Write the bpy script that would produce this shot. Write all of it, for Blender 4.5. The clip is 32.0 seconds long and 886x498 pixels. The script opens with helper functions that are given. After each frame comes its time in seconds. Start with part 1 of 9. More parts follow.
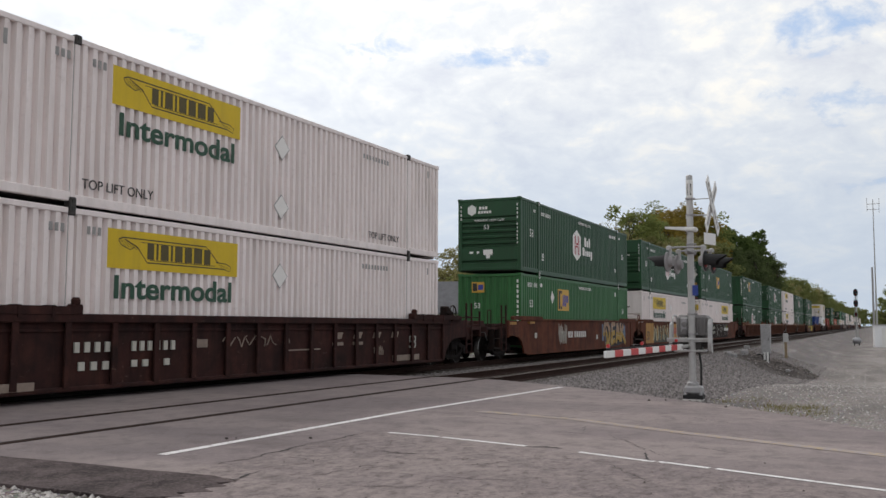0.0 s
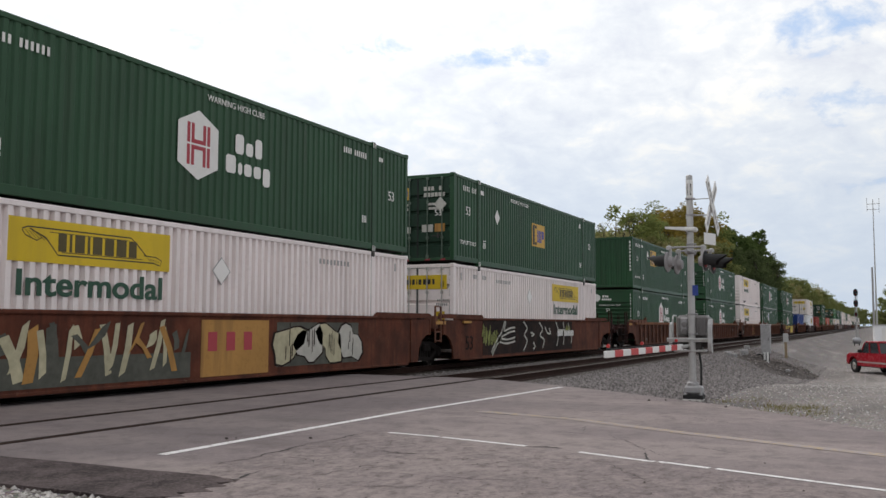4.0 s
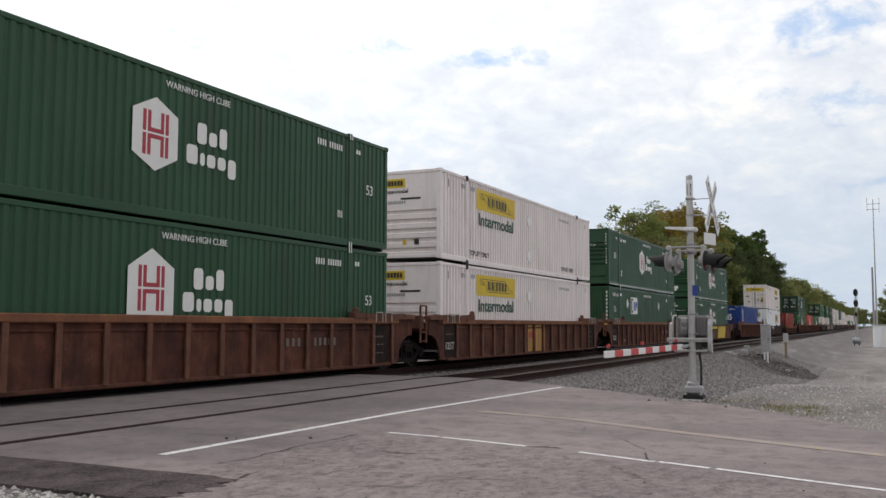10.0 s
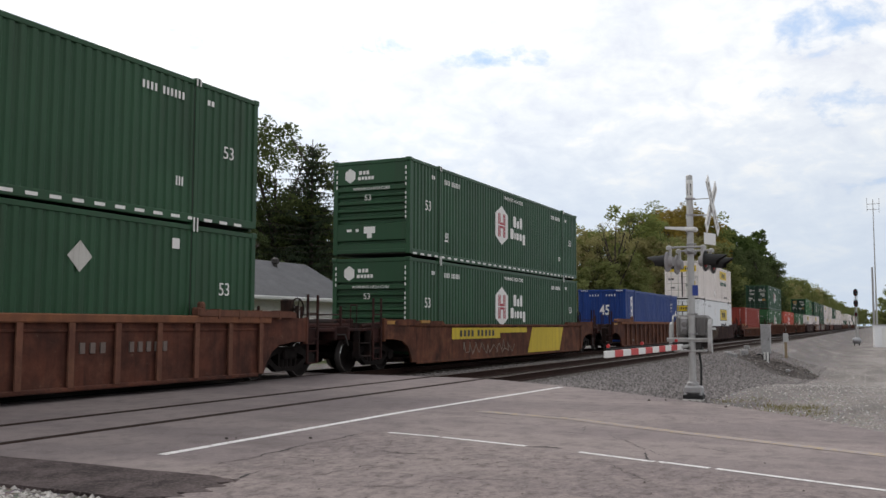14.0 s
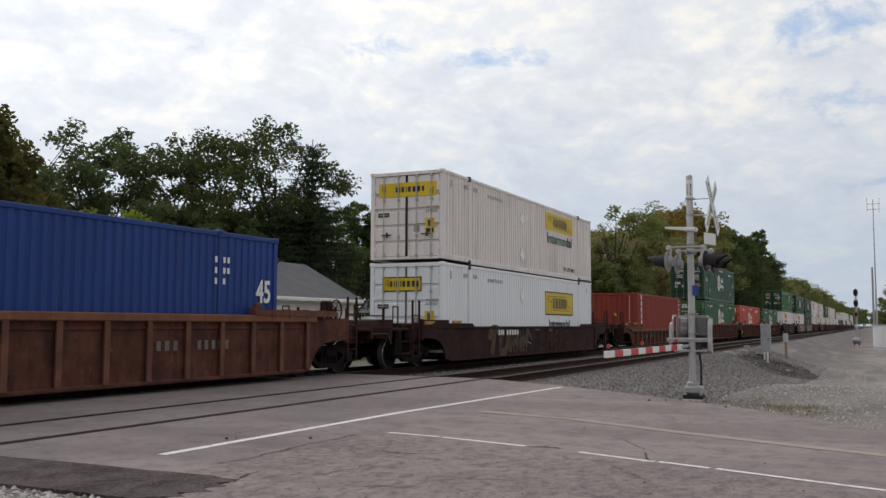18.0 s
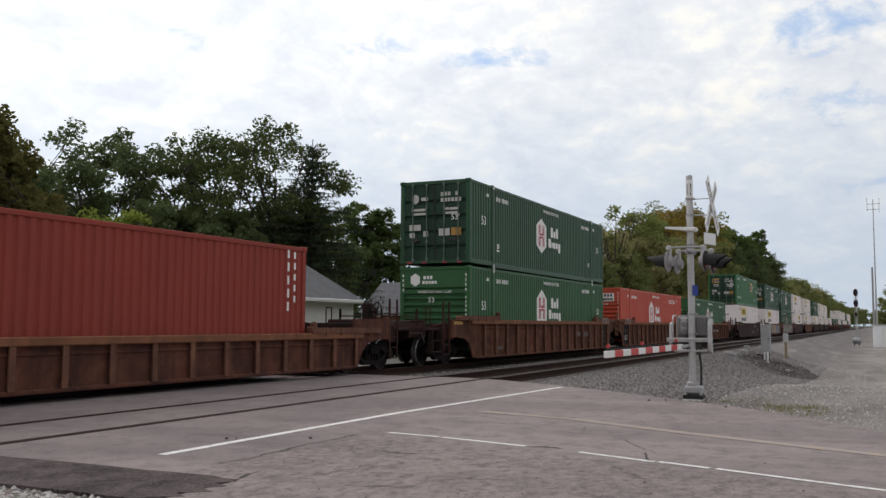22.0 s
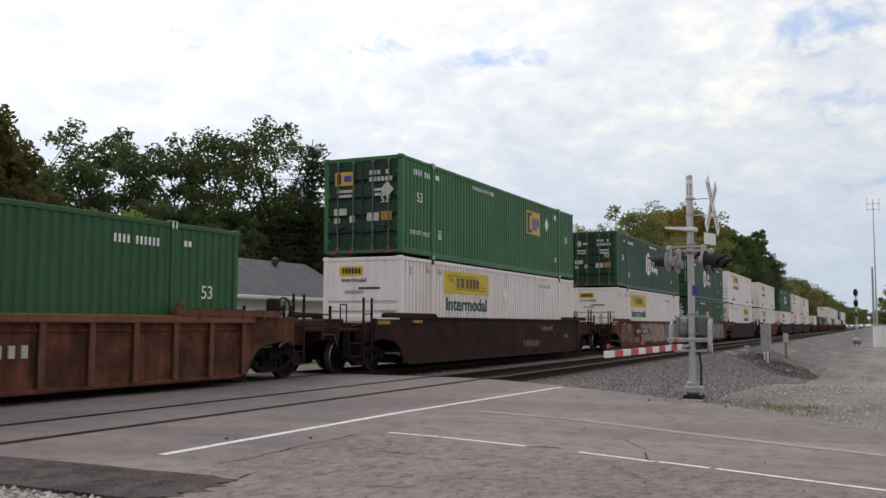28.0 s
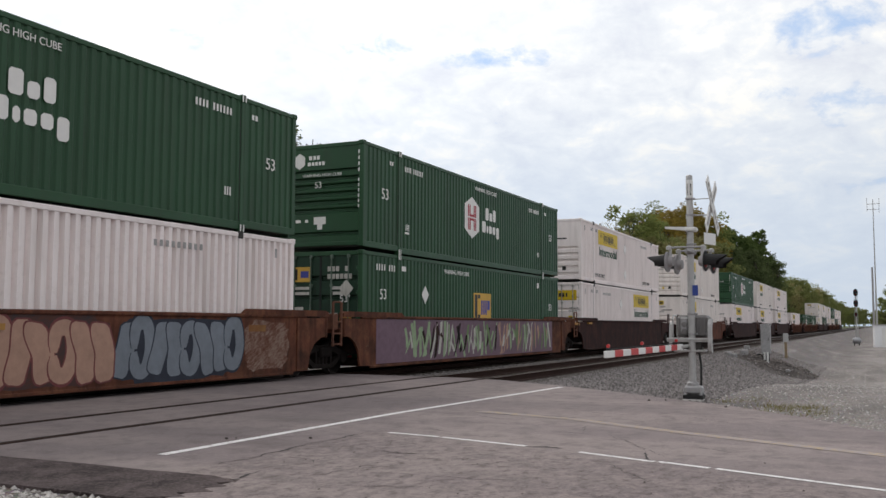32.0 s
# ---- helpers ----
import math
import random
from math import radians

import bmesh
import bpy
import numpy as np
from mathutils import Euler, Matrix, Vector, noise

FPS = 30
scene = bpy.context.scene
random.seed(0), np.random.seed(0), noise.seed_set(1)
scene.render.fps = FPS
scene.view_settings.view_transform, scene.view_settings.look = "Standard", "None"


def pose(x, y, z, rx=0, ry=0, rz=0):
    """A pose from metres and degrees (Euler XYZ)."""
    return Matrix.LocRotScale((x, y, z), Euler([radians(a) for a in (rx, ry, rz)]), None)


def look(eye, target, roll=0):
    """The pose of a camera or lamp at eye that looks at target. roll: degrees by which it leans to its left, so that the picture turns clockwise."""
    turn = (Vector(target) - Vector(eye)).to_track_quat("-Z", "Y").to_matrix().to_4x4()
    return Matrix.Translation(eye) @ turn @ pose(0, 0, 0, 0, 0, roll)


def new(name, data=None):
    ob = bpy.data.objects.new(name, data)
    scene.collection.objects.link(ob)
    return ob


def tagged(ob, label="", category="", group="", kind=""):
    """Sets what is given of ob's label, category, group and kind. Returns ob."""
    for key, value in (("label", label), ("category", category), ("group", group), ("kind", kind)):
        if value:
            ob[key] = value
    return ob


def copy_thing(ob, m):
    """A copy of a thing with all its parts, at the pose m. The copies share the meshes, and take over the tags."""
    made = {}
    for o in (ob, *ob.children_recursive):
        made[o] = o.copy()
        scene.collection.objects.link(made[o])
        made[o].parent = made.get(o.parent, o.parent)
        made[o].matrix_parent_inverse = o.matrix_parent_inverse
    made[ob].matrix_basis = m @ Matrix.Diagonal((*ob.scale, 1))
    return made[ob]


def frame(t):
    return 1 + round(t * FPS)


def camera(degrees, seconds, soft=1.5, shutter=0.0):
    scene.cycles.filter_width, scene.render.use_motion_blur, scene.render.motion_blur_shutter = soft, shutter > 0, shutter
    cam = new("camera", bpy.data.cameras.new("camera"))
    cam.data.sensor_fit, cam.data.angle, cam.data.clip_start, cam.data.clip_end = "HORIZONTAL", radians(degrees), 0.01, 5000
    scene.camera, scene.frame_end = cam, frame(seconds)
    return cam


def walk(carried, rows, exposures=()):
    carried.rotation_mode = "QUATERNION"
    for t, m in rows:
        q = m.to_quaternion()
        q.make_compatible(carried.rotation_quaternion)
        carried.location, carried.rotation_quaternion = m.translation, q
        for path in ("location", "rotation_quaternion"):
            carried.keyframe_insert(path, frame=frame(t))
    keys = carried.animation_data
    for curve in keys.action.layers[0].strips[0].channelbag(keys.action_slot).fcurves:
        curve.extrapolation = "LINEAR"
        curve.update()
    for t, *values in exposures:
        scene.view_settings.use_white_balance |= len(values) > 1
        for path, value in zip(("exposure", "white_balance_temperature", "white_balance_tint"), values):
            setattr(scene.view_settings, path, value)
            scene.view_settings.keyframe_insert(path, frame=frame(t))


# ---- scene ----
cam = camera(51.42, 32.0, soft=1.5)
EYE = (0.0, 0.0, 1.27)
YAW, PITCH, ROLL = 25.35, 4.67, 0.20
AIM = (math.cos(radians(YAW)) * 50, math.sin(radians(YAW)) * 50, 1.27 + math.tan(radians(PITCH)) * 50)
EXPOSURES = [(t, e, 6390, 11.4) for t, e in ((0, -0.24), (1, -0.22), (2, -0.12), (3, -0.11), (5.5, -0.18), (6, -0.18), (7, 0.0), (8, -0.08), (9, -0.03), (10, -0.12), (11, -0.28), (12, -0.32), (13, -0.12), (14, -0.08), (17, -0.32), (19, -0.37), (20, -0.35), (21, -0.32), (22, -0.25), (23, -0.10), (24, -0.18), (25, -0.25), (28, -0.22), (30.5, -0.21), (32, -0.15))]
walk(cam, [(0, look(EYE, AIM, ROLL)), (32, look(EYE, AIM, ROLL))], exposures=EXPOSURES)

# ---- light: a bright broken overcast ----
SUN_EL, SUN_AZ = 42.0, 72.0          # azimuth from +x towards +y, degrees


def node(nt, kind, x=0, y=0, **vals):
    n = nt.nodes.new(kind)
    n.location = (x, y)
    for k, v in vals.items():
        n.inputs[k.replace("_", " ")].default_value = v
    return n


def math_node(nt, op, a, b=None, c=None):
    n = nt.nodes.new("ShaderNodeMath")
    n.operation = op
    for i, v in enumerate((a, b, c)):
        if v is None:
            continue
        if isinstance(v, (int, float)):
            n.inputs[i].default_value = v
        else:
            nt.links.new(v, n.inputs[i])
    return n.outputs[0]


def mix_col(nt, fac, a, b, blend="MIX"):
    n = nt.nodes.new("ShaderNodeMix")
    n.data_type, n.blend_type = "RGBA", blend
    for sock, v in ((n.inputs[0], fac), (n.inputs[6], a), (n.inputs[7], b)):
        if isinstance(v, (int, float)):
            sock.default_value = v
        elif isinstance(v, tuple):
            sock.default_value = (*v[:3], 1)
        else:
            nt.links.new(v, sock)
    return n.outputs[2]


def ramp(nt, fac, stops):
    n = nt.nodes.new("ShaderNodeValToRGB")
    e = n.color_ramp.elements
    while len(e) < len(stops):
        e.new(0.5)
    for el, (p, c) in zip(e, stops):
        el.position = p
        el.color = (c, c, c, 1) if isinstance(c, (int, float)) else (*c, 1)
    nt.links.new(fac, n.inputs[0])
    return n.outputs[0]


def noise_tex(nt, vec, scale, detail=4, rough=0.55, dist=0.0):
    n = node(nt, "ShaderNodeTexNoise", Scale=scale, Detail=detail, Roughness=rough, Distortion=dist)
    if vec is not None:
        nt.links.new(vec, n.inputs["Vector"])
    return n.outputs["Fac"]


def scaled(nt, vec, s, off=(0, 0, 0)):
    n = nt.nodes.new("ShaderNodeMapping")
    n.inputs["Scale"].default_value = s
    n.inputs["Location"].default_value = off
    nt.links.new(vec, n.inputs["Vector"])
    return n.outputs[0]


def build_world():
    w = bpy.data.worlds.new("sky")
    scene.world = w
    w.use_nodes = True
    nt = w.node_tree
    nt.nodes.clear()
    sky = nt.nodes.new("ShaderNodeTexSky")
    sky.sky_type, sky.sun_disc = "NISHITA", False
    sky.sun_elevation, sky.sun_rotation = radians(SUN_EL), radians(90 - SUN_AZ)
    sky.air_density, sky.dust_density = 1.0, 1.5
    co = nt.nodes.new("ShaderNodeTexCoord").outputs["Generated"]
    sep = nt.nodes.new("ShaderNodeSeparateXYZ")
    nt.links.new(co, sep.inputs[0])
    up = math_node(nt, "MAXIMUM", sep.outputs[2], 0.0)
    # a sheet of small clouds overhead, drawn together towards the horizon
    low = math_node(nt, "ADD", up, 0.36)
    sheet = nt.nodes.new("ShaderNodeCombineXYZ")
    nt.links.new(math_node(nt, "DIVIDE", sep.outputs[0], low), sheet.inputs[0])
    nt.links.new(math_node(nt, "DIVIDE", sep.outputs[1], low), sheet.inputs[1])
    p = sheet.outputs[0]
    big = noise_tex(nt, scaled(nt, p, (1, 1, 1), (0.35, 0.1, 0.0)), 2.2, 3, 0.5)
    puffs = noise_tex(nt, scaled(nt, p, (1, 1, 1), (5.3, 2.2, 1.0)), 7.6, 8, 0.56, 0.6)
    fine = noise_tex(nt, scaled(nt, p, (1, 1, 1), (2.3, 7.2, 1.0)), 19.0, 7, 0.62, 0.3)
    dens = math_node(nt, "ADD", math_node(nt, "MULTIPLY", puffs, 0.64), math_node(nt, "MULTIPLY", fine, 0.36))
    # rifts in the sheet: azimuth, elevation, half width, half height, depth
    azim = math_node(nt, "MULTIPLY", math_node(nt, "ARCTAN2", sep.outputs[1], sep.outputs[0]), 180 / math.pi)
    elev = math_node(nt, "MULTIPLY", math_node(nt, "ARCSINE", sep.outputs[2]), 180 / math.pi)
    open_sky = math_node(nt, "MULTIPLY", ramp(nt, big, [(0.56, 0.0), (0.72, 0.55)]), 1.0)
    for a, e, wa, we, k in ((29.6, 16.9, 2.6, 1.1, 1.05), (21.6, 16.5, 4.2, 0.9, 1.0), (3.0, 17.3, 4.6, 1.6, 0.82), (5.8, 13.6, 2.4, 0.9, 0.75), (1.4, 12.6, 2.2, 1.2, 0.8), (46.0, 16.0, 2.2, 1.6, 0.55), (41.0, 17.2, 2.8, 1.3, 0.6), (-0.5, 8.0, 2.5, 2.2, 0.4)):
        da = math_node(nt, "MULTIPLY", math_node(nt, "SUBTRACT", azim, a), 1 / wa)
        de = math_node(nt, "MULTIPLY", math_node(nt, "SUBTRACT", elev, e), 1 / we)
        q = math_node(nt, "ADD", math_node(nt, "MULTIPLY", da, da), math_node(nt, "MULTIPLY", de, de))
        q = math_node(nt, "MULTIPLY", math_node(nt, "MAXIMUM", math_node(nt, "MULTIPLY_ADD", q, -0.55, 1.0), 0.0), k)
        open_sky = math_node(nt, "MAXIMUM", open_sky, q)
    gap = ramp(nt, math_node(nt, "SUBTRACT", math_node(nt, "MULTIPLY", open_sky, 0.66), math_node(nt, "MULTIPLY", math_node(nt, "SUBTRACT", dens, 0.36), 2.6)), [(0.05, 0.0), (0.42, 1.0)])
    puff = ramp(nt, dens, [(0.36, (9.5, 9.9, 10.6)), (0.44, (10.3, 10.7, 11.1)), (0.52, (11.2, 11.5, 11.6)), (0.62, (13.4, 13.0, 11.9))])
    blue = mix_col(nt, 0.8, sky.outputs[0], (6.9, 9.0, 12.2))
    haze = ramp(nt, up, [(0.0, 1.0), (0.13, 0.66), (0.25, 0.0)])
    body = mix_col(nt, gap, puff, blue)
    col = mix_col(nt, math_node(nt, "MULTIPLY", haze, 0.9), body, (7.0, 8.15, 9.5))
    # thin cloud is brightest round the hidden sun and duller away from it
    dot = nt.nodes.new("ShaderNodeVectorMath")
    dot.operation = "DOT_PRODUCT"
    nt.links.new(co, dot.inputs[0])
    dot.inputs[1].default_value = (math.cos(radians(SUN_EL)) * math.cos(radians(SUN_AZ)), math.cos(radians(SUN_EL)) * math.sin(radians(SUN_AZ)), math.sin(radians(SUN_EL)))
    glow = ramp(nt, math_node(nt, "MULTIPLY_ADD", dot.outputs["Value"], 0.5, 0.5), [(0.0, 0.74), (0.5, 0.78), (0.80, 0.95), (0.93, 1.12), (1.0, 1.6)])
    col = mix_col(nt, 1.0, col, glow, "MULTIPLY")
    bg = node(nt, "ShaderNodeBackground", Strength=0.1)
    nt.links.new(col, bg.inputs["Color"])
    out = nt.nodes.new("ShaderNodeOutputWorld")
    nt.links.new(bg.outputs[0], out.inputs[0])


build_world()
sun = bpy.data.lights.new("sun", "SUN")
sun.energy, sun.angle, sun.color = 0.75, radians(14), (1.0, 0.95, 0.88)
sun_ob = new("sun", sun)
_d = Vector((math.cos(radians(SUN_EL)) * math.cos(radians(SUN_AZ)), math.cos(radians(SUN_EL)) * math.sin(radians(SUN_AZ)), math.sin(radians(SUN_EL))))
sun_ob.matrix_world = look(_d * 60, (0, 0, 0))


# ---- materials ----
def surface(name, build, rough=0.6, metal=0.0, spec=0.4):
    """build(nt, co, rnd) returns (colour socket or tuple, roughness socket or None, height socket or None, bump distance)."""
    m = bpy.data.materials.new(name)
    m.use_nodes = True
    nt = m.node_tree
    bs = nt.nodes["Principled BSDF"]
    co = nt.nodes.new("ShaderNodeTexCoord").outputs["Object"]
    rnd = nt.nodes.new("ShaderNodeObjectInfo").outputs["Random"]
    col, ro, hgt, dist = build(nt, co, rnd)
    if isinstance(col, tuple):
        bs.inputs["Base Color"].default_value = (*col[:3], 1)
    else:
        nt.links.new(col, bs.inputs["Base Color"])
    bs.inputs["Roughness"].default_value = rough
    bs.inputs["Metallic"].default_value = metal
    bs.inputs["Specular IOR Level"].default_value = spec
    if ro is not None:
        nt.links.new(ro, bs.inputs["Roughness"])
    if hgt is not None:
        b = node(nt, "ShaderNodeBump", Strength=0.6, Distance=dist)
        nt.links.new(hgt, b.inputs["Height"])
        nt.links.new(b.outputs[0], bs.inputs["Normal"])
    return m


def paint(name, col, dirt=(0.10, 0.075, 0.055), amount=0.45, rough=0.5, vary=0.12, scale=1.0):
    """Weathered paint: soft fading, fine grime and vertical streaks."""
    def build(nt, co, rnd):
        off = nt.nodes.new("ShaderNodeVectorMath")
        off.operation = "ADD"
        comb = nt.nodes.new("ShaderNodeCombineXYZ")
        nt.links.new(math_node(nt, "MULTIPLY", rnd, 37.0), comb.inputs[0])
        nt.links.new(co, off.inputs[0])
        nt.links.new(comb.outputs[0], off.inputs[1])
        v = off.outputs[0]
        fade = noise_tex(nt, v, 0.5 * scale, 3)
        grain = noise_tex(nt, v, 9.0 * scale, 5, 0.65)
        streak = noise_tex(nt, scaled(nt, v, (3.5 * scale, 3.5 * scale, 0.35 * scale)), 1.0, 5, 0.6)
        c = mix_col(nt, ramp(nt, fade, [(0.3, 0.0), (0.75, 1.0)]), tuple(x * (1 - vary) for x in col), tuple(min(1, x * (1 + vary)) for x in col))
        g = math_node(nt, "MULTIPLY", ramp(nt, streak, [(0.48, 0.0), (0.78, 1.0)]), amount)
        g2 = math_node(nt, "MULTIPLY", ramp(nt, grain, [(0.52, 0.0), (0.8, 1.0)]), amount * 0.7)
        c = mix_col(nt, math_node(nt, "MAXIMUM", g, g2), c, dirt)
        r = math_node(nt, "ADD", math_node(nt, "MULTIPLY", grain, 0.25), rough - 0.1)
        return c, r, grain, 0.003
    return surface(name, build, rough, 0.0, 0.25)


def plain(name, col, rough=0.6, metal=0.0, vary=0.25, scale=6.0, bump=0.004, spec=0.4):
    def build(nt, co, rnd):
        n = noise_tex(nt, co, scale, 6, 0.65)
        n2 = noise_tex(nt, co, scale * 0.12, 3)
        s = math_node(nt, "ADD", math_node(nt, "MULTIPLY", n, 0.6), math_node(nt, "MULTIPLY", n2, 0.4))
        c = mix_col(nt, ramp(nt, s, [(0.3, 0.0), (0.7, 1.0)]), tuple(x * (1 - vary) for x in col), tuple(min(1, x * (1 + vary)) for x in col))
        return c, None, n, bump
    return surface(name, build, rough, metal, spec)


M_WHITE = paint("white_paint", (0.855, 0.77, 0.748), (0.30, 0.24, 0.19), 0.30, 0.55, 0.05)
M_WHITE2 = paint("bright_white_paint", (0.80, 0.80, 0.81), (0.38, 0.33, 0.28), 0.18, 0.5, 0.03)
M_GASKET = plain("grimy_dark_rubber", (0.045, 0.036, 0.032), 0.8, 0, 0.4)
M_PLACARD = plain("white_placard_plate", (0.80, 0.77, 0.74), 0.5, 0, 0.05)
M_CREAM = paint("aged_white_paint", (0.80, 0.73, 0.69), (0.26, 0.20, 0.16), 0.42, 0.55, 0.06)
M_GREEN = paint("dark_green_paint", (0.025, 0.074, 0.034), (0.035, 0.045, 0.03), 0.45, 0.42, 0.15)
M_GREEN2 = paint("mid_green_paint", (0.038, 0.135, 0.044), (0.04, 0.065, 0.03), 0.40, 0.42, 0.14)
M_GREEN3 = paint("worn_green_paint", (0.034, 0.106, 0.038), (0.035, 0.055, 0.032), 0.45, 0.45, 0.14)
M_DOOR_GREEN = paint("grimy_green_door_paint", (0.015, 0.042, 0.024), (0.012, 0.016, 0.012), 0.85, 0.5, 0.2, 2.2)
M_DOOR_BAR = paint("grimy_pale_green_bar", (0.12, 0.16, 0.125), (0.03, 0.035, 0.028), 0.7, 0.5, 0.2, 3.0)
M_BLUE = paint("blue_paint", (0.014, 0.045, 0.20), (0.02, 0.03, 0.08), 0.35, 0.45, 0.12)
M_MAROON = paint("red_brown_container_paint", (0.26, 0.043, 0.030), (0.15, 0.04, 0.028), 0.4, 0.65, 0.10)
M_RED = paint("orange_red_paint", (0.50, 0.078, 0.043), (0.2, 0.06, 0.04), 0.3, 0.48, 0.08)
def car_paint(name, col, soot, rust, amount=0.7):
    """Old rail-car paint: broad soot blotches, rusty patches, run-down streaks and fine scabs."""
    def build(nt, co, rnd):
        off = nt.nodes.new("ShaderNodeVectorMath")
        off.operation = "ADD"
        comb = nt.nodes.new("ShaderNodeCombineXYZ")
        nt.links.new(math_node(nt, "MULTIPLY", rnd, 53.0), comb.inputs[0])
        nt.links.new(co, off.inputs[0])
        nt.links.new(comb.outputs[0], off.inputs[1])
        v = off.outputs[0]
        blotch = noise_tex(nt, v, 1.3, 6, 0.62, 0.3)
        patch_n = noise_tex(nt, scaled(nt, v, (1, 1, 1), (9, 4, 2)), 2.6, 7, 0.7)
        streak = noise_tex(nt, scaled(nt, v, (6.0, 6.0, 0.7)), 1.0, 6, 0.65)
        scab = noise_tex(nt, v, 16.0, 5, 0.7)
        c = mix_col(nt, ramp(nt, patch_n, [(0.46, 0.0), (0.62, 0.75)]), col, rust)
        c = mix_col(nt, math_node(nt, "MULTIPLY", ramp(nt, blotch, [(0.40, 0.0), (0.66, 1.0)]), amount), c, soot)
        c = mix_col(nt, math_node(nt, "MULTIPLY", ramp(nt, streak, [(0.46, 0.0), (0.70, 1.0)]), amount * 0.8), c, soot)
        c = mix_col(nt, math_node(nt, "MULTIPLY", ramp(nt, scab, [(0.55, 0.0), (0.72, 1.0)]), amount * 0.6), c, soot)
        scuff = noise_tex(nt, scaled(nt, v, (1.0, 1.0, 1.6), (2, 8, 5)), 5.0, 8, 0.75)
        c = mix_col(nt, ramp(nt, scuff, [(0.62, 0.0), (0.72, 0.30)]), c, (0.33, 0.235, 0.175))
        return c, None, scab, 0.006
    return surface(name, build, 0.85, 0.0, 0.15)


M_CAR_BROWN = car_paint("weathered_brown_car_paint", (0.114, 0.042, 0.027), (0.026, 0.015, 0.014), (0.15, 0.062, 0.040), 0.72)
# Top chords of brown and tan cars: paler and more orange than their sides.
M_CHORD = car_paint("pale_orange_brown_car_paint", (0.205, 0.088, 0.050), (0.06, 0.030, 0.023), (0.27, 0.115, 0.055), 0.42)
M_CAR_ORANGE = car_paint("faded_orange_brown_car_paint", (0.125, 0.040, 0.023), (0.030, 0.016, 0.013), (0.15, 0.055, 0.032), 0.65)
M_CAR_TAN = car_paint("tan_brown_car_paint", (0.135, 0.049, 0.029), (0.026, 0.014, 0.011), (0.18, 0.075, 0.042), 0.80)
M_CAR_DARK = car_paint("dark_maroon_car_paint", (0.042, 0.016, 0.014), (0.012, 0.008, 0.008), (0.065, 0.025, 0.019), 0.7)
M_CAR_BLACK = car_paint("sooty_black_paint", (0.022, 0.014, 0.012), (0.009, 0.007, 0.007), (0.055, 0.027, 0.019), 0.7)
M_OCHRE = paint("ochre_panel_paint", (0.42, 0.22, 0.06), (0.09, 0.05, 0.03), 0.6, 0.65, 0.2)
M_CARYEL = paint("yellow_panel_paint", (0.55, 0.40, 0.03), (0.14, 0.10, 0.04), 0.4, 0.6, 0.15)
M_TRUCK = plain("grimy_cast_steel", (0.013, 0.010, 0.009), 0.85, 0.0, 0.5, spec=0.12)
M_WHEEL = plain("worn_wheel_steel", (0.05, 0.043, 0.04), 0.55, 0.4, 0.4)
# Brown lightened for painted-in light on rib flanges; guides and ladders share it.
M_RIB = car_paint("lightened_rib_paint", (0.155, 0.068, 0.046), (0.05, 0.027, 0.022), (0.20, 0.095, 0.058), 0.5)
M_TREAD = plain("polished_wheel_rim", (0.55, 0.53, 0.51), 0.25, 0.9, 0.15)
M_STEEL = plain("dark_steel", (0.05, 0.045, 0.042), 0.6, 0.3, 0.4)
M_LIGHTBAR = plain("bare_metal_bar", (0.45, 0.43, 0.40), 0.5, 0.5, 0.2)
M_YEL = paint("yellow_decal", (0.66, 0.46, 0.022), (0.30, 0.20, 0.05), 0.3, 0.5, 0.08)
M_GOLD = paint("gold_decal", (0.60, 0.36, 0.06), (0.3, 0.18, 0.05), 0.3, 0.5, 0.10)
M_DECAL_W = plain("white_decal", (0.75, 0.73, 0.70), 0.6, 0, 0.08)
M_DECAL_D = paint("dirty_white_label", (0.52, 0.50, 0.46), (0.14, 0.13, 0.10), 0.6, 0.6, 0.12, 4.0)
M_DECAL_R = plain("red_decal", (0.38, 0.045, 0.06), 0.6, 0, 0.1)
M_DECAL_B = plain("blue_decal", (0.05, 0.06, 0.30), 0.6, 0, 0.1)
M_DECAL_K = plain("black_decal", (0.03, 0.028, 0.026), 0.6, 0, 0.2)
M_DECAL_G = plain("dark_green_letters", (0.025, 0.075, 0.045), 0.6, 0, 0.1)
M_DECAL_O = plain("dark_olive_letters", (0.085, 0.065, 0.02), 0.6, 0, 0.2)
M_RUBBER = plain("black_rubber", (0.02, 0.02, 0.02), 0.8, 0, 0.3)


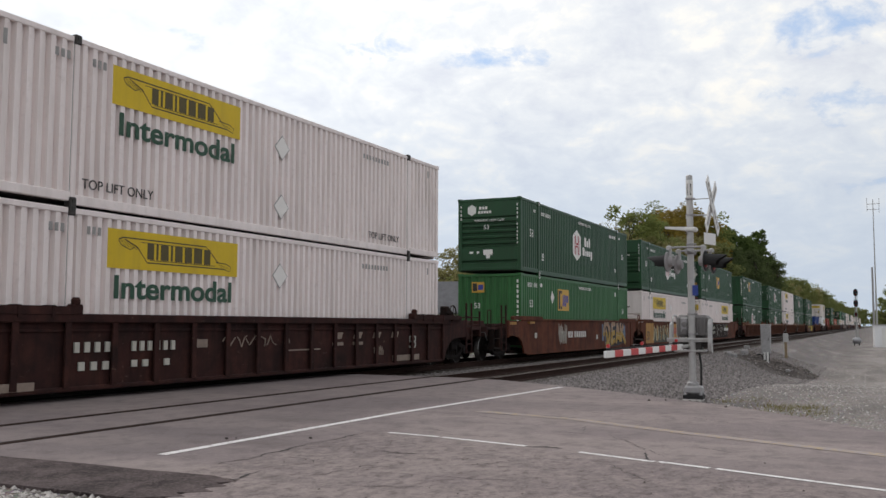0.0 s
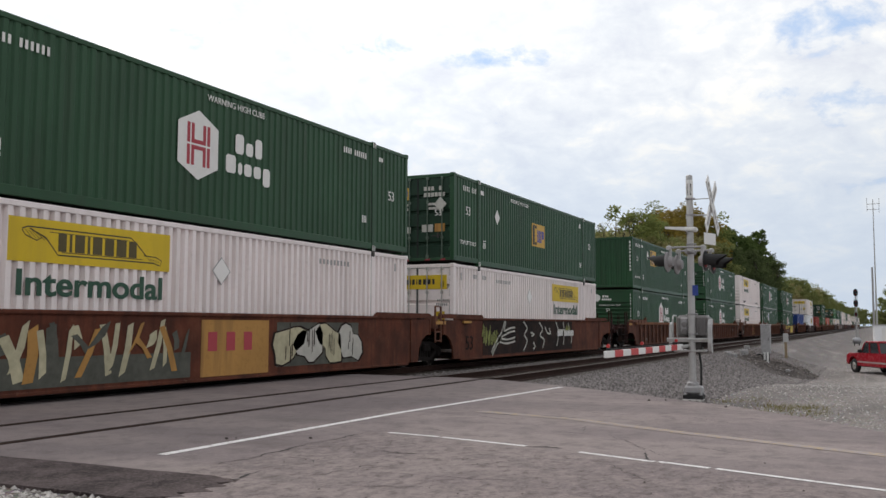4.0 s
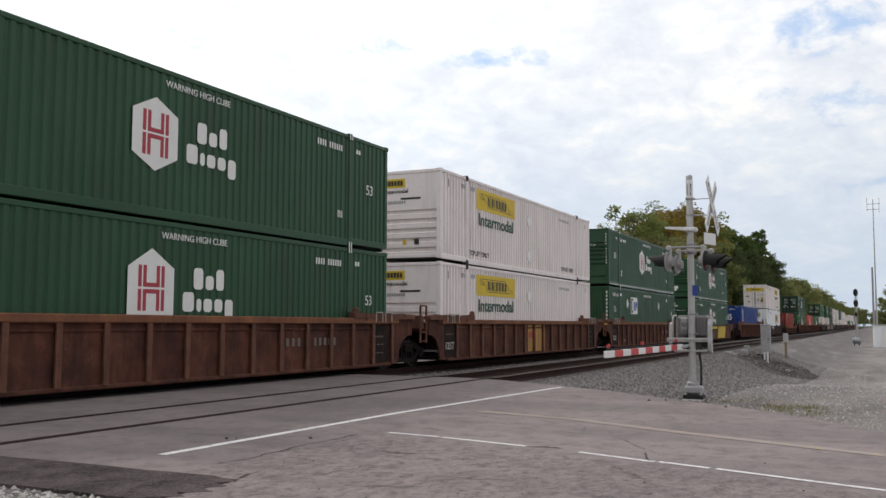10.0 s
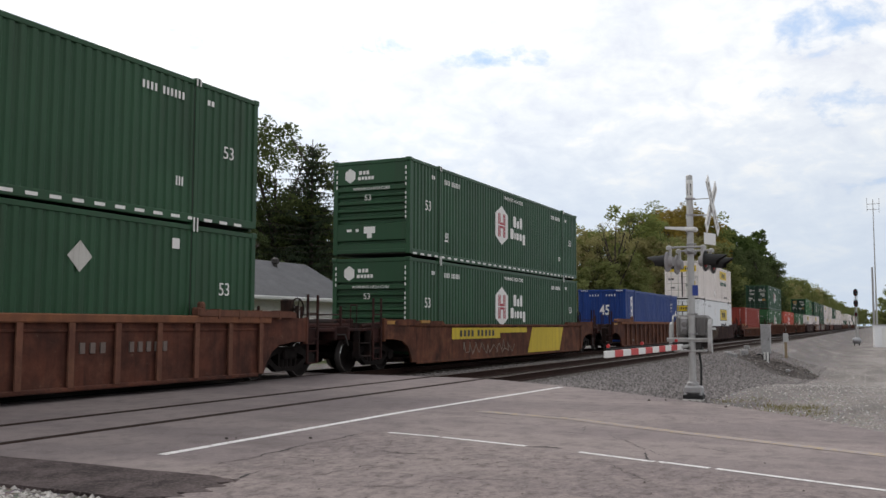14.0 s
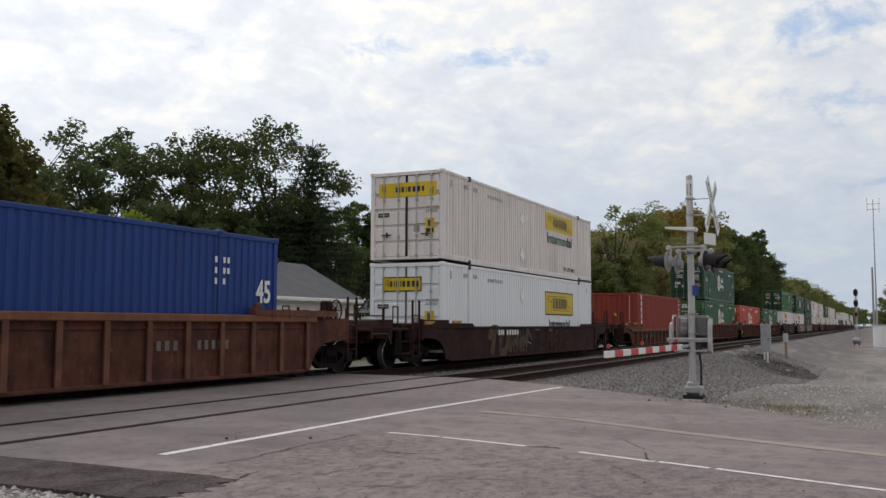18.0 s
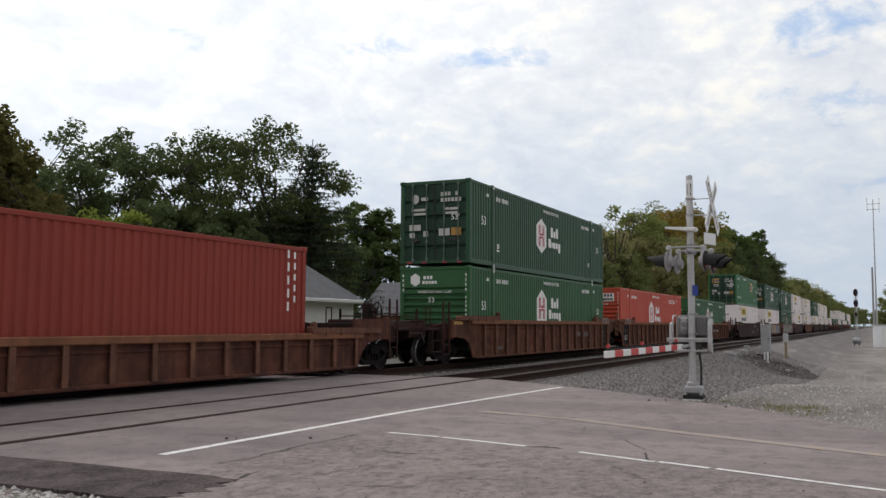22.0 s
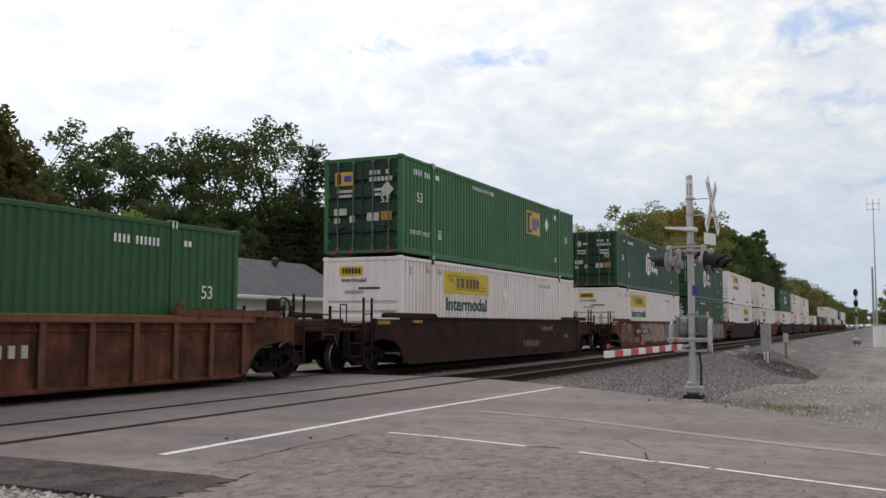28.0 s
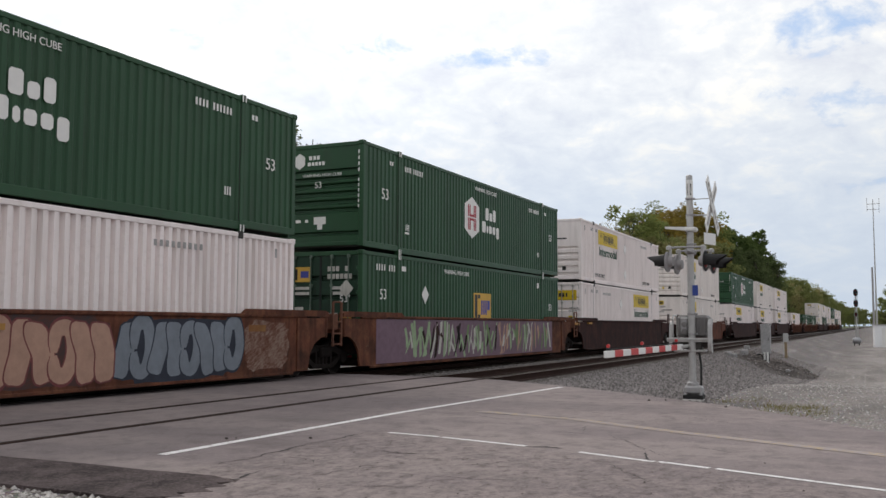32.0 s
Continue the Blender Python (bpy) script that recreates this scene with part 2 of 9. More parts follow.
# ---- mesh building ----
class MB:
    """Collects vertices and faces of one mesh."""

    def __init__(self):
        self.v, self.f, self.m = [], [], []

    def face(self, pts, mi=0):
        n = len(self.v)
        self.v += [tuple(p) for p in pts]
        self.f.append(tuple(range(n, n + len(pts))))
        self.m.append(mi)

    def box(self, x0, x1, y0, y1, z0, z1, c=0.0, mi=0):
        """A box with chamfered edges."""
        if c <= 0:
            n = len(self.v)
            self.v += [(x, y, z) for x in (x0, x1) for y in (y0, y1) for z in (z0, z1)]
            q = [(0, 1, 3, 2), (4, 6, 7, 5), (0, 4, 5, 1), (2, 3, 7, 6), (0, 2, 6, 4), (1, 5, 7, 3)]
            self.f += [tuple(n + i for i in t) for t in q]
            self.m += [mi] * 6
            return self
        c = min(c, (x1 - x0) * 0.45, (y1 - y0) * 0.45, (z1 - z0) * 0.45)
        n = len(self.v)
        idx = {}
        lo, hi = (x0, y0, z0), (x1, y1, z1)
        for sx in (0, 1):
            for sy in (0, 1):
                for sz in (0, 1):
                    s = (sx, sy, sz)
                    for ax in range(3):
                        p = [(hi[i] if s[i] else lo[i]) if i == ax else ((hi[i] - c) if s[i] else (lo[i] + c)) for i in range(3)]
                        idx[(s, ax)] = len(self.v)
                        self.v.append(tuple(p))
        for ax in range(3):
            a, b = (ax + 1) % 3, (ax + 2) % 3
            for side in (0, 1):
                loop = []
                for da, db in ((0, 0), (1, 0), (1, 1), (0, 1)):
                    s = [0, 0, 0]
                    s[ax], s[a], s[b] = side, da, db
                    loop.append(idx[(tuple(s), ax)])
                self.f.append(tuple(loop if side else loop[::-1]))
                self.m.append(mi)
            for da in (0, 1):
                for db in (0, 1):
                    e = []
                    for sd in (0, 1):
                        s = [0, 0, 0]
                        s[ax], s[a], s[b] = sd, da, db
                        e.append(tuple(s))
                    self.f.append((idx[(e[0], a)], idx[(e[1], a)], idx[(e[1], b)], idx[(e[0], b)]))
                    self.m.append(mi)
        for k in [(i, j, l) for i in (0, 1) for j in (0, 1) for l in (0, 1)]:
            self.f.append((idx[(k, 0)], idx[(k, 1)], idx[(k, 2)]))
            self.m.append(mi)
        return self

    def tube(self, a, b, r0, r1=None, n=8, mi=0, caps=True):
        """A tapered round bar from a to b."""
        r1 = r0 if r1 is None else r1
        a, b = Vector(a), Vector(b)
        d = (b - a).normalized()
        u = d.orthogonal().normalized()
        w = d.cross(u)
        s = len(self.v)
        for p, r in ((a, r0), (b, r1)):
            for i in range(n):
                t = 2 * math.pi * i / n
                self.v.append(tuple(p + (u * math.cos(t) + w * math.sin(t)) * r))
        for i in range(n):
            j = (i + 1) % n
            self.f.append((s + i, s + j, s + n + j, s + n + i))
            self.m.append(mi)
        if caps:
            self.f.append(tuple(s + i for i in range(n))[::-1])
            self.f.append(tuple(s + n + i for i in range(n)))
            self.m += [mi, mi]
        return self

    def prism(self, poly, y0, y1, mi=0, axis="y"):
        """A polygon in the xz plane drawn out along y (or in xy along z, or yz along x)."""
        def at(p, h):
            return (p[0], h, p[1]) if axis == "y" else (p[0], p[1], h) if axis == "z" else (h, p[0], p[1])
        n, k = len(self.v), len(poly)
        self.v += [at(p, y0) for p in poly] + [at(p, y1) for p in poly]
        self.f.append(tuple(range(n, n + k)))
        self.f.append(tuple(range(n + 2 * k - 1, n + k - 1, -1)))
        self.f += [(n + i, n + k + i, n + k + (i + 1) % k, n + (i + 1) % k) for i in range(k)]
        self.m += [mi] * (k + 2)
        return self

    def lathe(self, prof, n=24, axis="y", at=(0, 0, 0), mi=0):
        """Profile of (radius, height) turned round an axis."""
        s = len(self.v)
        for r, h in prof:
            for i in range(n):
                t = 2 * math.pi * i / n
                p = (r * math.cos(t), h, r * math.sin(t)) if axis == "y" else (r * math.cos(t), r * math.sin(t), h) if axis == "z" else (h, r * math.cos(t), r * math.sin(t))
                self.v.append((p[0] + at[0], p[1] + at[1], p[2] + at[2]))
        for k in range(len(prof) - 1):
            for i in range(n):
                j = (i + 1) % n
                self.f.append((s + k * n + i, s + k * n + j, s + (k + 1) * n + j, s + (k + 1) * n + i))
                self.m.append(mi)
        return self

    def mesh(self, name, mats, smooth=False, fix=True):
        me = bpy.data.meshes.new(name)
        me.from_pydata(self.v, [], self.f)
        for m in (mats if isinstance(mats, (list, tuple)) else [mats]):
            me.materials.append(m)
        if any(self.m):
            me.polygons.foreach_set("material_index", self.m)
        if fix:
            bm = bmesh.new()
            bm.from_mesh(me)
            bmesh.ops.recalc_face_normals(bm, faces=bm.faces)
            bm.to_mesh(me)
            bm.free()
        if smooth:
            me.polygons.foreach_set("use_smooth", [True] * len(me.polygons))
        me.update()
        return me


CACHE = {}


def cached(key, make):
    if key not in CACHE:
        CACHE[key] = make()
    return CACHE[key]


SMALL_WORK = {"stencil_marking", "end_marking", "door_marking", "number_marking", "name_block", "lettering", "graffiti", "number_strip"}


def part(name, me, parent, label="", at=None):
    ob = new(name, me)
    ob.parent = parent
    if at is not None:
        ob.matrix_basis = at
    if label:
        ob["label"] = label
    if name in SMALL_WORK:
        ob["kind"] = "stuff"
    return ob


def thing(name, label, category, group="", kind="", at=None, me=None):
    ob = new(name, me)
    if me is None:
        ob.empty_display_size = 0.3
    if at is not None:
        ob.matrix_basis = at
    return tagged(ob, label, category, group, kind)


def text_mesh(body, size, mat, bold=0.0):
    """Flat raised letters in the xz plane, facing -y, lower left corner at the origin, of the given cap height."""
    def make():
        cu = bpy.data.curves.new("letters", "FONT")
        cu.body, cu.size, cu.extrude, cu.offset = body, 1.0, 0.004, bold
        ob = bpy.data.objects.new("letters", cu)
        me = bpy.data.meshes.new_from_object(ob)
        bpy.data.objects.remove(ob)
        bpy.data.curves.remove(cu)
        n = len(me.vertices)
        c = np.zeros(n * 3)
        me.vertices.foreach_get("co", c)
        c = c.reshape(-1, 3)
        c -= c.min(0)
        h = c[:, 1].max()
        k = size / max(h, 1e-6)
        me.vertices.foreach_set("co", np.column_stack([c[:, 0] * k, -c[:, 2] * 1.0, c[:, 1] * k]).ravel())
        me.materials.append(mat)
        me.update()
        return me
    return cached(("text", body, round(size, 3), mat.name, bold), make)


def flat(mb, x0, x1, z0, z1, y=0.0, t=0.006, mi=0):
    mb.box(x0, x1, y - t, y, z0, z1, 0, mi)


# ---- the train ----
TRACK_Y = 13.44            # centre of the far track, which the train uses
SPEED, GAIN = 11.2142, 0.001
MOVERS = []                # (thing, x at the start)
HW = 1.30                  # container half width
CH = 2.865                  # container height


def gone(t):
    return SPEED * t + GAIN * t * t


def side_profile(length, pitch=0.222, depth=0.032):
    """Trapezoid corrugation along x: list of (x, inset)."""
    pts = []
    n = max(1, int(length / pitch))
    p = length / n
    for i in range(n):
        x = i * p
        pts += [(x, 0.0), (x + p * 0.42, 0.0), (x + p * 0.56, depth), (x + p * 0.86, depth)]
    pts.append((length, 0.0))
    return pts


def corrugated(mb, x0, x1, y, z0, z1, out, pitch=0.222, depth=0.032):
    prof = side_profile(x1 - x0, pitch, depth)
    n = len(mb.v)
    for dx, d in prof:
        mb.v += [(x0 + dx, y - out * d, z0), (x0 + dx, y - out * d, z1)]
    for i in range(len(prof) - 1):
        a = n + 2 * i
        mb.f.append((a, a + 2, a + 3, a + 1))
        mb.m.append(0)


def corrugated_end(mb, x, y0, y1, z0, z1, out, pitch=0.28, depth=0.045):
    prof = side_profile(y1 - y0, pitch, depth)
    n = len(mb.v)
    for dy, d in prof:
        mb.v += [(x - out * d, y0 + dy, z0), (x - out * d, y0 + dy, z1)]
    for i in range(len(prof) - 1):
        a = n + 2 * i
        mb.f.append((a, a + 2, a + 3, a + 1))
        mb.m.append(0)


def ribbed_nose(mb, x, y0, y1, rows, z0, z1, depth=0.04):
    """End wall with level ribs: rows are (z, height) of the grooves."""
    zs = [(z0, 0.0)]
    for z, h in rows:
        zs += [(z, 0.0), (z + h * 0.25, depth), (z + h * 0.75, depth), (z + h, 0.0)]
    zs.append((z1, 0.0))
    n = len(mb.v)
    for z, d in zs:
        mb.v += [(x + d, y0, z), (x + d, y1, z)]
    for i in range(len(zs) - 1):
        a = n + 2 * i
        mb.f.append((a, a + 1, a + 3, a + 2))
        mb.m.append(0)


def word_blocks(mb, x0, x1, z0, z1, widths, mi=0, gap=0.22, y=0.0):
    """A word drawn as plain blocks, one for each letter."""
    tot = sum(widths) + gap * (len(widths) - 1)
    k = (x1 - x0) / tot
    x = x0
    for w in widths:
        flat(mb, x, x + w * k, z0, z1, y, 0.004, mi)
        x += (w + gap) * k


def container(style, end="nose", length=16.15, far_logo=False, variant=0, detail=True):
    """One box. Local x runs away along the track from its near end, y=0 is its middle, z=0 its floor. Returns the Empty."""
    base = {"hub": M_GREEN, "hub_light": M_GREEN3, "emp": M_GREEN, "emp_light": M_GREEN2, "emp_white": M_GREEN, "jb": M_WHITE, "jb_bright": M_WHITE2, "jb_cream": M_CREAM,
            "blue": M_BLUE, "triton": M_MAROON, "red": M_RED}[style]
    look_of = {"hub": "dark green steel container with white-red emblem", "hub_light": "mid-green steel container with white gabled emblem",
               "emp": "dark green steel container with gold square emblem", "emp_light": "bright green steel container with gold square emblem", "emp_white": "dark green steel container with pale square emblem",
               "jb": "white corrugated container with yellow banner", "jb_bright": "clean white container with framed yellow banner", "jb_cream": "dulled off-white container with small yellow banner",
               "blue": "blue corrugated container with upright white name strip", "triton": "red-brown corrugated container with upright white name", "red": "orange-red steel container with white gabled emblem"}[style]
    th = thing("shipping_container", look_of + {"nose": ", ribbed end", "doors": ", barred door end", "flutes": ", fluted end"}[end], "container", "containers on the train")
    L, H, W = length, (CH if style != "triton" else 2.59), HW
    key = (style, end, L)
    post = 2.0 if L > 13 else 0.0
    white = style.startswith("jb")

    def make_side(s):
        mb = MB()
        corrugated(mb, 0.12, L - 0.12, s * (W - 0.012), 0.16, H - 0.10, s, 0.222, 0.088 if style == "jb" else 0.050 if style == "jb_cream" else 0.024 if white else 0.030)
        return mb.mesh("side_panel", base)
    for s in (-1, 1):
        part("side_panel", cached((style, L, "side", s), lambda: make_side(s)), th)

    def make_rails():
        mb = MB()
        for s in (-1, 1):
            y0, y1 = (s * W, s * (W - 0.09)) if s < 0 else (W - 0.09, W)
            e = post if post else 0.1
            mb.box(e, L - e, y0, y1, 0.0, 0.17, 0.012)
            if post:
                mb.box(0.1, e, y0, y1, 0.05, 0.21, 0.012)
                mb.box(L - e, L - 0.1, y0, y1, 0.05, 0.21, 0.012)
        return mb.mesh("bottom_rail", base)
    part("bottom_rail", cached((style, L, "brail"), make_rails), th)

    def make_top():
        mb = MB()
        for s in (-1, 1):
            y0, y1 = (s * W, s * (W - 0.07)) if s < 0 else (W - 0.07, W)
            mb.box(0.1, L - 0.1, y0, y1, H - 0.11, H - 0.01, 0.012)
        return mb.mesh("top_rail", base)
    part("top_rail", cached((style, L, "trail"), make_top), th)

    def make_roof():
        mb = MB()
        mb.box(0.05, L - 0.05, -W + 0.06, W - 0.06, H - 0.06, H - 0.02)
        for i in range(12):
            x = 0.6 + i * (L - 1.2) / 12
            mb.box(x, x + 0.35, -W + 0.15, W - 0.15, H - 0.022, H - 0.004)
        return mb.mesh("roof", base)
    part("roof", cached((style, L, "roof"), make_roof), th)

    def make_floor():
        return MB().box(0.1, L - 0.1, -W + 0.08, W - 0.08, 0.06, 0.14).mesh("floor_plate", M_STEEL)
    part("floor_plate", cached((L, "floor"), make_floor), th)

    def make_post():
        mb = MB()
        mb.box(-0.07, 0.07, -0.075, 0.075, 0.06 if post else 0.0, H, 0.015)
        return mb.mesh("corner_post", base)

    def make_cast():
        mb = MB()
        mb.box(-0.09, 0.09, -0.085, 0.085, 0.0, 0.12, 0.02)
        return mb.mesh("corner_casting", base)

    def make_cast2():
        mb = MB()
        mb.box(-0.09, 0.09, -0.085, 0.085, -0.04, 0.13, 0.02)
        k = len(mb.m)
        mb.box(-0.035, 0.035, -0.093, -0.083, 0.03, 0.1, 0)
        if style.startswith(("hub", "emp")):
            mb.box(-0.085, -0.04, -0.092, -0.083, -0.03, 0.11, 0)
            mb.box(0.04, 0.085, -0.092, -0.083, -0.03, 0.11, 0)
        mb.m = [0] * k + [1] * 6 + [2] * (len(mb.m) - k - 6)
        return mb.mesh("corner_casting", [M_STEEL if white else base, M_DECAL_K, M_DECAL_W])
    me = cached((style, "post", L), make_post)
    ca = cached((style, "cast"), make_cast)
    cb = cached((style, "cast2"), make_cast2)
    for x in (0.075, L - 0.075):
        for s in (-1, 1):
            p = part("corner_post", me, th, at=pose(x, s * (W - 0.078), 0))
            if detail:
                part("corner_casting", ca, p, at=pose(0.008 * (1 if x > 1 else -1), s * 0.004, H - 0.11))
    if post:
        for x in (post, L - post):
            for s in (-1, 1):
                p = part("lifting_post", me, th, at=pose(x, s * (W - 0.058), 0) @ Matrix.Diagonal((0.8, 0.95, 1, 1)))
                part("post_seam", cached((H, white, "seam"), lambda: MB().box(-0.082 if white else -0.094, -0.074, -0.055, 0.055, 0.1, H - 0.11).mesh("post_seam", plain_grey() if white else M_DECAL_K)), p, "dark joint beside the post")
                if detail:
                    for z in (-0.01, H - 0.105):
                        part("corner_casting", cb, p, at=pose(0, -0.012 if s < 0 else 0.012, z) @ pose(0, 0, 0, 0, 0, 0 if s < 0 else 180))

    # ends
    def make_nose():
        mb = MB()
        if end == "flutes":
            corrugated_end(mb, 0.02, -W + 0.14, W - 0.14, 0.14, H - 0.1, -1)
        else:
            rows = ([(0.36, 0.12), (0.96, 0.16), (1.18, 0.16), (1.40, 0.16), (1.62, 0.16), (1.82, 0.14), (2.08, 0.08)] if not white else
                    [(0.26, 0.16), (0.56, 0.16), (0.86, 0.16), (1.16, 0.16), (1.46, 0.14)])
            ribbed_nose(mb, 0.02, -W + 0.14, W - 0.14, rows, 0.14, H - 0.1, 0.085 if not white else 0.075)
        mb.box(0.0, 0.1, -W + 0.14, W - 0.14, 0.09 if post else 0.0, 0.2, 0.012)
        mb.box(0.0, 0.1, -W + 0.14, W - 0.14, H - 0.12, H - 0.01, 0.012)
        return mb.mesh("end_panel", base)
    if end != "doors":
        part("end_panel", cached(key + ("nose",), make_nose), th)
    else:
        part("door_sill", cached((style, "dsill"), lambda: MB().box(0.0, 0.1, -W + 0.14, W - 0.14, 0.06, 0.15, 0.012).mesh("door_sill", base)), th)
        part("door_header", cached((style, "dhead"), lambda: MB().box(0.0, 0.1, -W + 0.14, W - 0.14, H - 0.13, H - 0.01, 0.012).mesh("door_header", base)), th)

        def make_leaf():
            mb = MB()
            n = 5
            h = (H - 0.30) / n
            rows = [(0.16 + i * h + h * 0.72, h * 0.28) for i in range(n - 1)]
            ribbed_nose(mb, 0.0, -0.56, 0.56, rows, 0.16, H - 0.14, 0.06)
            mb.box(-0.002, 0.03, -0.57, -0.545, 0.155, H - 0.135, 0)
            mb.box(-0.002, 0.03, 0.545, 0.57, 0.155, H - 0.135, 0)
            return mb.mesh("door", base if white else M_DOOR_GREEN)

        def make_bar():
            mb = MB()
            mb.tube((-0.05, 0, 0.1), (-0.05, 0, H - 0.1), 0.02, n=6)
            for z in (0.14, 0.75, 1.9, H - 0.2):
                mb.box(-0.075, 0.0, -0.04, 0.04, z, z + 0.09, 0.01)
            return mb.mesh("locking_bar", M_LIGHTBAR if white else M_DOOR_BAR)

        def make_handle():
            return MB().box(-0.10, -0.06, -0.02, 0.34, 0.0, 0.04, 0.01).box(-0.11, -0.05, 0.1, 0.16, -0.05, 0.1, 0.01).mesh("handle", M_STEEL)

        def make_hinge():
            return MB().box(-0.02, 0.06, -0.05, 0.05, 0, 0.11, 0.015).mesh("hinge", base)
        for s in (-1, 1):
            d = part("door", cached((style, "leaf"), make_leaf), th, at=pose(0.025, s * 0.585, 0))
            for y in (-0.3, 0.22):
                part("locking_bar", cached((style, "lockbar"), make_bar), d, at=pose(0, y, 0))
            part("gasket", cached((H, "gasket"), lambda: MB().box(-0.008, 0.0, -0.592, -0.558, 0.15, H - 0.13).box(-0.008, 0.0, 0.558, 0.592, 0.15, H - 0.13).box(-0.006, 0.0, -0.565, 0.565, 0.14, 0.16).box(-0.006, 0.0, -0.565, 0.565, H - 0.14, H - 0.12).mesh("gasket", M_RUBBER)), d, "black rubber door seal")
            part("handle", cached(("handle",), make_handle), d, at=pose(0, -0.3 if s < 0 else -0.05, 0.82))
            for z in (0.35, 1.0, 1.7, 2.35):
                part("hinge", cached((style, "hinge"), make_hinge), d, at=pose(0.0, s * 0.565, z))

    def make_back():
        mb = MB()
        corrugated_end(mb, L - 0.02, -W + 0.14, W - 0.14, 0.14, H - 0.1, 1)
        mb.box(L - 0.1, L, -W + 0.14, W - 0.14, 0.0, 0.16, 0.012)
        mb.box(L - 0.1, L, -W + 0.14, W - 0.14, H - 0.12, H - 0.01, 0.012)
        return mb.mesh("back_panel", base)
    part("back_panel", cached((style, L, "back"), make_back), th)

    # markings on the near side
    face = -(W - 0.012) - 0.001

    def decal(name, build, mats, label="", under=None, n=0):
        def make():
            mb = MB()
            build(mb)
            return mb.mesh(name, mats)
        me = cached(key + (name, far_logo, variant, n), make)
        return part(name, me, under or th, label, at=None if under else pose(0, face, 0))

    def pieces(under, name, rects, mat, y=-0.004):
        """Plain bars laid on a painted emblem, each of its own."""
        for i, (x0, x1, z0, z1) in enumerate(rects):
            decal(name, lambda mb: flat(mb, x0, x1, z0, z1, y, 0.003), mat, "", under, (mat.name, round(x0, 3), round(z0, 3)))

    def words(body, size, x, z, mat, label="", name="lettering"):
        part(name, text_mesh(body, size, mat), th, label, at=pose(x, face - 0.001, z))

    def end_words(body, size, y, z, mat, x=-0.002):
        part("lettering", text_mesh(body, size, mat), th, at=pose(x, y, z, 0, 0, -90))

    def hexagon(mb, cx, cz, w, h, mi=0, flat_bottom=False):
        pts = [(cx, cz + h), (cx - w, cz + h * 0.58), (cx - w, cz - h * 0.58), (cx, cz - h), (cx + w, cz - h * 0.58), (cx + w, cz + h * 0.58)]
        if flat_bottom:
            pts = [(cx, cz + h), (cx - w, cz + h * 0.52), (cx - w, cz - h), (cx + w, cz - h), (cx + w, cz + h * 0.52)]
        mb.prism(pts, -0.004, 0.0, mi)

    if style.startswith("hub") or style == "red":
        low = style == "red" or variant == 1
        cx, cz = 7.16, 1.56 if not low else 1.58

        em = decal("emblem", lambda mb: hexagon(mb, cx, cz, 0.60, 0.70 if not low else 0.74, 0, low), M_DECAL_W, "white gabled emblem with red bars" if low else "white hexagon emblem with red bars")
        pieces(em, "emblem_bar", [(cx + x, cx + x + 0.085, cz + z, cz + z + 0.40) for x in (-0.34, -0.215, 0.13, 0.255) for z in (-0.42, 0.02)], M_DECAL_R if style != "red" else M_RED)
        pieces(em, "emblem_bar", [(cx - 0.13, cx + 0.13, cz + 0.02, cz + 0.10), (cx - 0.13, cx + 0.13, cz - 0.10, cz - 0.02)], M_DECAL_R if style != "red" else M_RED, -0.0042)

        def blocks(mb):
            for x0, x1, z0, z1 in ((8.32, 8.60, 1.60, 2.02), (8.68, 8.92, 1.60, 1.88), (9.0, 9.24, 1.60, 2.02), (8.02, 8.34, 1.16, 1.54), (8.42, 8.56, 1.16, 1.42), (8.63, 8.88, 1.16, 1.42), (8.96, 9.21, 1.16, 1.42), (9.29, 9.54, 1.02, 1.42)):
                k = 0.05
                mb.prism([(x0 + k, z0), (x1 - k, z0), (x1, z0 + k), (x1, z1 - k), (x1 - k, z1), (x0 + k, z1), (x0, z1 - k), (x0, z0 + k)], -0.004, 0.0)
        decal("name_block", blocks, M_DECAL_W)
        nm = M_DECAL_W
        if style != "red":
            words("53", 0.30, 1.0, 1.42, nm)
            words("53", 0.26, L - 1.15, 1.42, nm)
        words("WARNING HIGH CUBE", 0.13, 7.4, 2.52, nm)

        def bars(mb):
            for x0, w in ((2.35, 0.75), (L - 3.5, 0.75)):
                for k in range(11):
                    if k != 4:
                        flat(mb, x0 + k * w / 7, x0 + k * w / 7 + 0.055, 2.37, 2.52)
            for k in range(2):
                flat(mb, 1.45 + k * 0.12, 1.53 + k * 0.12, 2.42, 2.53)
                flat(mb, L - 1.68 + k * 0.12, L - 1.60 + k * 0.12, 2.42, 2.53)
            flat(mb, 2.38, 2.62, 0.58, 0.64)
            for x0 in (2.42, 2.50, 2.58, L - 2.55, L - 2.47, L - 2.39):
                flat(mb, x0, x0 + 0.04, 0.68, 0.86)
            if variant == 2:
                for i in range(33):
                    x = 0.2 + i * (L - 0.5) / 33
                    flat(mb, x, x + 0.24, 0.05, 0.11, -0.014)
        decal("stencil_marking", bars, M_DECAL_W)
        if style == "red":
            def plate(mb):
                flat(mb, 12.2, 13.9, 2.3, 2.52)
                for k in range(7):
                    flat(mb, 12.28 + k * 0.22, 12.41 + k * 0.22, 2.34, 2.48, -0.006, 0.003, 1)
            decal("number_strip", plate, [M_DECAL_W, M_RED])
